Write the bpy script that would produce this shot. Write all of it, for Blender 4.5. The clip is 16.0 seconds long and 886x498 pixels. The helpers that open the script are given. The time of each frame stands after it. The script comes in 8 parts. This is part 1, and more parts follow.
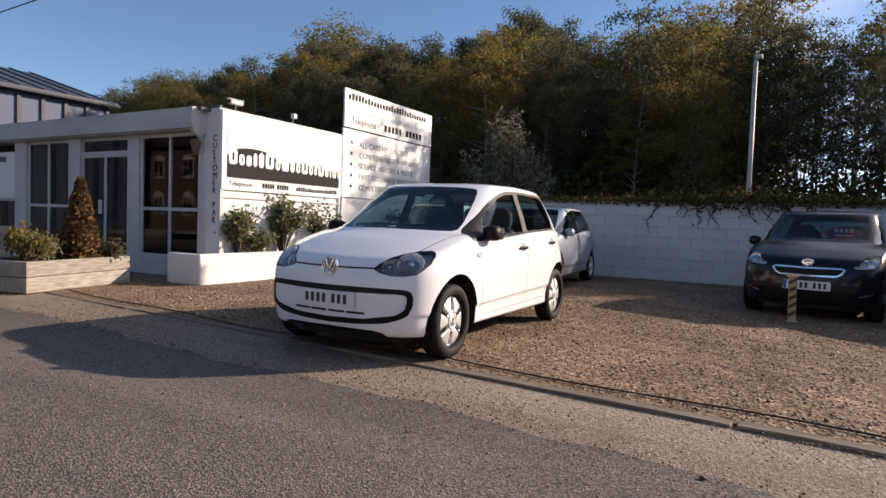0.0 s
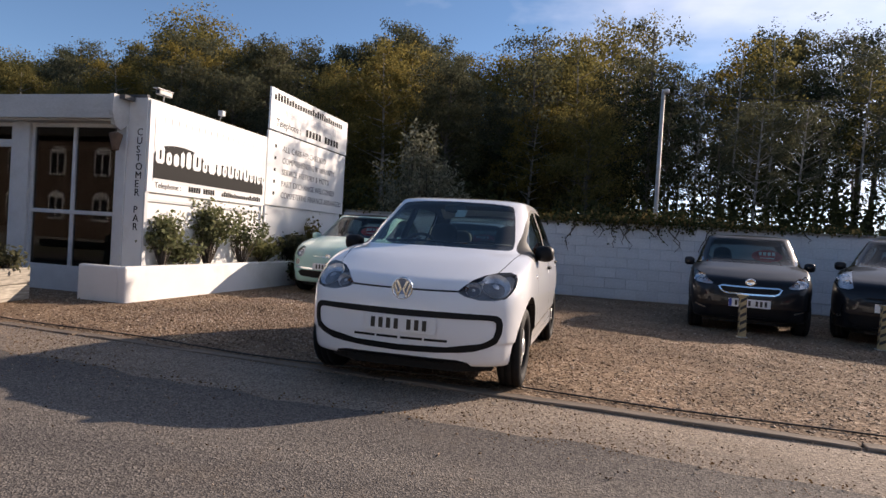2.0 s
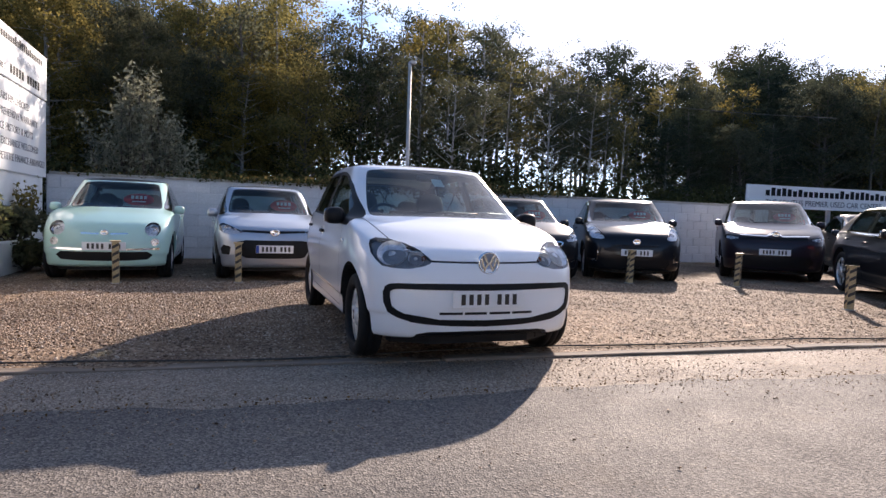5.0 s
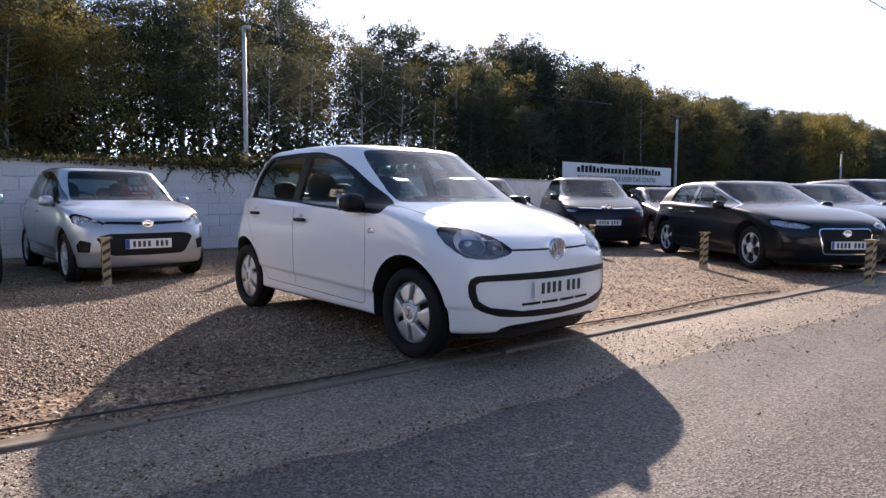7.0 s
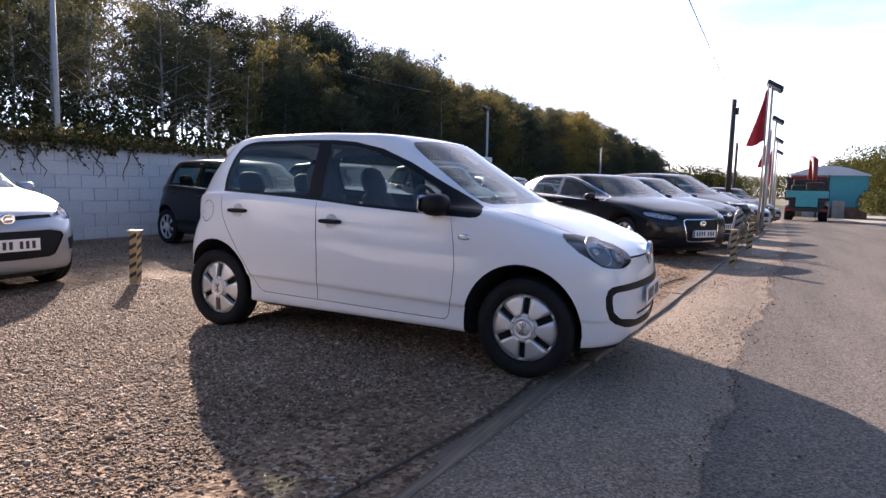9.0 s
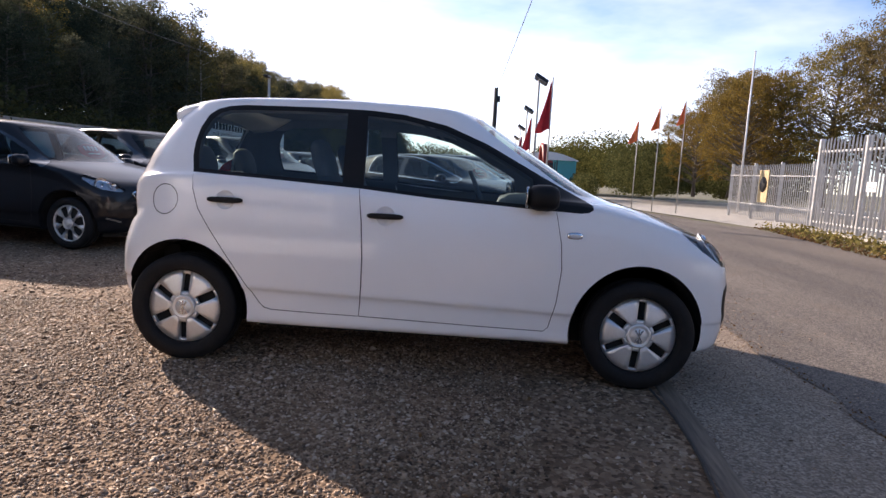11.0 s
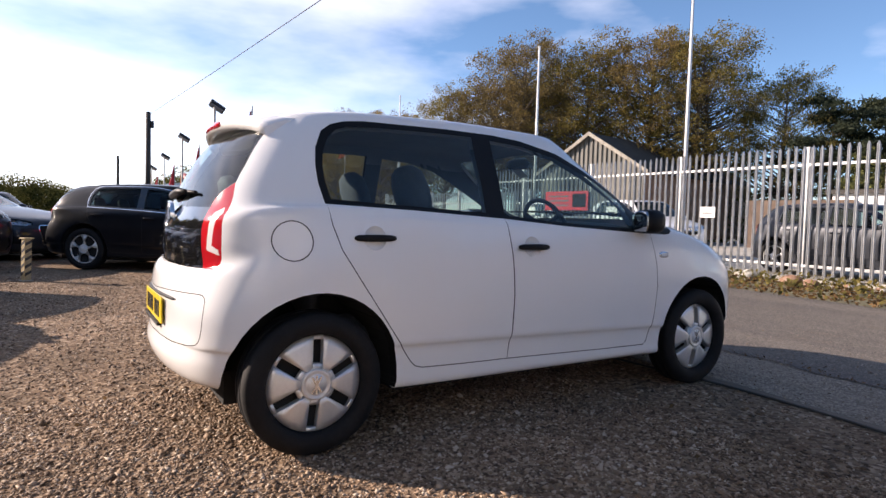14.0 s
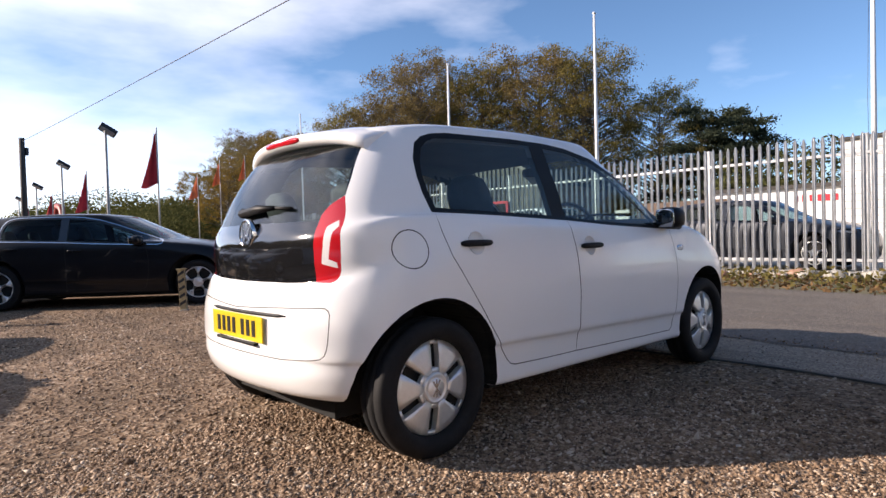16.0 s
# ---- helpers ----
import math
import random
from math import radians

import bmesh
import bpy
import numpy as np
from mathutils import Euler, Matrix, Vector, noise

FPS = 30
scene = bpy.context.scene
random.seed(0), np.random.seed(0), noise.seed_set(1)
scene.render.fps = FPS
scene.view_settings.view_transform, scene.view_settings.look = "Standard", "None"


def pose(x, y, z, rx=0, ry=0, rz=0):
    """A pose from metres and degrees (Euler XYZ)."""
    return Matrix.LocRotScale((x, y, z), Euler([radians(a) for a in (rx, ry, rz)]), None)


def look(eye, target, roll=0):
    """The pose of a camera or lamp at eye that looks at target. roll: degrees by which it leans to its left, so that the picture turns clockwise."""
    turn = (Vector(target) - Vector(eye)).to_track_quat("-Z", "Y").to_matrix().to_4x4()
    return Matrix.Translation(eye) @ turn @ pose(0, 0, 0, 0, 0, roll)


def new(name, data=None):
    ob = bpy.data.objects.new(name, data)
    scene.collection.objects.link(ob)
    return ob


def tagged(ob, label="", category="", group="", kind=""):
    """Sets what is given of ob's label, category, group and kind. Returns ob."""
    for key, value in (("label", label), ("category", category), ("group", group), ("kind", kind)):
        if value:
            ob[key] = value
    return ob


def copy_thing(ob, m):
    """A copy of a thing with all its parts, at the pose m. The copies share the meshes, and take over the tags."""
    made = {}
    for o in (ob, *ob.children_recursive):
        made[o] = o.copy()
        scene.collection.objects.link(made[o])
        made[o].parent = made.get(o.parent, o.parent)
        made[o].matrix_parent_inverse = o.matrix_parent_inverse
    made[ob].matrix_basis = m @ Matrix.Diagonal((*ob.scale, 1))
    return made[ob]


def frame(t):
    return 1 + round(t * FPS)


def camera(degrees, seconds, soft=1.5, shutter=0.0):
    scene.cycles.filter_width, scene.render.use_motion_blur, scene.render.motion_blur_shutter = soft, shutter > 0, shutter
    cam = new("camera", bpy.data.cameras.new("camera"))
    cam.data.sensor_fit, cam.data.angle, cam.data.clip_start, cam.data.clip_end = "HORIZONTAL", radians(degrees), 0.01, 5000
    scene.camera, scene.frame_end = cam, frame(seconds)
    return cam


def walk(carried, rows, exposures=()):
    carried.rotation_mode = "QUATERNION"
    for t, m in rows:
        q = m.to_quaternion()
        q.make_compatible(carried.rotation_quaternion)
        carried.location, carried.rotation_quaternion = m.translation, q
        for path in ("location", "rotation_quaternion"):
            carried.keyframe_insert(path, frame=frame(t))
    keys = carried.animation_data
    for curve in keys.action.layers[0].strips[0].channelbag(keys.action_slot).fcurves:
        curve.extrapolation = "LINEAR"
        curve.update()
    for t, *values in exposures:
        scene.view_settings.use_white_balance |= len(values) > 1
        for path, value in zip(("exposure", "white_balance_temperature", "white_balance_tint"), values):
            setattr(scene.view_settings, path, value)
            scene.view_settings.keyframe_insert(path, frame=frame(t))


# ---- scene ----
cam = camera(72.0, 16.0)
PATH = [
    (0, (3.003, -5.389, 1.064), (2.029, -3.645, 0.975), 1.96),
    (0.5, (2.694, -5.466, 1.058), (1.728, -3.717, 0.965), 3.01),
    (1, (2.272, -5.549, 1.029), (1.476, -3.715, 0.968), 3.65),
    (1.5, (1.826, -5.622, 1.041), (1.162, -3.737, 0.972), 2.5),
    (2, (1.309, -5.707, 1.045), (0.798, -3.774, 1.015), 3.48),
    (2.5, (0.818, -5.789, 1.027), (0.499, -3.816, 0.956), 2.5),
    (3, (0.296, -5.795, 1.008), (0.169, -3.801, 0.911), 3.56),
    (3.5, (-0.198, -5.782, 0.99), (-0.111, -3.788, 0.856), 2.08),
    (4, (-0.702, -5.716, 0.994), (-0.431, -3.738, 0.874), 2.01),
    (4.2, (-0.904, -5.661, 0.982), (-0.54, -3.696, 0.899), 1.61),
    (6.3, (-2.706, -4.841, 1.005), (-1.599, -3.184, 0.837), 1.5),
    (6.5, (-2.86, -4.679, 1.007), (-1.674, -3.075, 0.857), 0.4),
    (7, (-3.146, -4.217, 1.009), (-1.827, -2.722, 0.847), 0.4),
    (7.5, (-3.48, -3.809, 1.056), (-2.049, -2.424, 0.867), 0.3),
    (8, (-3.727, -3.33, 1.057), (-2.162, -2.101, 0.855), 0.1),
    (8.5, (-3.91, -2.868, 1.086), (-2.267, -1.749, 0.87), 1.6),
    (9, (-4.05, -2.347, 1.101), (-2.277, -1.446, 0.891), 1.4),
    (9.2, (-4.066, -2.143, 1.094), (-2.259, -1.306, 0.907), 0.5),
    (11.3, (-3.867, -0.022, 1.09), (-1.878, -0.037, 0.876), 2.7),
    (11.5, (-3.83, 0.157, 1.065), (-1.837, 0.09, 0.901), 1.8),
    (12, (-3.682, 0.593, 1.062), (-1.709, 0.295, 0.92), 2.8),
    (12.5, (-3.59, 1.007, 1.043), (-1.658, 0.523, 0.856), 3.0),
    (13, (-3.412, 1.401, 1.024), (-1.547, 0.7, 0.849), 2.7),
    (13.5, (-3.278, 1.739, 0.996), (-1.49, 0.848, 0.906), 2.8),
    (14, (-3.081, 2.073, 0.974), (-1.388, 1.013, 0.87), 1.6),
    (14.5, (-2.873, 2.313, 0.979), (-1.219, 1.192, 0.89), 1.7),
    (15, (-2.735, 2.573, 0.943), (-1.214, 1.276, 0.903), -0.2),
    (15.5, (-2.724, 2.743, 0.925), (-1.226, 1.418, 0.901), -1.8),
    (16, (-2.658, 2.849, 0.924), (-1.174, 1.509, 0.874), -1.6),
]
EXPOSURES = [(0.0, 0.52, 7450, 21), (2.5, 0.53, 7450, 21), (3.0, 0.66, 7400, 21), (3.5, 0.92, 7250, 21), (4.0, 1.12, 7100, 22), (6.5, 1.18, 7000, 21), (9.0, 1.20, 7100, 26), (12.5, 0.94, 7400, 23), (14.0, 0.94, 7250, 22), (16.0, 0.83, 7050, 20)]
walk(cam, [(t, look(eye, aim, roll)) for t, eye, aim, roll in PATH], EXPOSURES)

# ---- world and sun ----
SUN_AZ, SUN_EL = 42.0, 22.8          # degrees clockwise from +y, and above the horizon
world = bpy.data.worlds.new("sky")
scene.world = world
world.use_nodes = True
wn, wl = world.node_tree.nodes, world.node_tree.links
wn.clear()
w_out, w_bg = wn.new("ShaderNodeOutputWorld"), wn.new("ShaderNodeBackground")
w_sky = wn.new("ShaderNodeTexSky")
w_sky.sky_type, w_sky.sun_disc = "NISHITA", False
w_sky.sun_elevation, w_sky.sun_rotation = radians(SUN_EL), radians(SUN_AZ)
w_sky.altitude = 2500.0
w_sky.air_density, w_sky.dust_density, w_sky.ozone_density = 0.95, 0.12, 3.4
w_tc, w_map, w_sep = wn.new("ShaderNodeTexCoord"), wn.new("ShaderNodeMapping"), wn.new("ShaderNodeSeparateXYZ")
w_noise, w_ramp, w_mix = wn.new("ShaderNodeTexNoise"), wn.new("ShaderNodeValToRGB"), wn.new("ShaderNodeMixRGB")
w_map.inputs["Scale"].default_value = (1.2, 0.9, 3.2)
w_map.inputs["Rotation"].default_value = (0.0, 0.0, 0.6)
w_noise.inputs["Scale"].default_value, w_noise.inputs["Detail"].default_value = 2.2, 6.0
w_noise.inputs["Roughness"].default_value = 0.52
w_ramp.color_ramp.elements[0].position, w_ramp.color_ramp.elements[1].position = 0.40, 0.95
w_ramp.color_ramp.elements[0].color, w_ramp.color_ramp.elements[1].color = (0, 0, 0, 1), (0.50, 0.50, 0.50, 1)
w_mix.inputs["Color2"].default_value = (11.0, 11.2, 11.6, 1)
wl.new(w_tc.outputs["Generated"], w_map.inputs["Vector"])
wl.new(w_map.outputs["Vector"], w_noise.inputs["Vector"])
# thin high cloud, thickened and whitened sunwards to stand in for glare and add fill
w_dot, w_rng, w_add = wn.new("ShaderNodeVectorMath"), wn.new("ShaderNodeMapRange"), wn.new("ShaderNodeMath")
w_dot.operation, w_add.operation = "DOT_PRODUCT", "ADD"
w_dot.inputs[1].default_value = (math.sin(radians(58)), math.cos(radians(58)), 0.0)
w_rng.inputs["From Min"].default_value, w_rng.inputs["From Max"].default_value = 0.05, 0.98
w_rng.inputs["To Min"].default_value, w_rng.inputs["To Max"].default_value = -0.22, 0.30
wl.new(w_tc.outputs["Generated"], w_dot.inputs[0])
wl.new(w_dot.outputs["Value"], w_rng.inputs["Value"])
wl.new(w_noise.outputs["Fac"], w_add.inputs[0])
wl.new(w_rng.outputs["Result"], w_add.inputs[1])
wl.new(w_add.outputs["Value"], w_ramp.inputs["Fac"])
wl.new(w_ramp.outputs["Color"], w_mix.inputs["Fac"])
w_hue = wn.new("ShaderNodeHueSaturation")
w_hue.inputs["Hue"].default_value = 0.494
w_hue.inputs["Saturation"].default_value, w_hue.inputs["Value"].default_value = 1.06, 0.80
wl.new(w_sky.outputs["Color"], w_hue.inputs["Color"])
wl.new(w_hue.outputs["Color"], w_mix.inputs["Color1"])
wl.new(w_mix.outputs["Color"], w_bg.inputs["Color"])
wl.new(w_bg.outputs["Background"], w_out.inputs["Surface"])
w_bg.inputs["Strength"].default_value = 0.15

sun_data = bpy.data.lights.new("sun", "SUN")
sun_data.energy, sun_data.angle, sun_data.color = 4.8, radians(0.6), (1.0, 0.93, 0.82)
sun = new("sun", sun_data)
sun_way = Vector((math.sin(radians(SUN_AZ)) * math.cos(radians(SUN_EL)), math.cos(radians(SUN_AZ)) * math.cos(radians(SUN_EL)), math.sin(radians(SUN_EL))))
sun.matrix_world = look(sun_way * 60, (0, 0, 0))

# ---- materials ----


def material(name):
    m = bpy.data.materials.new(name)
    m.use_nodes = True
    m.node_tree.nodes.clear()
    out = m.node_tree.nodes.new("ShaderNodeOutputMaterial")
    return m, m.node_tree.nodes, m.node_tree.links, out


def noise_node(n, l, coord, scale, detail=4.0, rough=0.55, stretch=None):
    t = n.new("ShaderNodeTexNoise")
    t.inputs["Scale"].default_value, t.inputs["Detail"].default_value, t.inputs["Roughness"].default_value = scale, detail, rough
    if stretch:
        mp = n.new("ShaderNodeMapping")
        mp.inputs["Scale"].default_value = stretch
        l.new(coord, mp.inputs["Vector"])
        l.new(mp.outputs["Vector"], t.inputs["Vector"])
    else:
        l.new(coord, t.inputs["Vector"])
    return t.outputs["Fac"]


def ramp_node(n, l, fac, stops):
    r = n.new("ShaderNodeValToRGB")
    while len(r.color_ramp.elements) < len(stops):
        r.color_ramp.elements.new(0.5)
    for e, (p, c) in zip(r.color_ramp.elements, stops):
        e.position, e.color = p, (*c, 1) if len(c) == 3 else c
    l.new(fac, r.inputs["Fac"])
    return r.outputs["Color"]


def mix_node(n, l, fac, a, b, kind="MIX"):
    m = n.new("ShaderNodeMixRGB")
    m.blend_type = kind
    for sock, v in zip(m.inputs, (fac, a, b)):
        if isinstance(v, (int, float)):
            sock.default_value = v
        elif isinstance(v, tuple):
            sock.default_value = (*v, 1)
        else:
            l.new(v, sock)
    return m.outputs["Color"]


def bump_node(n, l, height, strength, distance=0.01):
    b = n.new("ShaderNodeBump")
    b.inputs["Strength"].default_value, b.inputs["Distance"].default_value = strength, distance
    l.new(height, b.inputs["Height"])
    return b.outputs["Normal"]


def surf(name, base, rough=0.5, metal=0.0, var=0.15, scale=6.0, fine=0.08, fscale=80.0, bump=0.0, bscale=120.0,
         coat=0.0, rvar=0.0, stretch=None, alt=None, alt_amount=0.0, spread=0.0, spec=0.5):
    """A plain surface with two scales of variation, fine relief and, if asked for, stains of another colour and a spread from object to object."""
    m, n, l, out = material(name)
    p = n.new("ShaderNodeBsdfPrincipled")
    tc = n.new("ShaderNodeTexCoord").outputs["Object"]
    big = noise_node(n, l, tc, scale, 5.0, 0.6, stretch)
    small = noise_node(n, l, tc, fscale, 3.0, 0.6, stretch)
    dark, light = tuple(c * (1 - var) for c in base), tuple(min(1, c * (1 + var)) for c in base)
    col = ramp_node(n, l, big, ((0.3, dark), (0.7, light)))
    if fine:
        col = mix_node(n, l, fine, col, ramp_node(n, l, small, ((0.35, (0, 0, 0)), (0.65, (1, 1, 1)))), "OVERLAY")
    if alt:
        mask = ramp_node(n, l, noise_node(n, l, tc, scale * 0.7, 6.0, 0.7, stretch), ((0.52, (0, 0, 0)), (0.70, (alt_amount,) * 3)))
        col = mix_node(n, l, mask, col, alt)
    if spread:
        rnd = n.new("ShaderNodeObjectInfo").outputs["Random"]
        tone = ramp_node(n, l, rnd, ((0.0, (1 - spread,) * 3), (1.0, (1.0, 1.0, 1.0))))
        col = mix_node(n, l, 1.0, col, tone, "MULTIPLY")
    l.new(col, p.inputs["Base Color"])
    p.inputs["Metallic"].default_value, p.inputs["Specular IOR Level"].default_value = metal, spec
    if rvar:
        r = n.new("ShaderNodeMapRange")
        r.inputs["To Min"].default_value, r.inputs["To Max"].default_value = max(0.02, rough - rvar), min(1, rough + rvar)
        l.new(big, r.inputs["Value"])
        l.new(r.outputs["Result"], p.inputs["Roughness"])
    else:
        p.inputs["Roughness"].default_value = rough
    if coat:
        p.inputs["Coat Weight"].default_value, p.inputs["Coat Roughness"].default_value = coat, 0.04
    if bump:
        l.new(bump_node(n, l, noise_node(n, l, tc, bscale, 4.0, 0.6, stretch), bump), p.inputs["Normal"])
    l.new(p.outputs["BSDF"], out.inputs["Surface"])
    return m


def pane(name, tint, gloss=0.02, thick=1.45):
    """Thin glass: what is behind shows through its tint, and it mirrors more at a slant."""
    m, n, l, out = material(name)
    t, g, mix, lw = n.new("ShaderNodeBsdfTransparent"), n.new("ShaderNodeBsdfGlossy"), n.new("ShaderNodeMixShader"), n.new("ShaderNodeLayerWeight")
    straight = ((thick - 1) / (thick + 1)) ** 2
    steep, gain = n.new("ShaderNodeMath"), n.new("ShaderNodeMath")
    steep.operation, gain.operation = "POWER", "MULTIPLY_ADD"
    lw.inputs["Blend"].default_value = 0.5
    steep.inputs[1].default_value = 5.0
    gain.inputs[1].default_value, gain.inputs[2].default_value = 1 - straight, straight
    l.new(lw.outputs["Facing"], steep.inputs[0])
    l.new(steep.outputs["Value"], gain.inputs[0])
    t.inputs["Color"].default_value = (*tint, 1)
    g.inputs["Roughness"].default_value = gloss
    l.new(gain.outputs["Value"], mix.inputs["Fac"])
    l.new(t.outputs["BSDF"], mix.inputs[1])
    l.new(g.outputs["BSDF"], mix.inputs[2])
    l.new(mix.outputs["Shader"], out.inputs["Surface"])
    return m


def paint(name, base, metal=0.0, rough=0.32, dust=0.02, coat=1.0):
    """Car paint under clear coat, with a breath of road dust."""
    m, n, l, out = material(name)
    p = n.new("ShaderNodeBsdfPrincipled")
    tc = n.new("ShaderNodeTexCoord").outputs["Object"]
    film = ramp_node(n, l, noise_node(n, l, tc, 3.0, 6.0, 0.65), ((0.35, (0, 0, 0)), (0.8, (dust,) * 3)))
    col = mix_node(n, l, film, base, (0.36, 0.31, 0.25))
    l.new(col, p.inputs["Base Color"])
    p.inputs["Metallic"].default_value, p.inputs["Roughness"].default_value = metal, rough
    p.inputs["Specular IOR Level"].default_value = 0.12
    p.inputs["Coat Weight"].default_value, p.inputs["Coat Roughness"].default_value = coat, 0.03
    l.new(bump_node(n, l, noise_node(n, l, tc, 5.0, 2.0), 0.02, 0.01), p.inputs["Coat Normal"])
    l.new(p.outputs["BSDF"], out.inputs["Surface"])
    return m


def leafage(name, low, high, through_light=0.35):
    """Leaves: colour differs from leaf to leaf, light comes through."""
    m, n, l, out = material(name)
    d, t, mix, g = n.new("ShaderNodeBsdfDiffuse"), n.new("ShaderNodeBsdfTranslucent"), n.new("ShaderNodeMixShader"), n.new("ShaderNodeNewGeometry")
    mid = tuple((a + b) / 2 for a, b in zip(low, high))
    col = ramp_node(n, l, g.outputs["Random Per Island"], ((0.0, low), (0.55, mid), (1.0, high)))
    rnd = n.new("ShaderNodeObjectInfo").outputs["Random"]
    col = mix_node(n, l, 1.0, col, ramp_node(n, l, rnd, ((0.0, (0.72, 0.77, 0.82)), (0.5, (1, 1, 1)), (1.0, (1.0, 0.92, 0.74)))), "MULTIPLY")
    l.new(col, d.inputs["Color"])
    l.new(col, t.inputs["Color"])
    mix.inputs["Fac"].default_value = through_light
    l.new(d.outputs["BSDF"], mix.inputs[1])
    l.new(t.outputs["BSDF"], mix.inputs[2])
    l.new(mix.outputs["Shader"], out.inputs["Surface"])
    return m


def gravel_ground(name):
    """Loose flint gravel trodden into earth: cells of stone, paler and darker, with worn earth between."""
    m, n, l, out = material(name)
    p = n.new("ShaderNodeBsdfPrincipled")
    tc = n.new("ShaderNodeTexCoord").outputs["Object"]
    v = n.new("ShaderNodeTexVoronoi")
    v.inputs["Scale"].default_value = 46.0
    l.new(tc, v.inputs["Vector"])
    cells = n.new("ShaderNodeSeparateColor")
    l.new(v.outputs["Color"], cells.inputs["Color"])
    stone = ramp_node(n, l, cells.outputs[0], ((0.0, (0.09, 0.06, 0.041)), (0.35, (0.198, 0.136, 0.092)), (0.7, (0.295, 0.210, 0.145)), (1.0, (0.44, 0.352, 0.266))))
    patch = ramp_node(n, l, noise_node(n, l, tc, 0.8, 6.0, 0.62), ((0.35, (0.62, 0.58, 0.54)), (0.65, (1.08, 1.04, 1.0))))
    col = mix_node(n, l, 1.0, stone, patch, "MULTIPLY")
    earth = ramp_node(n, l, noise_node(n, l, tc, 2.3, 7.0, 0.7), ((0.48, (0, 0, 0)), (0.68, (0.75, 0.75, 0.75))))
    col = mix_node(n, l, earth, col, (0.19, 0.134, 0.089))
    l.new(col, p.inputs["Base Color"])
    p.inputs["Roughness"].default_value, p.inputs["Specular IOR Level"].default_value = 0.88, 0.12
    h = mix_node(n, l, 0.35, v.outputs["Distance"], noise_node(n, l, tc, 14.0, 5.0, 0.7))
    fine = n.new("ShaderNodeBump")
    fine.inputs["Strength"].default_value, fine.inputs["Distance"].default_value = 0.7, 0.016
    l.new(h, fine.inputs["Height"])
    # ruts and heaps that wheels and rakes have left
    ruts = mix_node(n, l, 0.5, noise_node(n, l, tc, 1.3, 4.0, 0.6, (0.45, 1.6, 1.0)), noise_node(n, l, tc, 3.4, 3.0, 0.6))
    l.new(bump_node(n, l, ruts, 0.8, 0.11), fine.inputs["Normal"])
    l.new(fine.outputs["Normal"], p.inputs["Normal"])
    l.new(p.outputs["BSDF"], out.inputs["Surface"])
    return m


def tarmac(name, low, high, sheen=0.62, grit=0.35, grit_col=(0.40, 0.33, 0.26)):
    """Worn road stone: pale chips of two sizes in dark binder, long wheel-polished bands along x, brown stains and a rough face."""
    m, n, l, out = material(name)
    p = n.new("ShaderNodeBsdfPrincipled")
    tc = n.new("ShaderNodeTexCoord").outputs["Object"]
    cells, dist = [], []
    for size in (115.0, 44.0):
        v = n.new("ShaderNodeTexVoronoi")
        v.inputs["Scale"].default_value = size
        l.new(tc, v.inputs["Vector"])
        c = n.new("ShaderNodeSeparateColor")
        l.new(v.outputs["Color"], c.inputs["Color"])
        cells.append(c.outputs[1])
        dist.append(v.outputs["Distance"])
    chips = ramp_node(n, l, cells[0], ((0.0, low), (0.6, tuple((a + b) / 2 for a, b in zip(low, high))), (1.0, high)))
    patch = ramp_node(n, l, noise_node(n, l, tc, 2.6, 5.0, 0.65), ((0.34, (0.15, 0.15, 0.15)), (0.68, (1.0, 1.0, 1.0))))
    pick = ramp_node(n, l, cells[1], ((1.0 - grit, (0, 0, 0)), (1.04 - grit, (0.9, 0.9, 0.9))))
    near = ramp_node(n, l, dist[1], ((0.30, (1, 1, 1)), (0.46, (0, 0, 0))))
    loose = mix_node(n, l, 1.0, mix_node(n, l, 1.0, pick, near, "MULTIPLY"), patch, "MULTIPLY")
    col = mix_node(n, l, loose, chips, grit_col)
    band = ramp_node(n, l, noise_node(n, l, tc, 1.0, 5.0, 0.6, (0.12, 1.1, 1.0)), ((0.35, (0.72, 0.72, 0.74)), (0.68, (1.15, 1.13, 1.1))))
    col = mix_node(n, l, 1.0, col, band, "MULTIPLY")
    stain = ramp_node(n, l, noise_node(n, l, tc, 1.7, 7.0, 0.72), ((0.54, (0, 0, 0)), (0.72, (0.5, 0.5, 0.5))))
    col = mix_node(n, l, stain, col, (0.15, 0.115, 0.085))
    l.new(col, p.inputs["Base Color"])
    p.inputs["Specular IOR Level"].default_value = 0.18
    r = n.new("ShaderNodeMapRange")
    r.inputs["To Min"].default_value, r.inputs["To Max"].default_value = sheen - 0.1, sheen + 0.15
    l.new(noise_node(n, l, tc, 3.0), r.inputs["Value"])
    l.new(r.outputs["Result"], p.inputs["Roughness"])
    h = mix_node(n, l, 0.3, dist[0], noise_node(n, l, tc, 5.0, 6.0, 0.7))
    h = mix_node(n, l, 0.5, h, loose)
    l.new(bump_node(n, l, h, 0.75, 0.012), p.inputs["Normal"])
    l.new(p.outputs["BSDF"], out.inputs["Surface"])
    return m


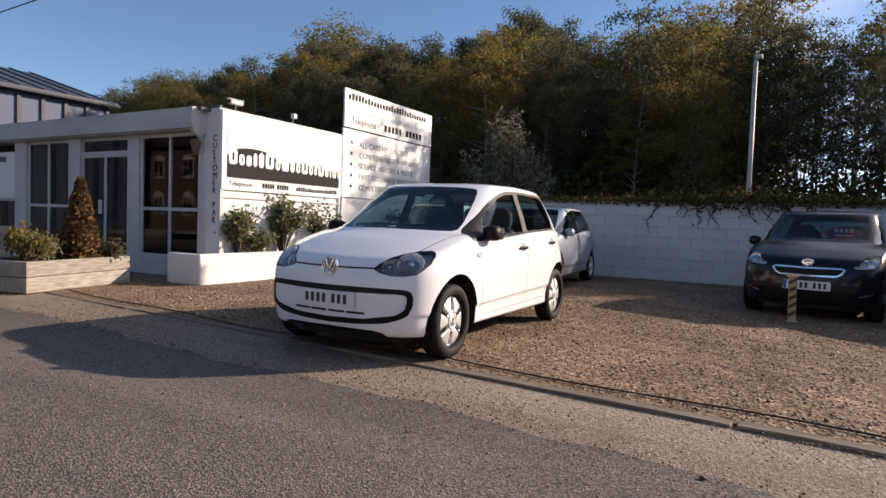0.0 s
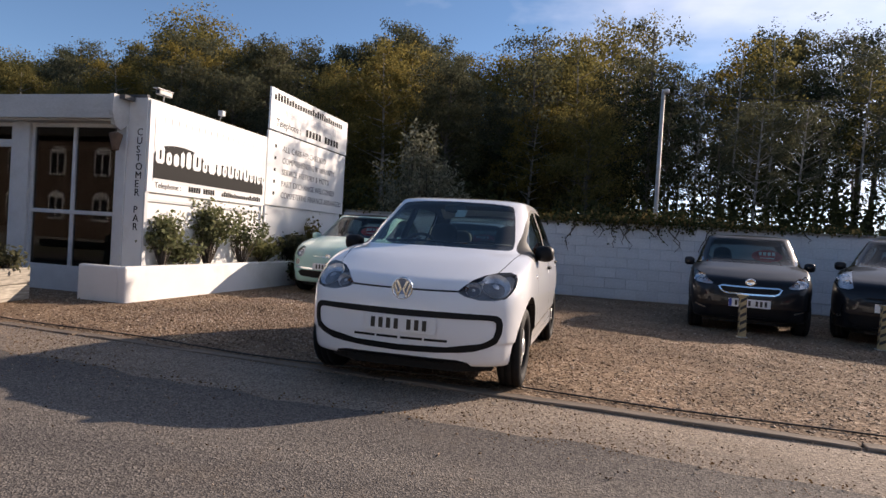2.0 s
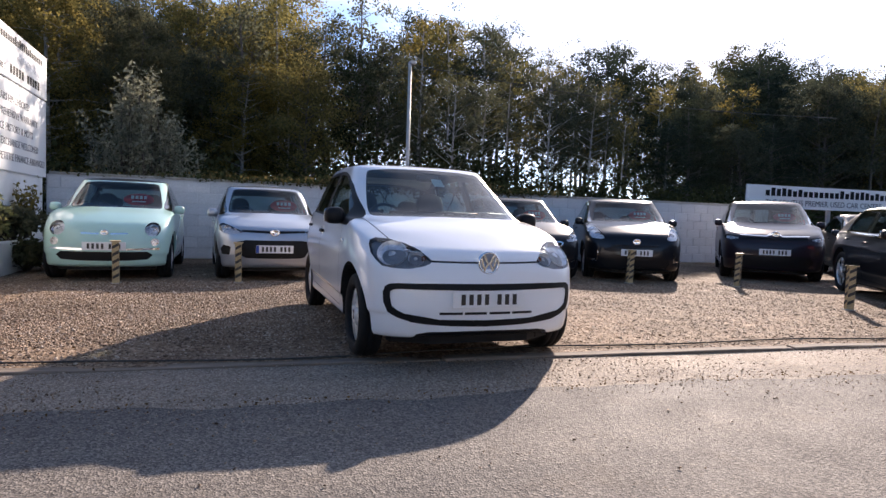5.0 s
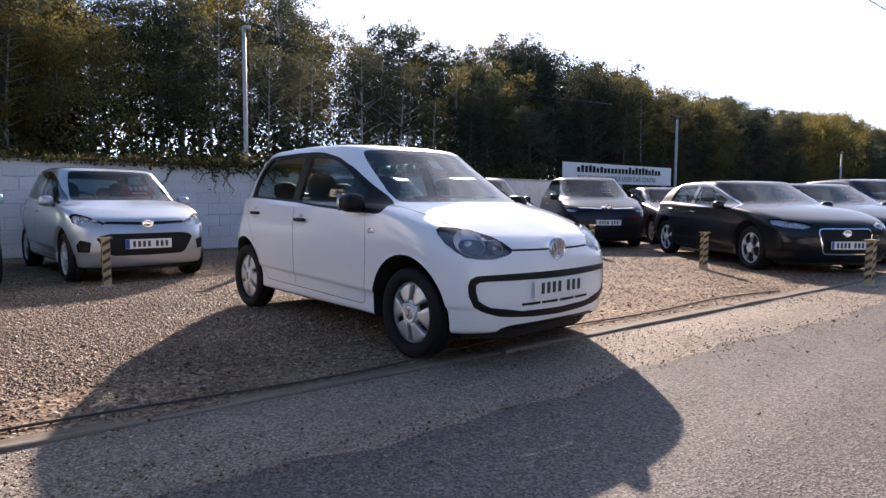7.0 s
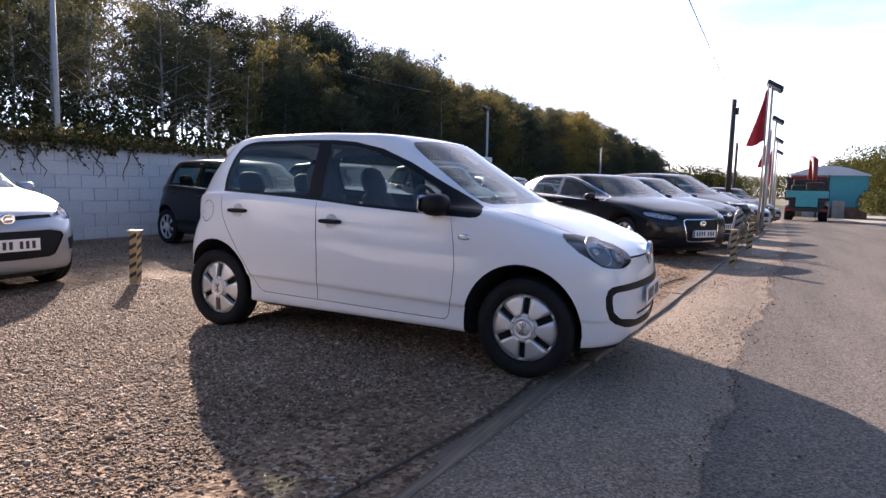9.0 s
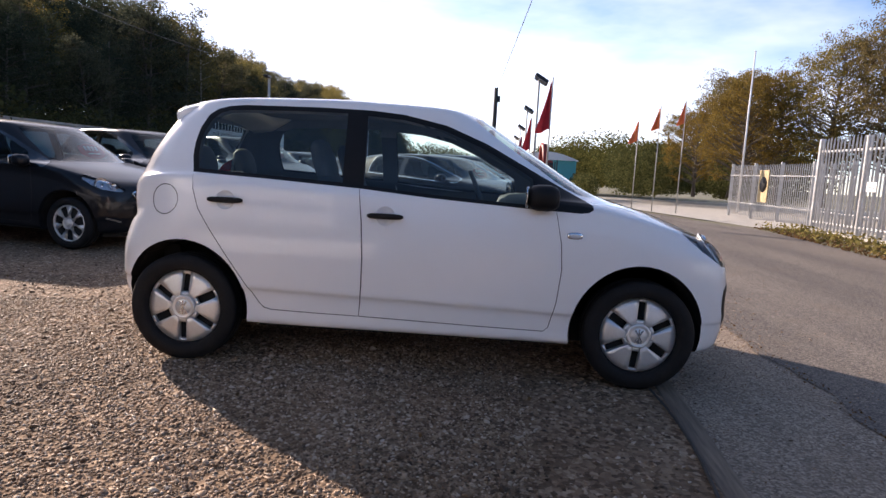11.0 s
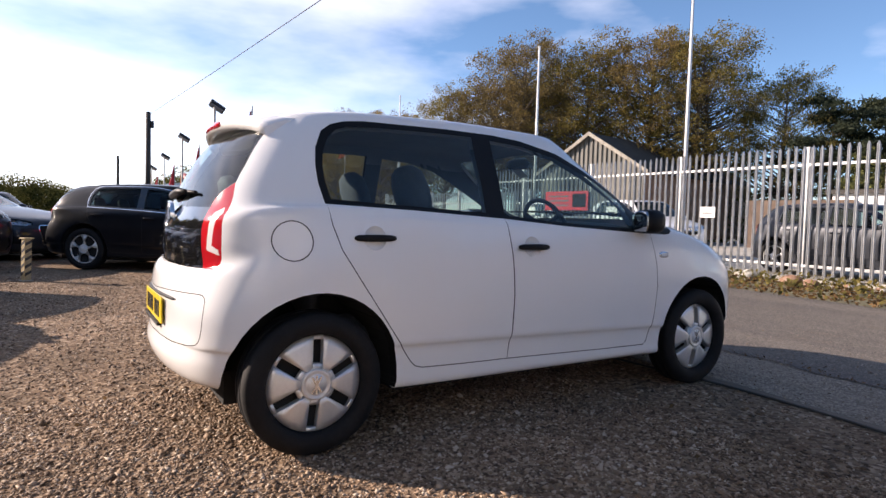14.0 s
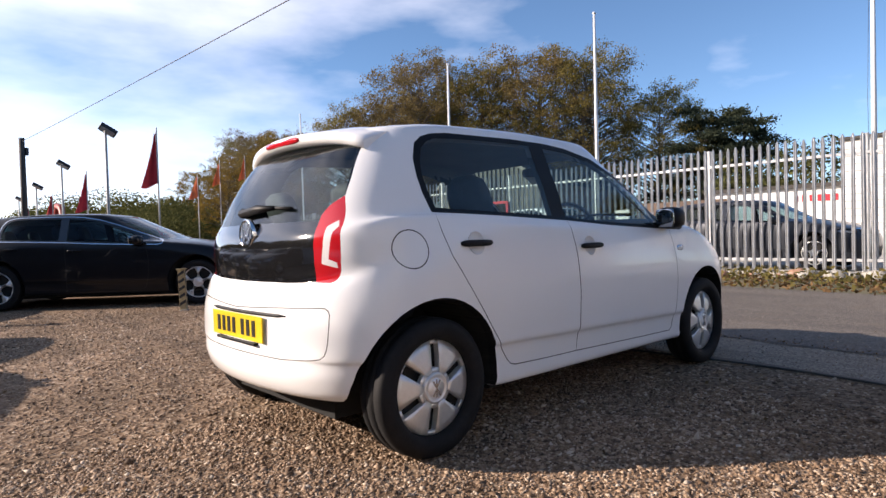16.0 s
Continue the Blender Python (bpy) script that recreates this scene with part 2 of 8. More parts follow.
M = {}
M["gravel"] = gravel_ground("gravel_ground")
M["road"] = tarmac("road_tarmac", (0.068, 0.061, 0.056), (0.245, 0.217, 0.188), 0.78, 0.22, (0.30, 0.265, 0.225))
M["apron"] = tarmac("apron_tarmac", (0.145, 0.113, 0.089), (0.435, 0.36, 0.28), 0.80, 0.5, (0.55, 0.47, 0.38))
M["earth"] = surf("earth", (0.13, 0.12, 0.07), 0.95, var=0.4, scale=0.6, bump=0.6, bscale=8, alt=(0.07, 0.09, 0.03), alt_amount=0.8)
M["timber"] = surf("worn_timber", (0.165, 0.128, 0.096), 0.9, var=0.5, scale=3, fine=0.25, fscale=60, bump=0.4, bscale=40, stretch=(0.08, 1, 1))
M["rubber_hose"] = surf("black_rubber", (0.05, 0.045, 0.04), 0.8, var=0.3, bump=0.1)
M["block"] = surf("white_painted_block", (0.69, 0.69, 0.695), 0.75, var=0.10, scale=1.1, fine=0.14, fscale=30, bump=0.7, bscale=24, alt=(0.40, 0.38, 0.34), alt_amount=0.45, spread=0.10)
M["mortar"] = surf("painted_mortar", (0.60, 0.60, 0.605), 0.85, var=0.25, scale=2.2, bump=0.3, alt=(0.30, 0.29, 0.27), alt_amount=0.5)
M["render"] = surf("white_render", (0.74, 0.735, 0.72), 0.75, var=0.05, scale=1.2, fine=0.08, bump=0.25, bscale=70, alt=(0.42, 0.40, 0.34), alt_amount=0.5)
M["whiteboard"] = surf("white_sign_board", (0.82, 0.82, 0.81), 0.35, var=0.03, scale=0.8, fine=0.02, alt=(0.66, 0.65, 0.60), alt_amount=0.2)
M["greyprint"] = surf("pale_grey_print", (0.64, 0.645, 0.66), 0.5, var=0.04)
M["blackprint"] = surf("black_print", (0.008, 0.008, 0.009), 0.6, var=0.1, spec=0.15)
M["whiteprint"] = surf("white_print", (0.82, 0.82, 0.82), 0.4, var=0.02)
M["greyletter"] = surf("faded_grey_print", (0.12, 0.12, 0.125), 0.5, var=0.05)
M["upvc"] = surf("white_plastic_frame", (0.56, 0.565, 0.57), 0.4, var=0.05, alt=(0.42, 0.41, 0.38), alt_amount=0.3)
M["fascia"] = surf("white_painted_fascia", (0.50, 0.495, 0.485), 0.6, var=0.1, scale=2, alt=(0.28, 0.27, 0.24), alt_amount=0.5, stretch=(0.4, 1, 1))
M["shopglass"] = pane("shop_glass", (0.42, 0.44, 0.44), 0.01, 1.48)
# dark wall colour carries the shade of the unlit room
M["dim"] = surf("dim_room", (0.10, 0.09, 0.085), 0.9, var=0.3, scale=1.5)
M["felt"] = surf("roof_felt", (0.10, 0.10, 0.10), 0.9, var=0.3, bump=0.3)
M["plank"] = surf("weathered_plank", (0.36, 0.325, 0.27), 0.85, var=0.3, scale=2.5, fine=0.3, fscale=50, bump=0.4, bscale=30, stretch=(1, 0.1, 1), spread=0.2)
M["steel"] = surf("galvanised_steel", (0.52, 0.53, 0.54), 0.42, metal=0.75, var=0.15, scale=5, rvar=0.12, alt=(0.4, 0.4, 0.38), alt_amount=0.4, spread=0.15)
M["pole"] = surf("weathered_pole", (0.42, 0.41, 0.39), 0.6, metal=0.3, var=0.2, scale=4)
M["darkpole"] = surf("tarred_pole", (0.06, 0.05, 0.042), 0.8, var=0.3, stretch=(1, 1, 0.1))
M["mast"] = surf("white_flagpole", (0.75, 0.75, 0.74), 0.35, var=0.06)
M["lampcase"] = surf("black_lamp_case", (0.025, 0.025, 0.027), 0.5, var=0.2)
M["lens"] = surf("lamp_lens", (0.5, 0.5, 0.5), 0.1, var=0.1)
M["redflag"] = surf("red_cloth", (0.62, 0.035, 0.045), 0.85, var=0.15, scale=4, bump=0.1)
M["orangeflag"] = surf("orange_cloth", (0.75, 0.16, 0.05), 0.85, var=0.2, scale=4, bump=0.1)
M["yellow"] = surf("faded_yellow_paint", (0.50, 0.385, 0.20), 0.65, var=0.25, scale=12, fine=0.2, alt=(0.32, 0.24, 0.15), alt_amount=0.6, spread=0.25)
M["blackstripe"] = surf("black_stripe_paint", (0.03, 0.028, 0.026), 0.6, var=0.3, scale=12)
M["leather"] = surf("rusty_lantern", (0.13, 0.075, 0.045), 0.7, var=0.3, scale=10)
M["concrete"] = surf("concrete", (0.38, 0.36, 0.32), 0.9, var=0.2, scale=3, bump=0.4, alt=(0.18, 0.17, 0.13), alt_amount=0.5)
M["bark"] = surf("bark", (0.10, 0.085, 0.07), 0.95, var=0.35, scale=6, bump=0.5, bscale=25, stretch=(1, 1, 0.2))
M["birch"] = surf("birch_bark", (0.30, 0.28, 0.25), 0.8, var=0.4, scale=5, bump=0.4, bscale=20, stretch=(1, 1, 1.6), alt=(0.05, 0.045, 0.04), alt_amount=0.9)
M["leaf_green"] = leafage("leaf_green", (0.060, 0.066, 0.044), (0.150, 0.150, 0.092), 0.5)
M["leaf_olive"] = leafage("leaf_olive", (0.105, 0.100, 0.040), (0.30, 0.235, 0.08), 0.58)
M["leaf_gold"] = leafage("leaf_gold", (0.11, 0.085, 0.03), (0.32, 0.21, 0.055), 0.5)
M["leaf_rust"] = leafage("leaf_rust", (0.11, 0.085, 0.042), (0.28, 0.21, 0.095))
M["leaf_pine"] = leafage("leaf_pine", (0.030, 0.040, 0.028), (0.075, 0.088, 0.055), 0.35)
M["leaf_ivy"] = leafage("leaf_ivy", (0.04, 0.05, 0.02), (0.15, 0.15, 0.06), 0.3)
M["leaf_grey"] = leafage("leaf_greygreen", (0.155, 0.152, 0.102), (0.38, 0.36, 0.25), 0.45)
M["leaf_shrub"] = leafage("leaf_shrub", (0.10, 0.115, 0.055), (0.30, 0.30, 0.16), 0.4)
M["leaf_brown"] = leafage("leaf_brown", (0.09, 0.055, 0.03), (0.23, 0.14, 0.07), 0.25)
M["twig"] = surf("twig", (0.09, 0.07, 0.055), 0.9, var=0.3)
M["underwood"] = leafage("leaf_dark", (0.035, 0.042, 0.020), (0.085, 0.085, 0.038), 0.4)

# ---- mesh helpers ----


def blob(bm, name, mat):
    me = bpy.data.meshes.new(name)
    bm.to_mesh(me)
    bm.free()
    for mt in (mat if isinstance(mat, (list, tuple)) else [mat]):
        me.materials.append(mt)
    return me


def part(name, bm, mat, parent=None, label="", smooth=False):
    me = blob(bm, name, mat)
    if smooth:
        me.polygons.foreach_set("use_smooth", [True] * len(me.polygons))
    ob = new(name, me)
    if parent:
        ob.parent = parent
    if label:
        ob["label"] = label
    return ob


def thing(name, label, category, group="", m=None):
    e = new(name)
    e.empty_display_size = 0.2
    if m is not None:
        e.matrix_world = m
    return tagged(e, label, category, group)


def box(bm, lo, hi, bevel=0.0, m=None, mat=0):
    """A box from corner to corner, with its edges rounded off."""
    r = bmesh.ops.create_cube(bm, size=1.0)
    vs = r["verts"]
    for v in vs:
        v.co = Vector([(lo[i] + hi[i]) / 2 + v.co[i] * (hi[i] - lo[i]) for i in range(3)])
    fs = list({f for v in vs for f in v.link_faces})
    if bevel:
        es = list({e for v in vs for e in v.link_edges})
        b = bmesh.ops.bevel(bm, geom=es, offset=bevel, segments=2, profile=0.5, affect="EDGES")
        vs = list({v for f in b["faces"] for v in f.verts} | {v for v in vs if v.is_valid})
        fs = list({f for v in vs for f in v.link_faces})
    for f in fs:
        f.material_index = mat
    if m is not None:
        bmesh.ops.transform(bm, matrix=m, verts=vs)
    return vs


def boxes(*items):
    bm = bmesh.new()
    for it in items:
        box(bm, *it)
    return bm


def tube(bm, pts, radii, sides=8, cap=True, mat=0):
    """A round bar along a polyline."""
    pts = [Vector(p) for p in pts]
    if isinstance(radii, (int, float)):
        radii = [radii] * len(pts)
    rings = []
    for i, p in enumerate(pts):
        d = (pts[min(i + 1, len(pts) - 1)] - pts[max(i - 1, 0)]).normalized()
        a = d.orthogonal().normalized() if i == 0 else (prev - d * prev.dot(d)).normalized()
        prev = a
        b = d.cross(a)
        rings.append([bm.verts.new(p + (a * math.cos(2 * math.pi * k / sides) + b * math.sin(2 * math.pi * k / sides)) * radii[i]) for k in range(sides)])
    for r0, r1 in zip(rings, rings[1:]):
        for k in range(sides):
            f = bm.faces.new((r0[k], r0[(k + 1) % sides], r1[(k + 1) % sides], r1[k]))
            f.smooth, f.material_index = True, mat
    if cap:
        for r in (rings[0][::-1], rings[-1]):
            f = bm.faces.new(r)
            f.material_index = mat
    return rings


def tubes(*items, **kw):
    bm = bmesh.new()
    for pts, rad in items:
        tube(bm, pts, rad, **kw)
    return bm


def lathe(bm, profile, sides=32, axis="x", m=None, mat=0):
    """Turns a profile of (along the axis, radius) round it."""
    rings, made = [], []
    for a, r in profile:
        ring = []
        for k in range(sides):
            c, s = r * math.cos(2 * math.pi * k / sides), r * math.sin(2 * math.pi * k / sides)
            co = {"x": (a, c, s), "y": (c, a, s), "z": (c, s, a)}[axis]
            ring.append(bm.verts.new(co))
        rings.append(ring)
        made += ring
    for r0, r1 in zip(rings, rings[1:]):
        for k in range(sides):
            f = bm.faces.new((r0[k], r0[(k + 1) % sides], r1[(k + 1) % sides], r1[k]))
            f.smooth, f.material_index = True, mat
    if m is not None:
        bmesh.ops.transform(bm, matrix=m, verts=made)
    return made


def prism(bm, poly, plane, d0, d1, mat=0, m=None):
    """A flat outline in the plane 'yz', 'xz' or 'xy', given depth from d0 to d1 along the third axis."""
    def co(p, d):
        return {"yz": (d, p[0], p[1]), "xz": (p[0], d, p[1]), "xy": (p[0], p[1], d)}[plane]
    a, b = [bm.verts.new(co(p, d0)) for p in poly], [bm.verts.new(co(p, d1)) for p in poly]
    fs = [bm.faces.new(a), bm.faces.new(b[::-1])]
    for i in range(len(poly)):
        j = (i + 1) % len(poly)
        fs.append(bm.faces.new((a[j], a[i], b[i], b[j])))
    for f in fs:
        f.material_index = mat
    bmesh.ops.recalc_face_normals(bm, faces=fs)
    if m is not None:
        bmesh.ops.transform(bm, matrix=m, verts=a + b)
    return a + b


def sheet(name, outline, z, mat, label="", category="", step=0.0):
    """A flat piece of ground."""
    bm = bmesh.new()
    bm.faces.new([bm.verts.new((x, y, z)) for x, y in outline])
    ob = part(name, bm, mat)
    return tagged(ob, label, category, kind="structure")


def letters(text, size, mat, name="writing", spacing=1.0):
    """Built-in letters as a mesh, lying in the plane xy, left edge and base line at the origin."""
    cu = bpy.data.curves.new("text", "FONT")
    cu.body, cu.size, cu.space_character, cu.extrude, cu.resolution_u = text, size, spacing, 0.002, 3
    tmp = bpy.data.objects.new("text", cu)
    scene.collection.objects.link(tmp)
    me = bpy.data.meshes.new_from_object(tmp)
    bpy.data.objects.remove(tmp)
    me.materials.clear()
    me.materials.append(mat)
    me.name = name
    return me


def plate_on(parent, name, me, m, label=""):
    ob = new(name, me)
    ob.parent = parent
    ob.matrix_local = m
    if label:
        ob["label"] = label
    return ob

# ---- ground ----
WALL_Y, SIGN_X, FENCE_Y = 7.9, -4.82, -9.3


def gz(x):
    """The land falls gently away along the row of cars."""
    return 0.0 if x < 9 else -0.021 * (x - 9) if x > 14 else -0.0021 * (x - 9) ** 2


def lot_edge(x): return -1.45 - 0.075 * x if x < 12 else -2.35 - 0.03 * (x - 12)
def road_edge(x): return -2.30 - 0.068 * x if x < 12 else -3.116 - 0.03 * (x - 12)
def road_far(x): return -6.5 - 0.12 * max(-8, min(x, 14)) - (0.02 * (x - 14) if x > 14 else 0)


def strip_ground(name, south, north, x0, x1, lift, mat, label, category, step=0.5):
    """A long piece of ground between two edges that are functions of x."""
    bm = bmesh.new()
    xs = [x0]
    while xs[-1] < x1:
        xs.append(min(x1, xs[-1] + step * (1 if abs(xs[-1]) < 16 else 6)))
    rows = [[bm.verts.new((x, south(x) + (north(x) - south(x)) * k / 4, gz(x) + lift)) for k in range(5)] for x in xs]
    for a, b in zip(rows, rows[1:]):
        for k in range(4):
            bm.faces.new((a[k], b[k], b[k + 1], a[k + 1]))
    return tagged(part(name, bm, mat), label, category, kind="structure")


rng = random.Random(5)
bm = bmesh.new()
bmesh.ops.create_grid(bm, x_segments=200, y_segments=60, size=700.0)
for v in bm.verts:
    v.co.z = -0.06 + min(0, gz(v.co.x)) if v.co.x < 120 else -0.06 + gz(120)
tagged(part("ground", bm, M["earth"]), "rough dry earth and grass round the lot", "ground", kind="structure")
strip_ground("pavement", lot_edge, lambda x: 1.34 if x < SIGN_X else WALL_Y + 0.02, -40, SIGN_X - 0.001, 0.0, M["gravel"], "golden brown loose gravel before the office", "gravel lot")
strip_ground("pavement", lot_edge, lambda x: WALL_Y + 0.02, SIGN_X, 100, 0.0, M["gravel"], "golden brown loose gravel of the car lot", "gravel lot")
strip_ground("pavement", lambda x: road_edge(x) - 0.25, lambda x: lot_edge(x) - 0.0, -60, 110, -0.012, M["apron"], "gritty tan tarmac strip beside the lot", "pavement")
wob = lambda x: road_edge(x) + 0.04 * math.sin(x * 1.7) + 0.03 * math.sin(x * 5.3 + 1) + 0.02 * math.sin(x * 11.7)
strip_ground("road", road_far, wob, -70, 120, -0.006, M["road"], "worn grey tarmac road with pale wheel bands", "road", 0.12)
strip_ground("pavement", lambda x: FENCE_Y - 60, lambda x: FENCE_Y + 0.1, -70, 120, -0.02, M["concrete"], "stained concrete yard behind the fence", "yard")

# the timber that edges the lot, in lengths, with a black hose along it
edge_thing = thing("timber_edging", "half-sunk weathered timber edging along the gravel", "edging")
x = -14.0
while x < 16:
    ln = rng.uniform(2.2, 3.1)
    bm = bmesh.new()
    vs = box(bm, (0, -0.055, -0.03), (ln - 0.015, 0.055, 0.018), 0.010)
    bmesh.ops.subdivide_edges(bm, edges=[e for e in bm.edges if abs(e.verts[0].co.x - e.verts[1].co.x) > 1], cuts=9)
    for v in bm.verts:
        k = noise.noise(v.co * 1.5)
        v.co.z += 0.010 * k
        v.co.y += 0.02 * noise.noise(Vector((v.co.x * 0.7, 3, 0)))
    ob = part("board", bm, M["timber"], edge_thing)
    ob.matrix_world = pose(x, lot_edge(x) + rng.uniform(-0.02, 0.02), gz(x) - (0.016 if x < -1.6 else 0.008), 0, 0, math.degrees(math.atan(-0.075)))
    x += ln
hose = [(x, lot_edge(x) + 0.17 + 0.07 * math.sin(x * 0.8) + 0.05 * math.sin(x * 2.1 + 1), 0.012) for x in [i * 0.2 for i in range(-26, 22)]]
tagged(part("hose", tubes((hose, 0.007), sides=6), M["rubber_hose"]), "thin black rubber cable lying on gravel", "cable")

# ---- block wall behind the lot ----
WALL_H = 1.60
bm = boxes(((SIGN_X, WALL_Y + 0.014, -0.1), (13, WALL_Y + 0.2, WALL_H - 0.02)))
wall = tagged(part("wall_back", bm, M["mortar"]), "white-painted concrete block wall, stained along its top", "wall", kind="structure")
cope = thing("coping", "thin grey coping on the block wall", "coping")
cope["kind"] = "structure"
x = SIGN_X + 0.05
while x < 12.9:
    bm = boxes(((x, WALL_Y - 0.015, WALL_H - 0.02), (x + 0.89, WALL_Y + 0.23, WALL_H + 0.03), 0.006))
    part("stone", bm, M["concrete"], cope)
    x += 0.9

# ---- office building with its sign wall ----
office = thing("office_building", "low white flat-roofed sales office with large windows", "building")
gy, gx0, gx1 = 1.34, -14.4, SIGN_X
bm = boxes(((SIGN_X - 0.2, 1.32, 0.0), (SIGN_X - 0.004, 7.66, 2.74)))
part("side_wall", bm, M["render"], office, "white rendered side wall")
part("back_wall", boxes(((gx0, 7.42, 0), (SIGN_X - 0.21, 7.62, 2.68))), M["render"], office)
part("end_wall", boxes(((gx0 - 0.2, 1.32, 0), (gx0 - 0.004, 7.62, 2.68))), M["render"], office)
part("floor_slab", boxes(((gx0, 1.5, 0.0), (SIGN_X - 0.21, 7.4, 0.12))), M["concrete"], office)
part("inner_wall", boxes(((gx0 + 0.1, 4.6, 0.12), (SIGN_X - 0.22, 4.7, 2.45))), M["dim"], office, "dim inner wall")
part("roof", boxes(((gx0 - 0.3, 1.11, 2.68), (SIGN_X - 0.205, 7.6, 2.735))), M["felt"], office, "grey felt roof")
bm = boxes(((gx0, 1.02, 2.40), (SIGN_X - 0.30, 1.10, 2.72), 0.006), ((gx0, 1.10, 2.38), (SIGN_X - 0.30, 1.5, 2.41)))
part("fascia", bm, M["fascia"], office, "deep white fascia board with grime")
# the rolled end of the fascia
bm = bmesh.new()
prism(bm, [(1.02, 2.73), (1.00, 2.50), (1.06, 2.32), (1.16, 2.26), (1.24, 2.32), (1.30, 2.4), (1.30, 2.73)], "yz", SIGN_X - 0.36, SIGN_X - 0.295)
part("fascia_end", bm, M["fascia"], office)
part("corner_strip", boxes(((SIGN_X - 0.30, 1.30, 0.0), (SIGN_X, 1.318, 2.74))), M["render"], office, "white corner strip with dark upright lettering")
for k, ch in enumerate("CUSTOMER PAR"):
    if ch != " ":
        plate_on(office, "letter", letters(ch, 0.14, M["blackprint"]), Matrix.Translation((SIGN_X - 0.15, 1.296, 2.22 - 0.118 * k)) @ pose(0, 0, 0, 90, 0, 0), "dark letter")
# glazing: (x0, x1, mullions, transom)
col_x = [(-5.27, SIGN_X - 0.30), (-7.12, -6.80), (-8.93, -8.55), (-10.85, -10.42), (-14.4, -14.1)]
for a, b in col_x:
    part("pillar", boxes(((a, gy - 0.07, 0.0), (b, gy + 0.1, 2.40), 0.01)), M["upvc"], office)
part("plinth", boxes(((gx0, gy - 0.05, 0.0), (SIGN_X - 0.30, gy + 0.08, 0.30))), M["upvc"], office)


def glazing(x0, x1, z0, z1, uprights, bars, door=False):
    bm = bmesh.new()
    t = 0.055
    for xx in [x0 + t / 2, x1 - t / 2] + uprights:
        box(bm, (xx - t / 2, gy - 0.03, z0), (xx + t / 2, gy + 0.03, z1), 0.006)
    for zz in [z0 + t / 2, z1 - t / 2] + bars:
        box(bm, (x0, gy - 0.026, zz - t / 2), (x1, gy + 0.026, zz + t / 2), 0.006)
    fr = part("door" if door else "window", bm, M["upvc"], office, "white framed glass double door" if door else "white framed shop window")
    xs, zs = [x0] + uprights + [x1], [z0] + bars + [z1]
    for a, b in zip(xs, xs[1:]):
        for c, d in zip(zs, zs[1:]):
            part("pane", boxes(((a + 0.02, gy - 0.004, c + 0.02), (b - 0.02, gy + 0.004, d - 0.02))), M["shopglass"], fr)
    return fr


glazing(-6.80, -5.27, 0.30, 2.38, [-6.03], [1.12])
dr = glazing(-8.55, -7.12, 0.08, 2.08, [-7.83], [], True)
glazing(-8.55, -7.12, 2.08, 2.38, [], [])
glazing(-10.42, -8.93, 0.30, 2.38, [-9.68], [1.12])
part("letter_plate", boxes(((-8.0, gy - 0.045, 1.0), (-7.9, gy - 0.03, 1.25))), M["upvc"], dr)
glazing(-14.1, -10.85, 0.30, 1.25, [-12.5], [])
part("hoarding", boxes(((-14.1, gy - 0.06, 1.25), (-10.85, gy - 0.02, 2.2))), M["whiteboard"], office, "white board with unreadable print")
for k, zz in enumerate((2.0, 1.72, 1.45)):
    part("bar", boxes(((-13.8, gy - 0.066, zz), (-11.2 - 0.3 * k, gy - 0.06, zz + 0.11))), M["greyletter"], office)
# things seen dimly inside
for k, (xx, yy, w, d, h) in enumerate(((-6.1, 3.2, 1.3, 0.7, 0.74), (-9.7, 3.0, 1.2, 0.7, 0.74))):
    desk = thing("desk", "dim office desk behind the glass", "desk", m=pose(xx, yy, 0.12))
    part("desktop", boxes(((-w / 2, -d / 2, h - 0.03), (w / 2, d / 2, h), 0.005)), M["plank"], desk)
    for sx in (-1, 1):
        part("leg", boxes(((sx * w / 2 - 0.03, -d / 2 + 0.03, 0), (sx * w / 2 + 0.03, d / 2 - 0.03, h - 0.03))), M["upvc"], desk)

# the sign wall: boards, all facing +x
FX = SIGN_X


def on_sign(y, z, out=0.0):
    return Matrix.Translation((FX + out, y, z)) @ Matrix(((0, 0, 1, 0), (1, 0, 0, 0), (0, 1, 0, 0), (0, 0, 0, 1)))


def sign_bar(par, y0, y1, z0, z1, mat, out):
    return part("bar", boxes(((FX + out, y0, z0), (FX + out + 0.003, y1, z1))), mat, par)


def wide_of(me):
    co = np.zeros(len(me.vertices) * 3, np.float32)
    me.vertices.foreach_get("co", co)
    return float(co[0::3].max())


def write_words(par, text, size, mat, m, label="", spacing=1.0):
    """Sets a line of writing letter by letter."""
    at_x = 0.0
    for w in text.split(" "):
        end = 0.0
        for i, ch in enumerate(w):
            whole = letters(w[:i + 1], size, mat, "letter", spacing)
            one = letters(ch, size, mat, "letter", spacing)
            end = wide_of(whole)
            plate_on(par, "letter", one, m @ Matrix.Translation((at_x + end - wide_of(one), 0, 0)), label)
            bpy.data.meshes.remove(whole)
        at_x += end + size * 0.32 * spacing


board = thing("sign_board", "large white sign board with black arched band", "sign")
part("panel", boxes(((FX, 1.32, 1.46), (FX + 0.035, 4.28, 2.72), 0.004)), M["whiteboard"], board)
part("print", boxes(((FX + 0.036, 1.42, 1.62), (FX + 0.040, 4.22, 2.52))), M["greyprint"], board, "pale grey printed field")
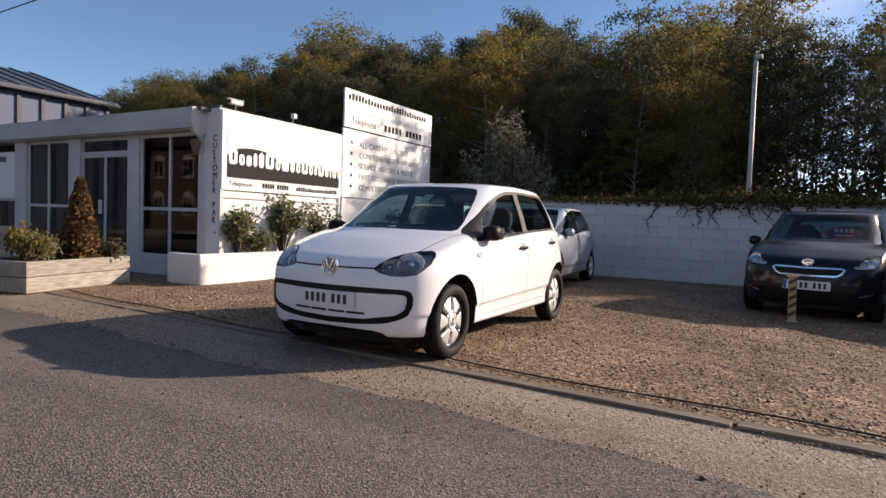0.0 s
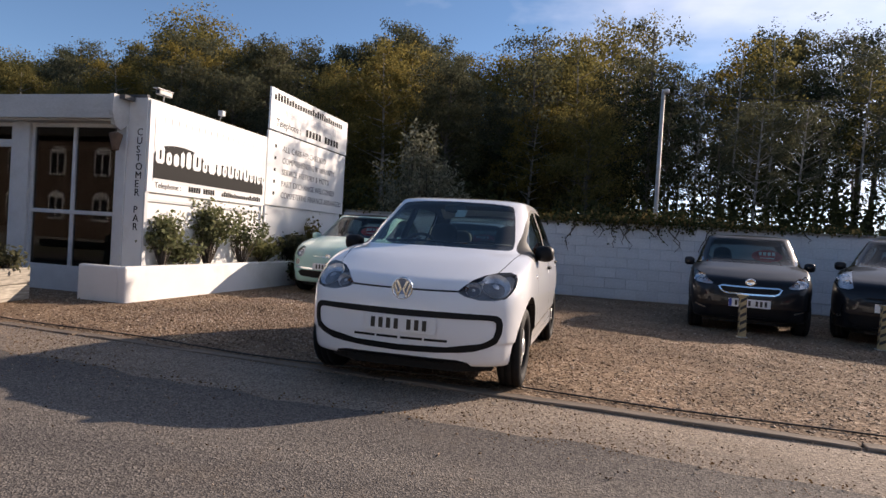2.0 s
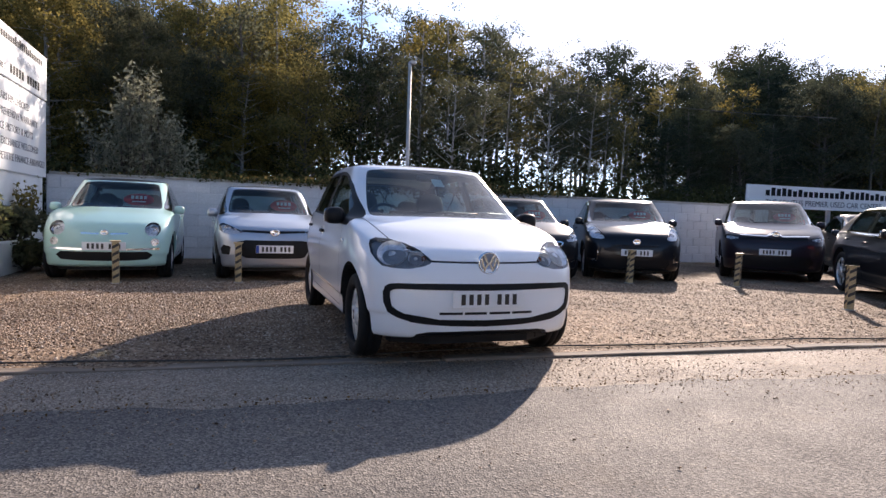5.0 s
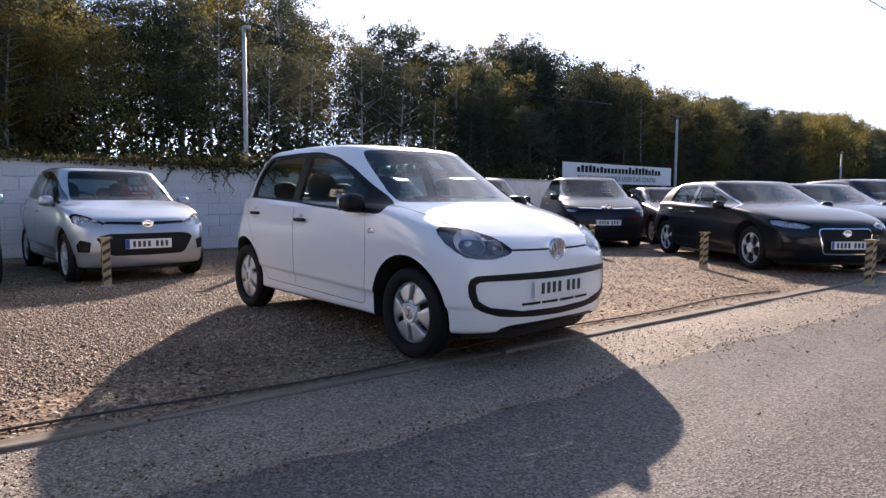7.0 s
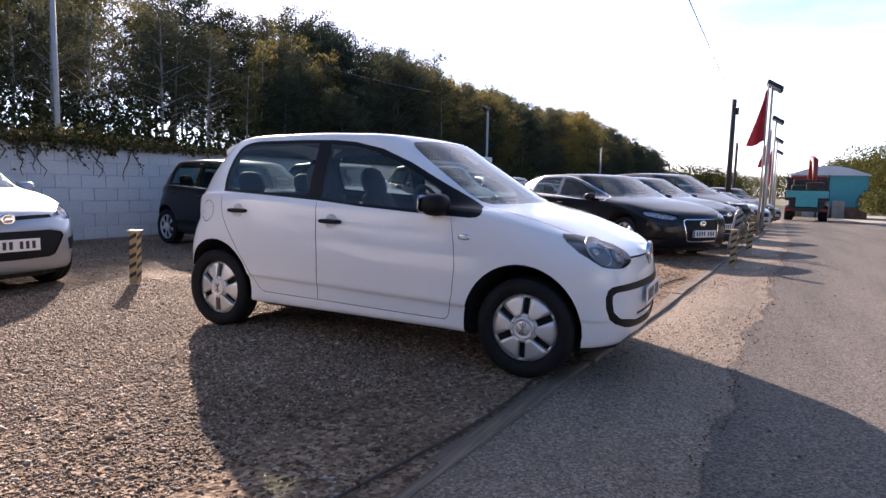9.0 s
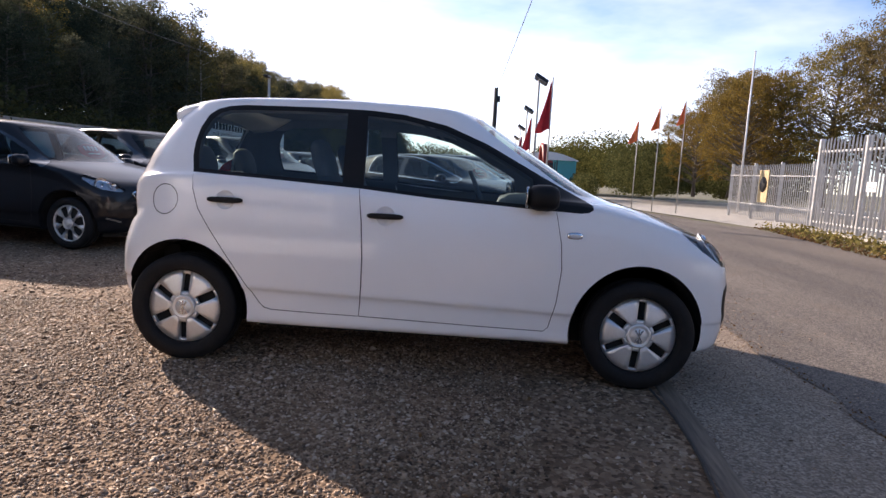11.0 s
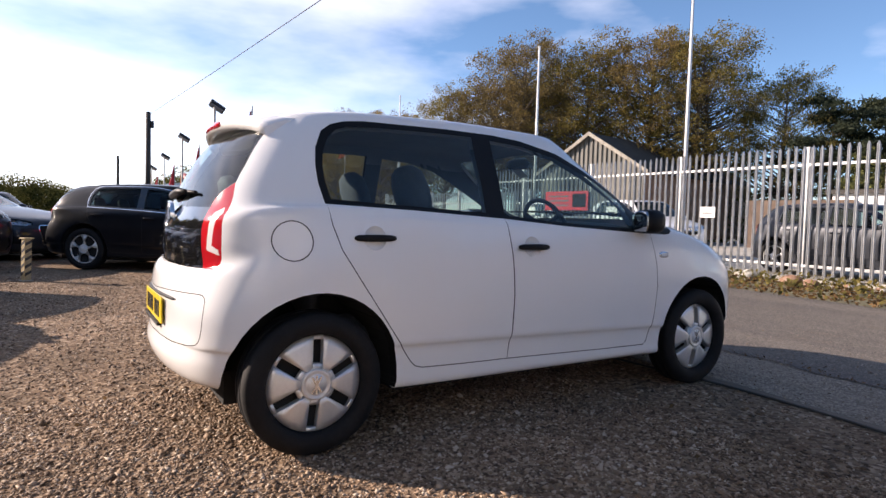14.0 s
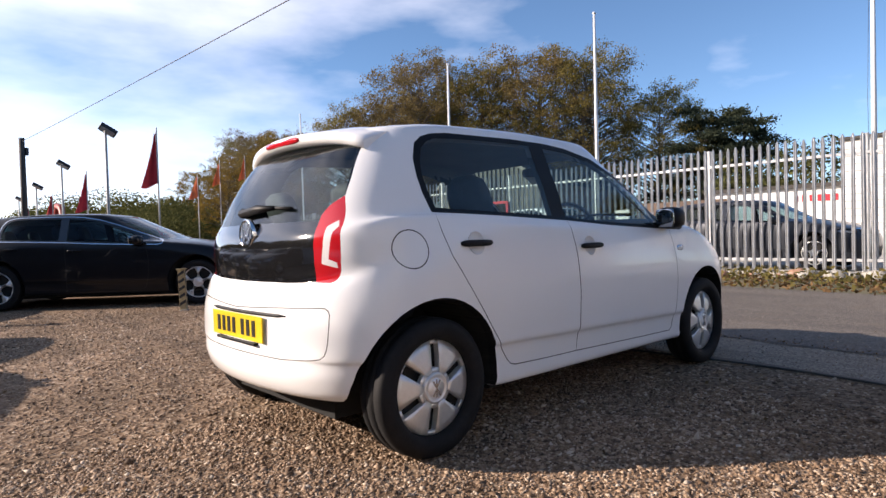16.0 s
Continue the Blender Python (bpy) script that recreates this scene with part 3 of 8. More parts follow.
# a black band with one high and one low hump, and plain white shapes where the name stands
bm = bmesh.new()
hump = []
for i in range(41):
    u = i / 40
    z = 2.00 + 0.17 * max(0.0, 1 - ((u - 0.20) / 0.20) ** 2) ** 0.5 + 0.05 * max(0.0, 1 - ((u - 0.62) / 0.16) ** 2) ** 0.5 - 0.03 * u
    hump.append((1.42 + 2.78 * u, z))
prism(bm, [(1.42, 1.66)] + hump + [(4.20, 1.66)], "yz", FX + 0.0405, FX + 0.0425)
part("band", bm, M["blackprint"], board, "black arched band")
yy = 1.45
for k, (w, h, d) in enumerate(((0.19, 0.25, 1), (0.13, 0.18, 1), (0.13, 0.18, 0), (0.10, 0.23, 0), (0.13, 0.25, 0), (0.21, 0.27, 1), (0.13, 0.18, 1), (0.19, 0.18, 0), (0.13, 0.18, 0), (0.12, 0.18, 1), (0.18, 0.26, 1), (0.12, 0.18, 1), (0.09, 0.18, 0), (0.17, 0.26, 1), (0.12, 0.18, 1), (0.06, 0.25, 0), (0.13, 0.18, 1), (0.12, 0.18, 1))):
    zz = 1.875 - 0.035 * (yy - 1.45) / 2.8
    bm = bmesh.new()
    c = 0.035 if w > 0.07 else 0.01
    y1 = yy + w - 0.02
    prism(bm, [(yy + c, zz), (y1 - c, zz), (y1, zz + c), (y1, zz + h - c), (y1 - c, zz + h), (yy + c, zz + h), (yy, zz + h - c), (yy, zz + c)], "yz", FX + 0.043, FX + 0.045)
    sh = part("bar", bm, M["whiteprint"], board)
    if d:
        part("bar", boxes(((FX + 0.0455, yy + w * 0.36, zz + 0.06), (FX + 0.047, yy + w * 0.56, zz + h - 0.06))), M["blackprint"], sh)
    yy += w + 0.022
write_words(board, "Telephone :", 0.115, M["blackprint"], on_sign(1.46, 1.53, 0.037))
for k in range(11):
    if k != 5:
        sign_bar(board, 2.18 + 0.058 * k, 2.18 + 0.058 * k + 0.042, 1.53, 1.61, M["blackprint"], 0.037)
for k in range(20):
    sign_bar(board, 3.0 + 0.058 * k, 3.0 + 0.058 * k + 0.04, 1.53, 1.53 + (0.055, 0.055, 0.08, 0.055, 0.07)[(k * 7 + k // 3) % 5], M["blackprint"], 0.037)
for k in range(16):
    sign_bar(board, 1.6 + 0.15 * k, 1.6 + 0.15 * k + 0.11, 2.46, 2.54, M["whiteprint"], 0.041)

board2 = thing("sign_board", "white sign board listing services in grey letters", "sign")
part("panel", boxes(((FX, 4.32, 1.50), (FX + 0.035, 7.74, 2.88), 0.004)), M["whiteboard"], board2)
for k, line in enumerate(("ALL CARS HPI CHECKED", "COMPREHENSIVE WARRANTY", "SERVICE HISTORY & MOT'S", "PART EXCHANGE WELCOMED", "COMPETITIVE FINANCE ARRANGED")):
    zz = 2.55 - 0.222 * k
    part("bullet", boxes(((FX + 0.036, 4.56, zz + 0.04), (FX + 0.039, 4.62, zz + 0.10))), M["blackprint"], board2)
    write_words(board2, line, 0.165, M["greyletter"], on_sign(4.85, zz, 0.037), "grey lettering", spacing=1.05)
board3 = thing("sign_board", "white upper sign board with dark bars of print", "sign")
part("panel", boxes(((FX, 4.34, 2.91), (FX + 0.04, 7.76, 3.68), 0.004)), M["whiteboard"], board3)
for k in range(28):
    sign_bar(board3, 4.45 + 0.108 * k, 4.45 + 0.108 * k + 0.075, 3.47, 3.47 + (0.095, 0.095, 0.14, 0.095, 0.125)[(k * 7 + k // 3) % 5], M["blackprint"], 0.041)
for a, b in ((4.48, 4.85), (4.92, 5.75), (5.82, 6.35), (6.42, 6.9), (6.97, 7.15), (7.2, 7.45)):
    part("panel", boxes(((FX + 0.041, a, 3.23), (FX + 0.0425, b, 3.40))), M["greyprint"], board3)
write_words(board3, "100 QUALITY USED CARS IN STOCK", 0.16, M["whiteprint"], on_sign(4.5, 3.26, 0.044), "white lettering on grey")
write_words(board3, "Telephone :", 0.20, M["blackprint"], on_sign(4.55, 3.0, 0.041))
for k in range(11):
    if k != 5:
        sign_bar(board3, 5.72 + 0.145 * k, 5.72 + 0.145 * k + 0.10, 3.0, 3.14, M["blackprint"], 0.041)
for z in (3.0, 3.6):
    part("strut", tubes(([(FX - 0.02, 5.0, z), (FX - 0.5, 5.0, 2.74)], 0.02), sides=6), M["pole"], board3)
    part("strut", tubes(([(FX - 0.02, 7.0, z), (FX - 0.5, 7.0, 2.74)], 0.02), sides=6), M["pole"], board3)
part("drainpipe", tubes(([(FX + 0.05, 4.285, 0.45), (FX + 0.05, 4.285, 1.48)], 0.03), sides=8), M["upvc"], office)
part("batten", boxes(((FX - 0.002, 1.33, 1.33), (FX + 0.02, 4.2, 1.37))), M["upvc"], office)
part("batten", boxes(((FX + 0.002, 1.30, 0.0), (FX + 0.03, 1.36, 1.46))), M["upvc"], office)

# security camera and floodlight on the wall's top
cctv = thing("security_camera", "grey box security camera on a bracket", "camera", m=pose(FX - 0.02, 1.62, 2.735) @ Matrix.Diagonal((0.62, 0.62, 0.62, 1)))
part("bracket", tubes(([(0, 0, 0), (0, 0, 0.12), (0.06, -0.05, 0.18)], 0.015), sides=6), M["pole"], cctv)
part("housing", boxes(((-0.06, -0.2, 0.16), (0.06, 0.22, 0.28), 0.02)), M["pole"], cctv)
part("hood", boxes(((-0.075, -0.27, 0.28), (0.075, 0.22, 0.295))), M["upvc"], cctv)
part("lens", boxes(((-0.04, -0.206, 0.18), (0.04, -0.2, 0.26))), M["lampcase"], cctv)
fl = thing("floodlight", "small floodlight on the wall's edge", "lamp", m=pose(FX - 0.05, 2.95, 2.735) @ Matrix.Diagonal((0.7, 0.7, 0.7, 1)))
part("bracket", tubes(([(0, 0, 0), (0.06, 0, 0.16)], 0.012), sides=6), M["pole"], fl)
part("housing", boxes(((0.0, -0.06, 0.14), (0.12, 0.06, 0.26), 0.01)), M["upvc"], fl)

lan = thing("wall_lamp", "small rusty lantern hanging under the fascia's corner", "lamp", m=pose(SIGN_X - 0.33, 1.12, 2.26))
bm = bmesh.new()
lathe(bm, [(-0.02, 0.012), (-0.05, 0.085), (-0.07, 0.09), (-0.25, 0.045), (-0.27, 0.05), (-0.28, 0.004)], 6, "z")
part("lantern", bm, M["leather"], lan)
part("bracket", tubes(([(0, 0.08, 0.03), (0, 0, 0.02), (0, 0, -0.03)], 0.010), sides=6), M["lampcase"], lan)

# white planter along the sign wall
planter = thing("planter", "white rendered low planter wall along the sign wall", "planter")
bm = bmesh.new()
ox0, ox1, oy0, oy1, hz = SIGN_X + 0.03, -4.50, 0.70, 6.5, 0.46
box(bm, (ox1 - 0.12, oy0, -0.05), (ox1, oy1, hz), 0.025)
part("wall", bm, M["render"], planter)
bm = bmesh.new()
box(bm, (ox0 - 0.45, oy0 - 0.002, -0.05), (ox1 - 0.1, oy0 + 0.12, hz - 0.004), 0.025)
part("wall", bm, M["render"], planter)
part("soil", boxes(((ox0, oy0 + 0.12, 0.0), (ox1 - 0.12, oy1, hz - 0.07))), M["earth"], planter)

# wooden planter
wp = thing("wooden_planter", "weathered timber sleeper planter by the road", "planter", m=pose(-5.10, -1.36, 0, 0, 0, 15))
for k in range(2):
    part("plank", boxes(((-0.07, 0.0, 0.2 * k), (0.0, 1.72, 0.2 * k + 0.195), 0.012)), M["plank"], wp)
    part("plank", boxes(((-0.85, 0.0, 0.2 * k), (-0.07, 0.07, 0.2 * k + 0.195), 0.012)), M["plank"], wp)
    part("plank", boxes(((-0.85, 1.65, 0.2 * k), (-0.07, 1.72, 0.2 * k + 0.195), 0.012)), M["plank"], wp)
    part("plank", boxes(((-0.92, 0.0, 0.2 * k), (-0.85, 1.72, 0.2 * k + 0.195), 0.012)), M["plank"], wp)
part("soil", boxes(((-0.85, 0.07, 0), (-0.07, 1.65, 0.34))), M["earth"], wp)
gate = thing("timber_post", "short weathered timber fence post", "post", m=pose(-7.2, -0.65, 0))
part("post", boxes(((-0.09, -0.09, 0), (0.09, 0.09, 0.78), 0.015)), M["plank"], gate)
part("rail", boxes(((-1.6, -0.03, 0.5), (-0.09, 0.03, 0.62), 0.008)), M["plank"], gate)

# blue-grey industrial shed far behind the office
shed = thing("industrial_shed", "blue-grey ribbed metal industrial shed", "building")
M["bluesheet"] = surf("blue_grey_sheet", (0.075, 0.105, 0.165), 0.6, metal=0.0, var=0.1)
M["darkroof"] = surf("dark_sheet_roof", (0.06, 0.065, 0.075), 0.5, metal=0.2, var=0.2)
bm = bmesh.new()
prism(bm, [(-46, 0), (-30, 0), (-30, 6.75), (-38, 8.9), (-46, 6.75)], "xz", -14, 15.2)
part("wall", bm, M["bluesheet"], shed)
for sx in (1, -1):
    bm = bmesh.new()
    prism(bm, [(-38, 9.35), (-38 + sx * 8.3, 6.98), (-38 + sx * 8.3, 6.72), (-38, 9.1)], "xz", -14.4, 15.6)
    part("roof", bm, M["darkroof"], shed)
for k in range(26):
    yy = 15.1 - 1.12 * k
    part("rib", boxes(((-29.99, yy - 0.09, 0.0), (-29.9, yy + 0.09, 6.7))), M["darkroof"], shed)
    part("seam", tubes(([(-29.72, yy, 7.02), (-37.95, yy, 9.39)], 0.05), sides=4), M["bluesheet"], shed)
part("gutter", tubes(([(-29.62, -14.3, 6.8), (-29.62, 15.6, 6.8)], 0.09), sides=8), M["darkroof"], shed)
# parapet over the end of the office
part("parapet", boxes(((gx0, 1.3, 2.735), (SIGN_X - 0.02, 1.36, 2.78))), M["felt"], office)

# ---- palisade fence across the road ----
fence = thing("palisade_fence", "tall galvanised steel palisade fence with pointed pales", "fence")


def pale_mesh():
    bm = bmesh.new()
    prof = [(-0.032, 0.0), (-0.015, 0.016), (0.0, 0.006), (0.015, 0.016), (0.032, 0.0), (0.030, -0.003), (0.0, 0.002), (-0.030, -0.003)]
    lo = [bm.verts.new((x, y, 0.0)) for x, y in prof]
    hi = [bm.verts.new((x, y, 2.27)) for x, y in prof]
    tip = [bm.verts.new((x * 0.3, y * 0.4, 2.335)) for x, y in prof]
    for r0, r1 in ((lo, hi), (hi, tip)):
        for i in range(8):
            bm.faces.new((r0[i], r0[(i + 1) % 8], r1[(i + 1) % 8], r1[i]))
    bm.faces.new(tip)
    bmesh.ops.recalc_face_normals(bm, faces=bm.faces)
    return blob(bm, "pale", M["steel"])


FX0, FX1 = -7.6, 12.72
post_me = blob(boxes(((-0.05, -0.06, -0.1), (0.05, 0.06, 2.42), 0.006)), "post", M["steel"])
for k in range(9):
    ob = new("post", post_me)
    ob.parent, ob.location = fence, (FX1 if k == 0 else 13.49 - 2.66 * k, FENCE_Y - 0.07, 0.0)
for zz in (0.25, 2.07):
    part("rail", boxes(((FX0, FENCE_Y - 0.05, zz), (FX1, FENCE_Y - 0.005, zz + 0.05), 0.004)), M["steel"], fence)
pale = pale_mesh()
for k in range(int((FX1 - FX0) / 0.148)):
    ob = new("pale", pale)
    ob.parent, ob.location = fence, (FX1 - 0.08 - 0.148 * k, FENCE_Y + 0.001, 0.10 + rng.uniform(-0.012, 0.012))
    ob.rotation_euler = (0, rng.uniform(-0.006, 0.006), 0)
# a second run, set back, that turns the corner
fence2 = thing("palisade_fence", "galvanised palisade fence set back beyond the gateway", "fence")
for zz in (0.42, 1.70):
    part("rail", boxes(((15.0, -13.05, zz - 0.12), (27.15, -13.0, zz - 0.07), 0.004)), M["steel"], fence2)
for k in range(78):
    ob = new("pale", pale)
    ob.parent, ob.location = fence2, (15.1 + 0.155 * k, -13.0, -0.24)
for k in range(6):
    ob = new("post", post_me)
    ob.parent, ob.location = fence2, (15.0 + 2.42 * k, -13.08, -0.26)

# ---- car materials ----
M["white_paint"] = paint("white_car_paint", (0.87, 0.875, 0.88), 0.0, 0.3, 0.03)
M["black_paint"] = paint("black_car_paint", (0.008, 0.009, 0.012), 0.0, 0.3, 0.006, 0.4)
M["plum_paint"] = paint("dark_plum_car_paint", (0.022, 0.016, 0.022), 0.15, 0.3, 0.006, 0.4)
M["blue_paint"] = paint("dark_blue_car_paint", (0.010, 0.014, 0.028), 0.15, 0.3, 0.01, 0.4)
M["grey_paint"] = paint("grey_car_paint", (0.035, 0.039, 0.048), 0.15, 0.34, 0.008, 0.4)
M["silver_paint"] = paint("pale_silver_car_paint", (0.42, 0.46, 0.51), 0.6, 0.32, 0.02)
M["mint_paint"] = paint("mint_car_paint", (0.42, 0.66, 0.60), 0.0, 0.3, 0.04)
M["sand_paint"] = paint("pale_gold_car_paint", (0.42, 0.40, 0.35), 0.5, 0.3, 0.05)
M["trim"] = surf("black_plastic_trim", (0.009, 0.009, 0.010), 0.5, var=0.15, bump=0.05, spec=0.2)
M["glosstrim"] = surf("gloss_black_trim", (0.010, 0.010, 0.011), 0.08, var=0.1, fine=0.0, coat=1.0)
# near-black colour stands in for the shade inside the shut lines
M["gap"] = surf("panel_gap", (0.012, 0.012, 0.012), 0.9, var=0.1)
M["carglass"] = pane("tinted_car_glass", (0.70, 0.79, 0.77), 0.0, 1.72)
M["darkglass"] = pane("dark_car_glass", (0.40, 0.52, 0.54), 0.0, 1.36)
M["screenglass"] = pane("windscreen_glass", (0.54, 0.68, 0.67), 0.0, 1.80)
M["rearglass"] = pane("rear_window_glass", (0.60, 0.70, 0.68), 0.0, 1.95)
M["mirrorglass"] = surf("mirror_glass", (0.45, 0.48, 0.50), 0.03, metal=1.0, var=0.02, fine=0.0)
M["clearlens"] = pane("clear_lamp_lens", (0.86, 0.88, 0.90), 0.02, 1.45)
M["chrome"] = surf("chrome", (0.78, 0.79, 0.80), 0.10, metal=1.0, var=0.03, fine=0.0)
M["satin"] = surf("satin_silver", (0.76, 0.76, 0.75), 0.40, metal=0.6, var=0.06, rvar=0.06)
M["reflector"] = surf("lamp_reflector", (0.62, 0.63, 0.65), 0.26, metal=1.0, var=0.05)
M["lampdark"] = surf("lamp_dark_housing", (0.20, 0.205, 0.215), 0.35, var=0.25, scale=14)
M["lampbowl"] = surf("lamp_inner", (0.72, 0.73, 0.75), 0.3, metal=0.5, var=0.25, scale=30)
M["amber"] = surf("amber_lens", (0.36, 0.13, 0.05), 0.2, var=0.05, coat=0.6)
M["redlens"] = surf("red_lamp_lens", (0.50, 0.012, 0.018), 0.10, var=0.08, fine=0.0, coat=1.0)
M["whitelens"] = surf("white_lamp_lens", (0.72, 0.70, 0.70), 0.15, var=0.05, coat=0.6)
M["tyre"] = surf("tyre_rubber", (0.010, 0.010, 0.011), 0.72, var=0.25, scale=10, bump=0.15, alt=(0.05, 0.044, 0.036), alt_amount=0.15, spec=0.25)
M["liner"] = surf("arch_liner", (0.012, 0.012, 0.012), 0.95, var=0.2)
M["cloth"] = surf("dark_seat_cloth", (0.055, 0.066, 0.084), 0.9, var=0.2, bump=0.2, bscale=200)
M["cabin"] = surf("dark_cabin_plastic", (0.055, 0.057, 0.061), 0.7, var=0.15)
M["lining"] = surf("pale_roof_lining", (0.17, 0.17, 0.17), 0.9, var=0.08)
M["plate_white"] = surf("white_number_plate", (0.80, 0.80, 0.79), 0.3, var=0.03)
M["plate_yellow"] = surf("yellow_number_plate", (0.82, 0.58, 0.03), 0.3, var=0.03)
M["plate_blue"] = surf("blue_plate_band", (0.02, 0.07, 0.35), 0.3, var=0.03)
M["tag_red"] = surf("red_price_card", (0.55, 0.02, 0.035), 0.4, var=0.04)
M["emblem"] = surf("emblem_silver", (0.62, 0.65, 0.70), 0.2, metal=0.9, var=0.05)
M["emblem_blue"] = surf("emblem_blue", (0.34, 0.40, 0.52), 0.3, metal=0.4, var=0.05)
M["paper"] = surf("printed_paper", (0.62, 0.68, 0.70), 0.6, var=0.15)
M["plate_print"] = surf("plate_print", (0.03, 0.026, 0.022), 0.4, var=0.05)

# ---- the shape of a small hatchback: rings from the sills up, front towards -y ----
# yf, yr: ends on the middle line; w: half width; nf, nr: how square the corners are; how far nose and tail bow back; z by y
HULL = (
    (-1.675, 1.6, 0.70, 7, 6, 0.1, 0.12, ((-1.7, 0.195), (-1.3, 0.195), (0, 0.21), (1.6, 0.26))),
    (-1.75, 1.69, 0.782, 8, 7, 0.12, 0.15, ((-1.75, 0.212), (-1.4, 0.205), (-0.8, 0.235), (0.9, 0.235), (1.3, 0.26), (1.65, 0.28))),
    (-1.778, 1.73, 0.790, 9, 8, 0.13, 0.16, ((-1.8, 0.275), (0, 0.30), (1.7, 0.36))),
    (-1.790, 1.718, 0.797, 9, 8, 0.137, 0.132, ((-1.8, 0.345), (0, 0.385), (1.7, 0.425))),
    (-1.793, 1.716, 0.812, 9, 8, 0.139, 0.126, ((-1.8, 0.37), (0, 0.415), (1.7, 0.445))),
    (-1.796, 1.713, 0.815, 9, 8, 0.14, 0.12, ((-1.8, 0.42), (0, 0.47), (1.7, 0.49))),
    (-1.79, 1.711, 0.82, 9, 8, 0.14, 0.134, ((-1.8, 0.54), (0, 0.62), (1.7, 0.60))),
    (-1.765, 1.695, 0.815, 9, 8, 0.14, 0.17, ((-1.8, 0.665), (-1.2, 0.73), (0, 0.77), (1.2, 0.77), (1.5, 0.735), (1.7, 0.698))),
    (-1.715, 1.655, 0.792, 8, 8, 0.17, 0.135, ((-1.75, 0.745), (-1.5, 0.79), (-1.25, 0.85), (-1.0, 0.895), (-0.6, 0.895), (0.3, 0.92), (1.0, 0.945), (1.35, 0.86), (1.5, 0.79), (1.65, 0.722))),
    (-1.60, 1.66, 0.777, 7, 8, 0.2, 0.125, ((-1.65, 0.80), (-1.4, 0.845), (-1.2, 0.895), (-0.9, 0.945), (0.3, 0.955), (1.0, 0.985), (1.35, 0.93), (1.5, 0.87), (1.65, 0.80))),
    (-1.35, 1.655, 0.762, 6.5, 8, 0.2, 0.12, ((-1.4, 0.898), (-1.1, 0.94), (-0.9, 0.962), (0.3, 0.975), (1.0, 1.01), (1.4, 0.99), (1.65, 0.90))),
    (-1.035, 1.615, 0.74, 7, 8, 0.17, 0.11, ((-1.05, 0.998), (-0.8, 0.995), (0, 1.0), (1.0, 1.035), (1.6, 1.0))),
    (-0.775, 1.56, 0.699, 7.5, 8, 0.17, 0.105, ((-0.8, 1.145), (0.4, 1.14), (1.6, 1.13))),
    (-0.535, 1.475, 0.640, 8, 8, 0.15, 0.1, ((-0.55, 1.29), (0.4, 1.285), (1.5, 1.27))),
    (-0.385, 1.39, 0.598, 8, 8, 0.13, 0.095, ((-0.4, 1.383), (0.4, 1.40), (1.4, 1.360))),
    (-0.28, 1.34, 0.555, 7, 7, 0.1, 0.09, ((-0.3, 1.420), (0.4, 1.442), (1.0, 1.428), (1.4, 1.392))),
    (-0.10, 1.20, 0.37, 5, 4, 0.05, 0.04, ((-0.1, 1.446), (0.4, 1.460), (1.2, 1.430))),
    (0.10, 1.0, 0.18, 3, 3, 0, 0, ((0.1, 1.460), (0.5, 1.467), (1.0, 1.450))),
    (0.22, 0.88, 0.0, 3, 3, 0, 0, ((0.2, 1.464), (0.5, 1.469), (0.9, 1.456))),
)
DLO = ((1.172, 1.015), (1.19, 1.10), (1.192, 1.17), (1.18, 1.25), (1.145, 1.325), (1.10, 1.358), (1.04, 1.376), (0.95, 1.386), (0.52, 1.392), (0.25, 1.388), (0.08, 1.374), (-0.15, 1.327),
       (-0.37, 1.24), (-0.64, 1.10), (-0.89, 0.975), (-0.925, 0.95), (-0.925, 0.93), (-0.90, 0.915), (-0.86, 0.91), (-0.59, 0.92), (-0.08, 0.947), (0.28, 0.975), (0.78, 1.0))
GLASS_R = ((1.145, 1.035), (1.16, 1.11), (1.162, 1.17), (1.15, 1.235), (1.12, 1.30), (1.08, 1.335), (1.03, 1.352), (0.9, 1.360), (0.60, 1.366), (0.385, 1.366), (0.375, 1.000), (0.78, 1.018))
GLASS_F = ((0.265, 0.992), (0.275, 1.358), (0.08, 1.345), (-0.13, 1.302), (-0.34, 1.218), (-0.56, 1.105), (-0.615, 1.07), (-0.63, 0.938), (-0.3, 0.953), (0.0, 0.970))
DOOR_R = ((1.168, 1.02), (1.155, 0.93), (1.12, 0.83), (1.05, 0.72), (0.92, 0.53), (0.79, 0.345), (0.765, 0.322), (0.73, 0.312), (0.5, 0.307), (0.2595, 0.305), (0.2495, 0.45), (0.2475, 0.62), (0.2595, 0.81), (0.2825, 0.985))
DOOR_F = ((0.2575, 0.305), (-0.38, 0.292), (-0.71, 0.288), (-0.735, 0.31), (-0.765, 0.45), (-0.78, 0.62), (-0.77, 0.75), (-0.735, 0.92), (0.2805, 0.985), (0.2575, 0.81), (0.2455, 0.62), (0.2475, 0.45))
SCREEN = ((-0.02, 0.995), (0.30, 0.992), (0.50, 0.988), (0.585, 0.989), (0.606, 1.003), (0.602, 1.06), (0.578, 1.16), (0.546, 1.27), (0.52, 1.345), (0.505, 1.368), (0.47, 1.380), (0.3, 1.392), (-0.02, 1.397))


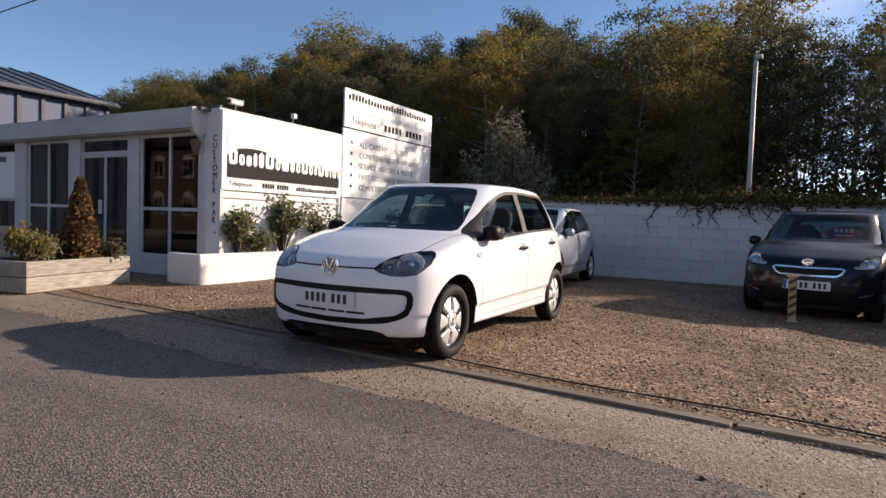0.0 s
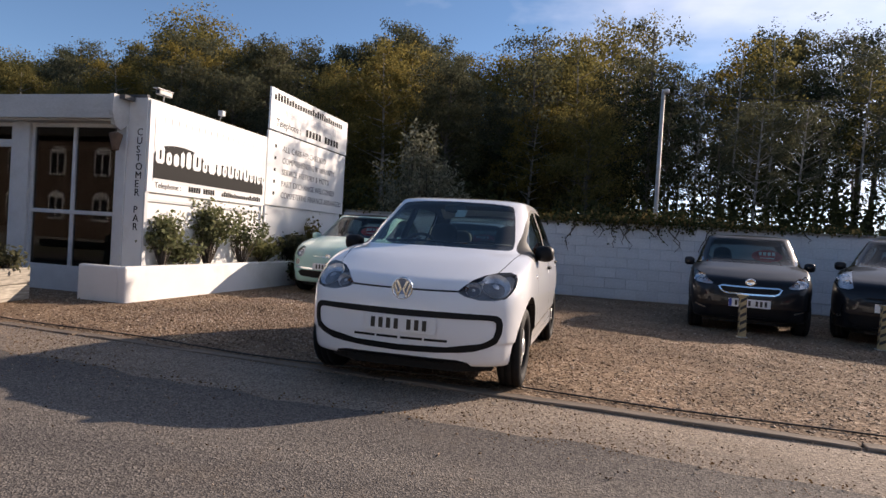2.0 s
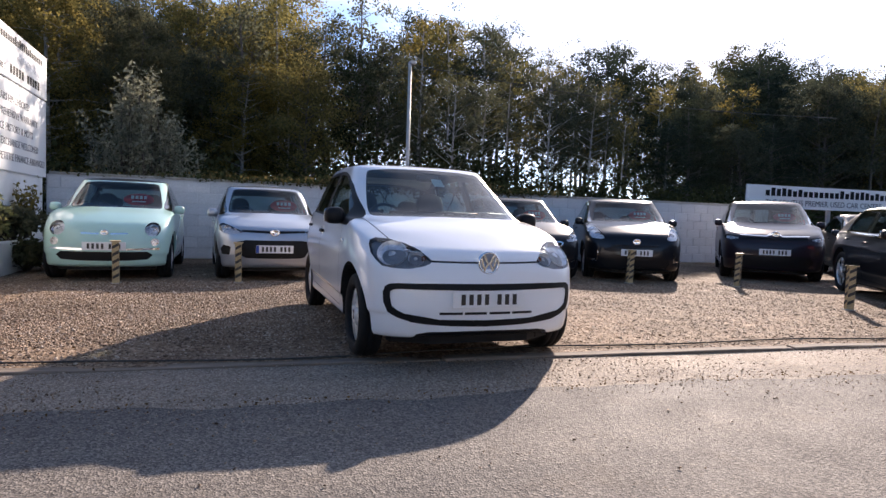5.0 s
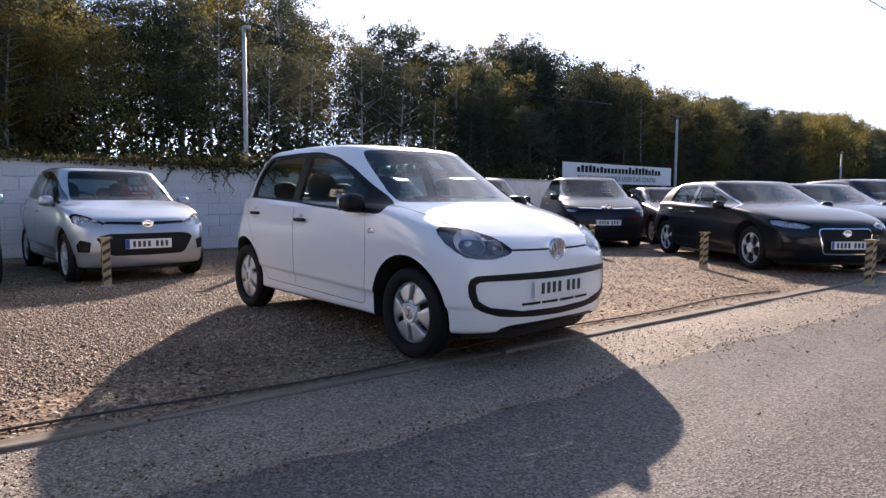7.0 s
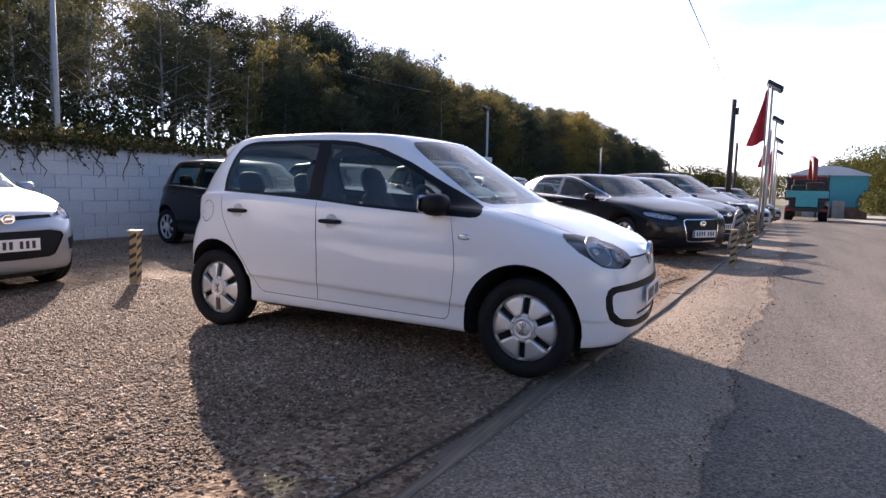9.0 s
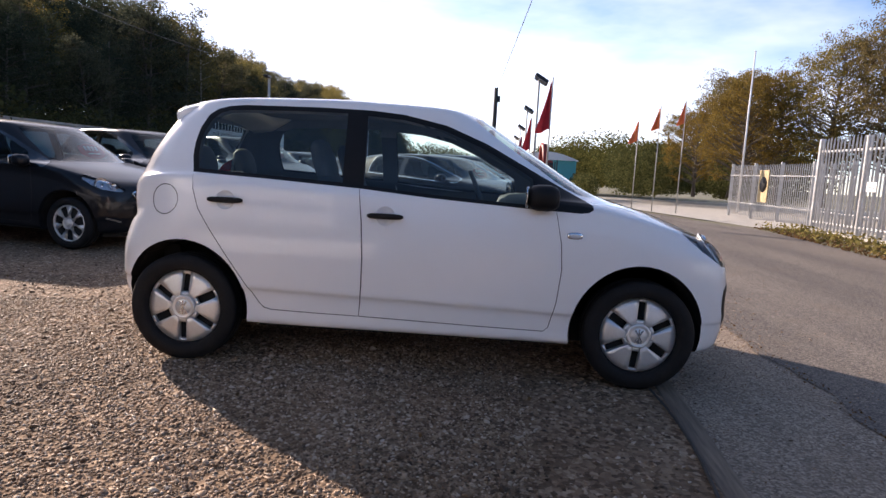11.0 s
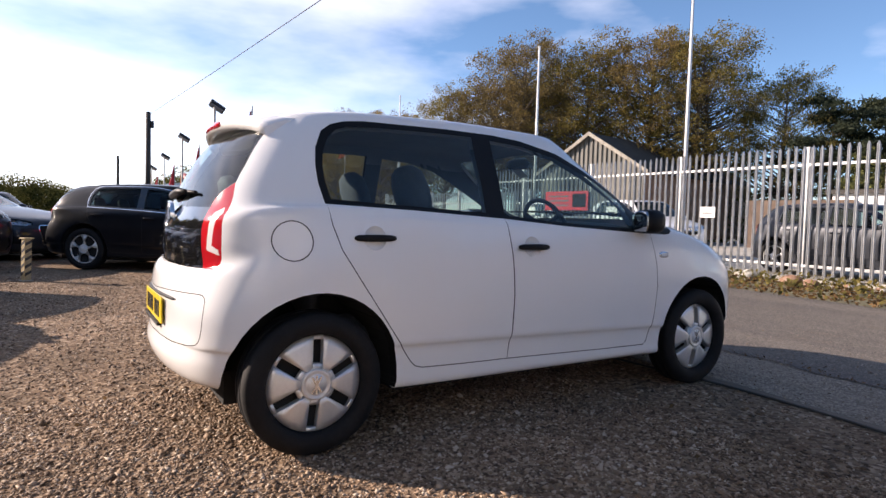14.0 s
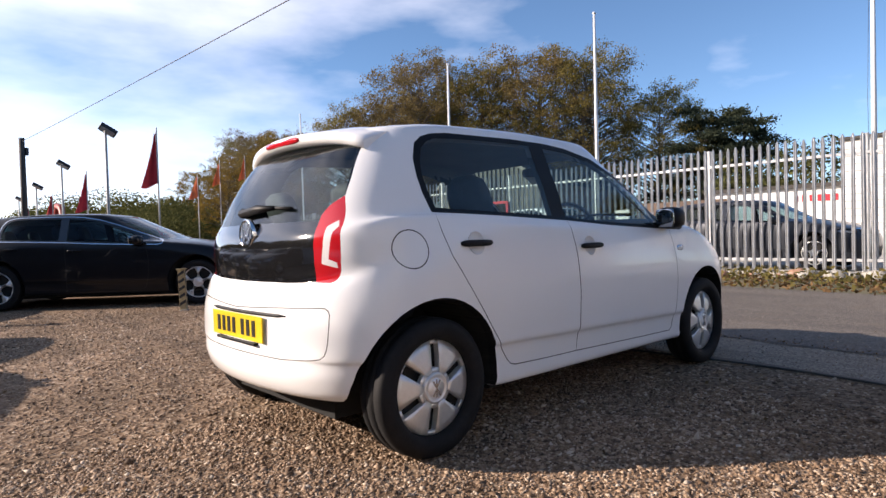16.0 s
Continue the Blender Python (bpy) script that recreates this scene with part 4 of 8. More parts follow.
def ring_line(yf, yr, w, nf, nr, count):
    """Half an outline from the nose round the corner and the tail's corner to the middle again, evenly divided but closer in the corners."""
    ym = 0.35 * yf + 0.65 * yr if w < 0.3 else 0.15
    a = np.linspace(0, np.pi / 2, 260)
    c, s = np.cos(a), np.sin(a)
    front = np.stack((w * s ** (2 / nf), ym - (ym - yf) * c ** (2 / nf)), 1)
    rear = np.stack((w * s ** (2 / nr), ym + (yr - ym) * c ** (2 / nr)), 1)[::-1]
    p = np.concatenate((front, rear[1:]))
    d = np.diff(p, axis=0)
    ln = np.hypot(d[:, 0], d[:, 1])
    ang = np.unwrap(np.arctan2(d[:, 1], d[:, 0] + 1e-12))
    turn = np.abs(np.diff(ang, prepend=ang[0]))
    t = np.concatenate(([0], np.cumsum(ln + 0.30 * np.minimum(turn, 0.2) * min(1, w / 0.5))))
    u = np.linspace(0, t[-1], count + 1)
    return np.stack((np.interp(u, t, p[:, 0]), np.interp(u, t, p[:, 1])), 1)


def hull_points(rings, count, sub):
    keys = []
    for yf, yr, w, nf, nr, bf, br, zs in rings:
        p = ring_line(yf, yr, max(w, 1e-5), nf, nr, count)
        u2 = (p[:, 0] / max(w, 1e-5)) ** 2
        a = np.clip((yf + 0.75 - p[:, 1]) / 0.75, 0, 1)
        b = np.clip((p[:, 1] - yr + 0.75) / 0.75, 0, 1)
        p[:, 1] += bf * u2 * a * a * (3 - 2 * a) - br * u2 * b * b * (3 - 2 * b)
        z = np.interp(p[:, 1], [a for a, _ in zs], [b for _, b in zs])
        k = np.ones(9) / 9
        z = np.convolve(np.pad(z, 4, mode="edge"), k, mode="valid")
        keys.append(np.column_stack((p, z)))
    keys = np.array(keys)
    ext = np.concatenate((2 * keys[:1] - keys[1:2], keys, 2 * keys[-1:] - keys[-2:-1]))
    rows = []
    for i in range(1, len(ext) - 2):
        for t in np.arange(sub) / sub:
            a, b, c, d = ext[i - 1], ext[i], ext[i + 1], ext[i + 2]
            rows.append(0.5 * (2 * b + (c - a) * t + (2 * a - 5 * b + 4 * c - d) * t * t + (3 * b - a - 3 * c + d) * t ** 3))
    rows.append(keys[-1])
    return np.array(rows)


def inside(p, poly):
    x, y = p
    hit = False
    for (x0, y0), (x1, y1) in zip(poly, poly[1:] + poly[:1]):
        if (y0 > y) != (y1 > y) and x < (x1 - x0) * (y - y0) / (y1 - y0) + x0:
            hit = not hit
    return hit


AXES = {"side": (1, 2), "front": (0, 2), "back": (0, 2), "top": (0, 1)}


def cut_along(bm, poly, view, reach):
    """Cuts the faces that the outline crosses, seen along one axis, so that edges follow it."""
    i, j = AXES[view]
    lo = (min(p[0] for p in poly) - 0.002, min(p[1] for p in poly) - 0.002)
    hi = (max(p[0] for p in poly) + 0.002, max(p[1] for p in poly) + 0.002)

    def span(f):
        a, b = [v.co[i] for v in f.verts], [v.co[j] for v in f.verts]
        return min(a), max(a), min(b), max(b)
    near = []
    for f in bm.faces:
        s = span(f)
        if s[1] >= lo[0] and s[0] <= hi[0] and s[3] >= lo[1] and s[2] <= hi[1] and reach(f.calc_center_median()):
            near.append(f)
    for p, q in zip(poly, poly[1:] + poly[:1]):
        dx, dy = q[0] - p[0], q[1] - p[1]
        if math.hypot(dx, dy) < 1e-6:
            continue
        x0, x1, y0, y1 = min(p[0], q[0]) - 1e-4, max(p[0], q[0]) + 1e-4, min(p[1], q[1]) - 1e-4, max(p[1], q[1]) + 1e-4
        pick = []
        for f in near:
            s = span(f)
            if s[1] >= x0 and s[0] <= x1 and s[3] >= y0 and s[2] <= y1:
                pick.append(f)
        if not pick:
            continue
        co, no = Vector((0, 0, 0)), Vector((0, 0, 0))
        co[i], co[j], no[i], no[j] = p[0], p[1], -dy, dx
        geom = list({e for f in pick for e in f.edges}) + list({v for f in pick for v in f.verts}) + pick
        r = bmesh.ops.bisect_plane(bm, geom=geom, dist=1e-5, plane_co=co, plane_no=no)
        seen = set(near)
        near += [f for f in r["geom"] if isinstance(f, bmesh.types.BMFace) and f not in seen]
        near = [f for f in near if f.is_valid]


def strip(pts, half, closed=False):
    """The outline of a thin line of the given half width along points."""
    n = len(pts)
    left, right = [], []
    for k in range(n):
        a = pts[(k - 1) % n] if closed or k > 0 else pts[k]
        b = pts[(k + 1) % n] if closed or k < n - 1 else pts[k]
        dx, dy = b[0] - a[0], b[1] - a[1]
        ln = math.hypot(dx, dy) or 1
        nx, ny = -dy / ln * half, dx / ln * half
        left.append((pts[k][0] + nx, pts[k][1] + ny))
        right.append((pts[k][0] - nx, pts[k][1] - ny))
    if closed:
        return left, right
    return left + right[::-1]


def from_faces(name, groups, mat, parent, label="", sink=0.0, lens=None):
    """A mesh of its own from picked faces, shaded by the whole hull's normals."""
    co, nm, fs = [], [], []
    for faces, normals in groups:
        at = {}
        for f in faces:
            ids = []
            for v in f.verts:
                if v not in at:
                    at[v] = len(co)
                    nv = normals[v]
                    co.append(v.co - nv * sink)
                    nm.append(nv)
                ids.append(at[v])
            fs.append(ids)
    me = bpy.data.meshes.new(name)
    me.from_pydata(co, [], fs)
    me.materials.append(mat)
    me.polygons.foreach_set("use_smooth", [True] * len(fs))
    me.normals_split_custom_set_from_vertices(nm)
    ob = new(name, me)
    ob.parent = parent
    if label:
        ob["label"] = label
    return ob


def tyre_mesh(r, width):
    bm = bmesh.new()
    h = width / 2
    prof = [(-h * 0.9, r * 0.66), (-h, r * 0.84), (-h * 0.86, r * 0.96), (-h * 0.7, r * 0.992), (-h * 0.36, r), (-h * 0.33, r - 0.007), (-h * 0.24, r - 0.007), (-h * 0.2, r), (h * 0.2, r), (h * 0.24, r - 0.007),
            (h * 0.33, r - 0.007), (h * 0.36, r), (h * 0.7, r * 0.992), (h * 0.86, r * 0.96), (h, r * 0.85), (h * 0.97, r * 0.80), (h * 0.94, r * 0.745), (h * 0.80, r * 0.70), (h * 0.5, r * 0.69)]
    lathe(bm, prof, 48)
    return blob(bm, "tyre", M["tyre"])


def wedge(bm, r0, r1, t0, t1, gap, x_of, depth, nr=4, nt=5):
    rows = []
    for a in range(nr + 1):
        r = r0 + (r1 - r0) * a / nr
        g = math.asin(min(0.9, gap / r))
        rows.append([(r, t0 + g + (t1 - t0 - 2 * g) * b / nt) for b in range(nt + 1)])
    top = [[bm.verts.new((x_of(r), r * math.sin(t), r * math.cos(t))) for r, t in row] for row in rows]
    low = [[bm.verts.new((x_of(r) - depth, r * math.sin(t), r * math.cos(t))) for r, t in row] for row in rows]
    for a in range(nr):
        for b in range(nt):
            f = bm.faces.new((top[a][b], top[a + 1][b], top[a + 1][b + 1], top[a][b + 1]))
            f.smooth = True
    rim = [(0, b) for b in range(nt)] + [(a, nt) for a in range(nr)] + [(nr, b) for b in range(nt, 0, -1)] + [(a, 0) for a in range(nr, 0, -1)]
    for (a, b), (c, d) in zip(rim, rim[1:] + rim[:1]):
        bm.faces.new((top[a][b], top[c][d], low[c][d], low[a][b]))


def rim_meshes(r, style, out):
    """Wheel face in parts: backing, spokes or cover, hub. out: how far the face stands out."""
    back = bmesh.new()
    lathe(back, [(out - 0.035, 0.004), (out - 0.035, r * 0.98), (out - 0.01, r * 1.0)], 32)
    face = bmesh.new()
    if style == "six":
        for k in range(6):
            t = math.radians(60 * k + 4)
            wedge(face, r * 0.30, r * 0.985, t, t + math.radians(60), 0.021, lambda q: out + 0.010 - 0.022 * (q / r) ** 2, 0.03)
            wedge(face, r * 0.30, r * 0.42, t - 0.3, t + 0.3, 0.001, lambda q: out + 0.0065 - 0.022 * (q / r) ** 2, 0.02, 1, 3)
            wedge(face, r * 0.90, r * 0.985, t - 0.13, t + 0.13, 0.001, lambda q: out + 0.0085 - 0.022 * (q / r) ** 2, 0.02, 1, 2)
    else:
        n = 5 if style == "five" else 7
        for k in range(n):
            t = 2 * math.pi * k / n
            wedge(face, r * 0.2, r * 0.97, t - math.pi / n * 0.92, t + math.pi / n * 0.92, r * (0.30 if style == "five" else 0.2), lambda q: out + 0.005 - 0.02 * (q / r), 0.03, 3, 2)
        lathe(face, [(out - 0.03, r * 0.95), (out - 0.008, r * 0.95), (out - 0.004, r * 1.0), (out - 0.02, r * 1.03)], 32)
    hub = bmesh.new()
    lathe(hub, [(out, r * 0.33), (out + 0.014, r * 0.315), (out + 0.016, r * 0.27), (out + 0.012, r * 0.25), (out + 0.012, r * 0.20), (out + 0.015, r * 0.19), (out + 0.013, 0.001)], 24)
    bars = bmesh.new()
    if style == "six":
        for a in (-0.55, 0.0, 0.55):
            box(bars, (out + 0.012, -0.004, -0.038), (out + 0.017, 0.004, 0.038), 0, Matrix.Rotation(a, 4, "X"))
    return blob(back, "backing", M["liner"]), blob(face, "cover", M["satin"]), blob(hub, "hub", M["satin"]), (blob(bars, "emblem", M["emblem"]) if style == "six" else (bars.free()))


WHEELS = {}


def wheel_parts(r, width, style, rim):
    key = (r, width, style)
    if key not in WHEELS:
        WHEELS[key] = (tyre_mesh(r, width), rim_meshes(rim, style, width / 2 - (0.030 if style == "six" else 0.015)))
    return WHEELS[key]


def add_wheel(par, x, y, r, width, style, rim):
    t, (bk, fc, hb, em) = wheel_parts(r, width, style, rim)
    w = new("wheel")
    w.parent = par
    w.matrix_local = pose(x, y, r, 0, 0, 0 if x > 0 else 180)
    for nm, me in (("tyre", t), ("rim", bk), ("wheel_cover", fc), ("hub", hb)):
        ob = new(nm, me)
        ob.parent = w
    if em:
        ob = new("emblem", em)
        ob.parent = w
    return w


def number_plate(par, m, mat, band=False, width=0.52):
    """A plate with plain bars where its characters stand. It faces -y before m."""
    pl = part("number_plate", boxes(((-width / 2, -0.006, -0.056), (width / 2, 0.0, 0.056), 0.003)), mat, par, "number plate with dark bars")
    pl.matrix_local = m
    xx = -0.205 if not band else -0.185
    for k in range(7):
        if k == 4:
            xx += 0.035
        part("bar", boxes(((xx + 0.005, -0.0085, -0.035), (xx + 0.035, -0.0065, 0.035))), M["plate_print"], pl)
        xx += 0.055
    if band:
        part("band", boxes(((-width / 2 + 0.002, -0.0085, -0.052), (-width / 2 + 0.042, -0.0065, 0.052))), M["plate_blue"], pl)
    return pl


def round_box(bm, centre, size, power=3.0, m=None, seg=14):
    """A soft rounded lump: a superellipsoid."""
    r = bmesh.ops.create_uvsphere(bm, u_segments=seg * 2, v_segments=seg, radius=1.0)
    for v in r["verts"]:
        p = v.co
        k = (abs(p.x) ** power + abs(p.y) ** power + abs(p.z) ** power) ** (1 / power)
        v.co = Vector((centre[0] + p.x / k * size[0], centre[1] + p.y / k * size[1], centre[2] + p.z / k * size[2]))
    for v in r["verts"]:
        for f in v.link_faces:
            f.smooth = True
    if m is not None:
        bmesh.ops.transform(bm, matrix=m, verts=r["verts"])
    return r["verts"]


def seat(par, x, y, z=0.28, bench=False):
    w = 0.58 if bench else 0.25
    bm = bmesh.new()
    round_box(bm, (x, y, z + 0.09), (w, 0.26, 0.09), 3.5, seg=8)
    part("seat_cushion", bm, M["cloth"], par)
    bm = bmesh.new()
    tilt = Matrix.Translation((x, y + 0.22, z + 0.12)) @ Matrix.Rotation(radians(-18), 4, "X")
    round_box(bm, (0, 0, 0.28 if bench else 0.32), (w, 0.075, 0.30 if bench else 0.36), 3.2, tilt, seg=8)
    part("backrest", bm, M["cloth"], par)
    for hx in ((-0.33, 0.33) if bench else (0,)):
        bm = bmesh.new()
        round_box(bm, (hx, 0.0, 0.64 if bench else 0.72), (0.125, 0.05, 0.10) if bench else (0.145, 0.055, 0.15), 3, tilt, seg=7)
        part("headrest", bm, M["cloth"] if not bench else M["cabin"], par)


def make_car(name, label, body_mat, at, warp=None, detail=1, feats=(), wheel_r=0.29, wheel_w=0.175, rim_r=0.20, style="six", roof_mat=None, mirror_mat=None, lamp=None, grille=(), chrome=(),
             slots=(), lower=None, tail=None, plates=(0.475, 0.545), band=False, hero=False, card=True, group="cars for sale", glass=None, interior=True, rear_seam=True):
    """A car from the hull, pulled to its own length, height and width by warp = (y from, y to, z from, z to, width)."""
    top = thing(name, label, "car", group)
    yk, yv, zk, zv, ws = warp or ((-2, 2), (-2, 2), (0, 2), (0, 2), 1.0)

    def wy(y): return float(np.interp(y, yk, yv))
    def wz(z): return float(np.interp(z, zk, zv))

    def wpoly(poly, view):
        if view == "side":
            return [(wy(a), wz(b)) for a, b in poly]
        if view == "top":
            return [(a * ws, wy(b)) for a, b in poly]
        return [(a * ws, wz(b)) for a, b in poly]
    rows = hull_points(HULL, 110 if detail else 56, 4 if detail else 2)
    rows[:, :, 0] *= ws
    rows[:, :, 1] = np.interp(rows[:, :, 1], yk, yv)
    rows[:, :, 2] = np.interp(rows[:, :, 2], zk, zv)
    z_belt, y_mid = wz(0.9), wy(0.2)
    archs = []
    for cy in (-1.19, 1.205):
        c = wy(cy)
        archs.append([(c + (wheel_r + 0.060) * math.cos(t), wheel_r + 0.005 + (wheel_r + 0.078) * math.sin(t)) for t in np.linspace(-0.35, math.pi + 0.35, 26)])
    side = lambda c: abs(c.x) > 0.42 * ws
    fr = lambda c: c.y < wy(-1.05)
    bk = lambda c: c.y > wy(1.22)
    hw = 0.0021 if hero else 0.004
    parts_spec = []

    def add(nm, mat, poly, view, reach, sink=0.0, joined=False, label_="", only=0, parent_key=None, warped=True):
        parts_spec.append((nm, mat, wpoly(poly, view) if warped else list(poly), view, reach, sink, joined, label_, only, parent_key))
    for a in archs:
        add("arch_hole", None, a, "side", side, warped=False)
    if hero:
        for cy, cz in ((0.135, 0.842), (0.975, 0.880)):
            add("arch_hole", None, [(cy + 0.050 * math.cos(t), cz + 0.050 * math.sin(t)) for t in np.linspace(0, 2 * math.pi, 25)[:-1]], "side", side)
    gl = glass or (M["carglass"] if hero else M["darkglass"])
    add("front_side_window", gl, GLASS_F, "side", side, 0.001, label_="tinted side window")
    add("rear_side_window", gl, GLASS_R, "side", side, 0.001, label_="tinted side window")
    add("window_trim", M["glosstrim"] if not hero else M["trim"], DLO, "side", side)
    if chrome:
        add("window_line", M["chrome"], max(strip(list(DLO), 0.013, True), key=lambda q: max(a[1] for a in q)), "side", side, -0.002, label_="bright chrome window line")
    up = lambda c: c.y < wy(0.1) and c.z > wz(0.96)
    if hero:
        add("windscreen", M["screenglass"], SCREEN, "front", up, 0.001, True, "tinted windscreen")
    else:
        add("windscreen", M["darkglass"] if glass is None else gl, SCREEN, "front", up, 0.001, True, "tinted windscreen")
    for nm, poly in (("rear_door", DOOR_R), ("front_door", DOOR_F)):
        l, r = strip(list(poly), hw, True)
        below = lambda c: abs(c.x) > 0.42 * ws and c.z < wz(1.03)
        add(nm + "_gap", M["gap"], l, "side", below, 0.002, only=9)
        add(nm, body_mat, r, "side", below)
    if hero:
        cap = [(1.312 + 0.076 * math.cos(t), 0.866 + 0.078 * math.sin(t)) for t in np.linspace(0, 2 * math.pi, 25)[:-1]]
        l, r = strip(cap, 0.0022, True)
        add("fuel_cap_gap", M["gap"], r, "side", side, 0.003, only=-9)
        add("fuel_cap", body_mat, l, "side", side, 0.0005, only=-1)
    if lamp:
        add("headlight", M["clearlens"], lamp, "front", fr, 0.0, label_="clear headlight lens")
    for poly in slots:
        add("slot", M["trim"], poly, "front", fr, 0.004)
    for g in grille:
        if isinstance(g, dict):
            add(g["name"], g["mat"], g["poly"], "front", fr, g.get("sink", 0.0), min(q[0] for q in g["poly"]) <= 0, g.get("label", ""))
        else:
            add("grille", M["trim"], g, "front", fr, 0.01, True, "black grille")
    tl = tail or {}
    if tl:
        for k in ("insert", "lamp", "window", "panel"):
            if k in tl:
                nm, mt, lb = {"insert": ("light_strip", M["whitelens"], "white light strip"), "lamp": ("tail_light", M["redlens"], "red tail light"),
                              "window": ("rear_window", M["rearglass"] if hero else gl, "tinted rear window"), "panel": ("tailgate_panel", M["glosstrim"], "gloss black tailgate panel")}[k]
                add(nm, mt, tl[k], "back", bk, 0.0, k in ("window", "panel"), lb)
        if not hero:
            add("tail_light", M["redlens"], [(1.58, 0.80), (1.50, 0.92), (1.53, 0.98), (1.75, 0.98), (1.78, 0.82)], "side", side, 0.0, False, "red tail light")
        if "seam" in tl:
            add("tailgate_gap", M["gap"], strip(tl["seam"], 0.0018 if hero else 0.0035), "back", bk, 0.005, True)
    for s in feats:
        add(*s)
    groups = {}
    for s in (1, -1):
        bm = bmesh.new()
        grid = [[bm.verts.new((s * p[0], p[1], p[2])) for p in row] for row in rows[:-1]]
        last = [bm.verts.new((0.0, p[1], p[2])) for p in rows[-1]]
        grid.append(last)
        for r0, r1 in zip(grid, grid[1:]):
            for k in range(len(r0) - 1):
                q = (r0[k], r0[k + 1], r1[k + 1], r1[k])
                bm.faces.new(q if s > 0 else q[::-1])
        for nm, mat, poly, view, reach, sink, joined, lb, only, pk in parts_spec:
            if only and abs(only) == 1 and only != s:
                continue
            if only == -9 and s > 0:
                continue
            p2 = [(a * s, b) for a, b in poly] if view != "side" else poly
            cut_along(bm, p2, view, reach)
        bm.normal_update()
        normals = {}
        for v in bm.verts:
            n = v.normal.copy()
            if abs(v.co.x) < 1e-4:
                n.x = 0
                n.normalize()
            normals[v] = n
        got = {}
        for f in bm.faces:
            c = f.calc_center_median()
            pick = "body"
            for k, (nm, mat, poly, view, reach, sink, joined, lb, only, pk) in enumerate(parts_spec):
                if (abs(only) == 1 and only != s) or (only == -9 and s > 0) or not reach(c):
                    continue
                i, j = AXES[view]
                q = (c[i] * (s if view != "side" else 1), c[j])
                if inside(q, poly):
                    pick = k
                    break
            if pick != "body" and abs(parts_spec[pick][8]) == 9:
                # a gap is the rim of its outline: faces inside the panel go to the panel
                nxt = parts_spec[pick + 1]
                i, j = AXES[nxt[3]]
                if inside((c[i], c[j]), nxt[2]):
                    pick += 1
            got.setdefault(pick, []).append(f)
        groups[s] = (bm, normals, got)
    # the shell
    arch_ids = [k for k, p in enumerate(parts_spec) if p[0] == "arch_hole"]
    made = {}
    lower_faces, upper_faces = [], []
    for s in (1, -1):
        bm, normals, got = groups[s]
        fs = got.get("body", [])
        roof = [f for f in fs if f.calc_center_median().z > wz(1.405)] if roof_mat else []
        rs = set(roof)
        lower_faces.append(([f for f in fs if f not in rs], normals))
        upper_faces.append((roof, normals))
    body = from_faces("body", lower_faces, body_mat, top)
    if roof_mat:
        from_faces("roof", upper_faces, roof_mat, top, "dark roof")
    for k, (nm, mat, poly, view, reach, sink, joined, lb, only, pk) in enumerate(parts_spec):
        if nm == "arch_hole":
            continue
        gs = [(s, (groups[s][2].get(k, []), groups[s][1])) for s in (1, -1)]
        gs = [(s, g) for s, g in gs if g[0]]
        # the strips are painted gap shade, with no seal modelled
        nm = nm.replace("_gap", "_seal") if nm.endswith("_gap") else nm
        if joined:
            if gs:
                made[(nm, 0)] = from_faces(nm, [g for _, g in gs], mat, top, lb, sink)
        else:
            for s, g in gs:
                made[(nm, s)] = from_faces(nm, [g], mat, top, lb, sink)
    # dark lining inside, so that the cabin is a room
    lin = []
    for s in (1, -1):
        bm, normals, got = groups[s]
        fs = []
        for k, f in got.items():
            ok = k == "body" or parts_spec[k][0] in ("front_door", "rear_door", "window_trim", "tailgate_panel")
            if ok:
                fs += [g for g in f if g.calc_center_median().z > wz(0.5) and wy(-1.0) < g.calc_center_median().y]
        lin.append((fs, normals))
    high = lambda f: f.calc_center_median().z > wz(1.33)
    from_faces("lining", [([f for f in fs if not high(f)], nn) for fs, nn in lin], M["cabin"], top, "dark cabin lining", 0.03)
    from_faces("roof_lining", [([f for f in fs if high(f)], nn) for fs, nn in lin], M["lining"], top, "pale grey roof lining", 0.03)
    # arch edges, liners, underside
    for s in (1, -1):
        bm, normals, got = groups[s]
        for a, cy in zip(archs, (-1.19, 1.205)):
            c = wy(cy)
            edge_v = []
            for v in bm.verts:
                dy, dz = (v.co.y - c) / (wheel_r + 0.060), (v.co.z - wheel_r - 0.005) / (wheel_r + 0.078)
                if abs(math.hypot(dy, dz) - 1) < 0.012 and abs(v.co.x) > 0.42 * ws and dz > -0.42:
                    edge_v.append((math.atan2(dz, -dy), v.co.copy()))
            edge_v.sort(key=lambda e: e[0] if e[0] > -1.2 else e[0] + 2 * math.pi)
            if len(edge_v) > 6:
                bl = bmesh.new()
                o = [bl.verts.new(co) for _, co in edge_v]
                q = [bl.verts.new((co.x - s * 0.035, c + (co.y - c) * 0.965, wheel_r + (co.z - wheel_r) * 0.965)) for _, co in edge_v]
                w_ = [bl.verts.new((s * 0.42 * ws, c + (co.y - c) * 0.98, wheel_r + (co.z - wheel_r) * 0.98)) for _, co in edge_v]
                for k in range(len(o) - 1):
                    bl.faces.new((o[k], o[k + 1], q[k + 1], q[k]))
                    f = bl.faces.new((q[k], q[k + 1], w_[k + 1], w_[k]))
                    f.material_index = 1
                f = bl.faces.new(w_)
                f.material_index = 1
                part("wheel_arch", bl, [body_mat if not hero else M["trim"], M["liner"]], top, "dark wheel arch liner")
    y0, y1 = wy(-1.60), wy(1.50)
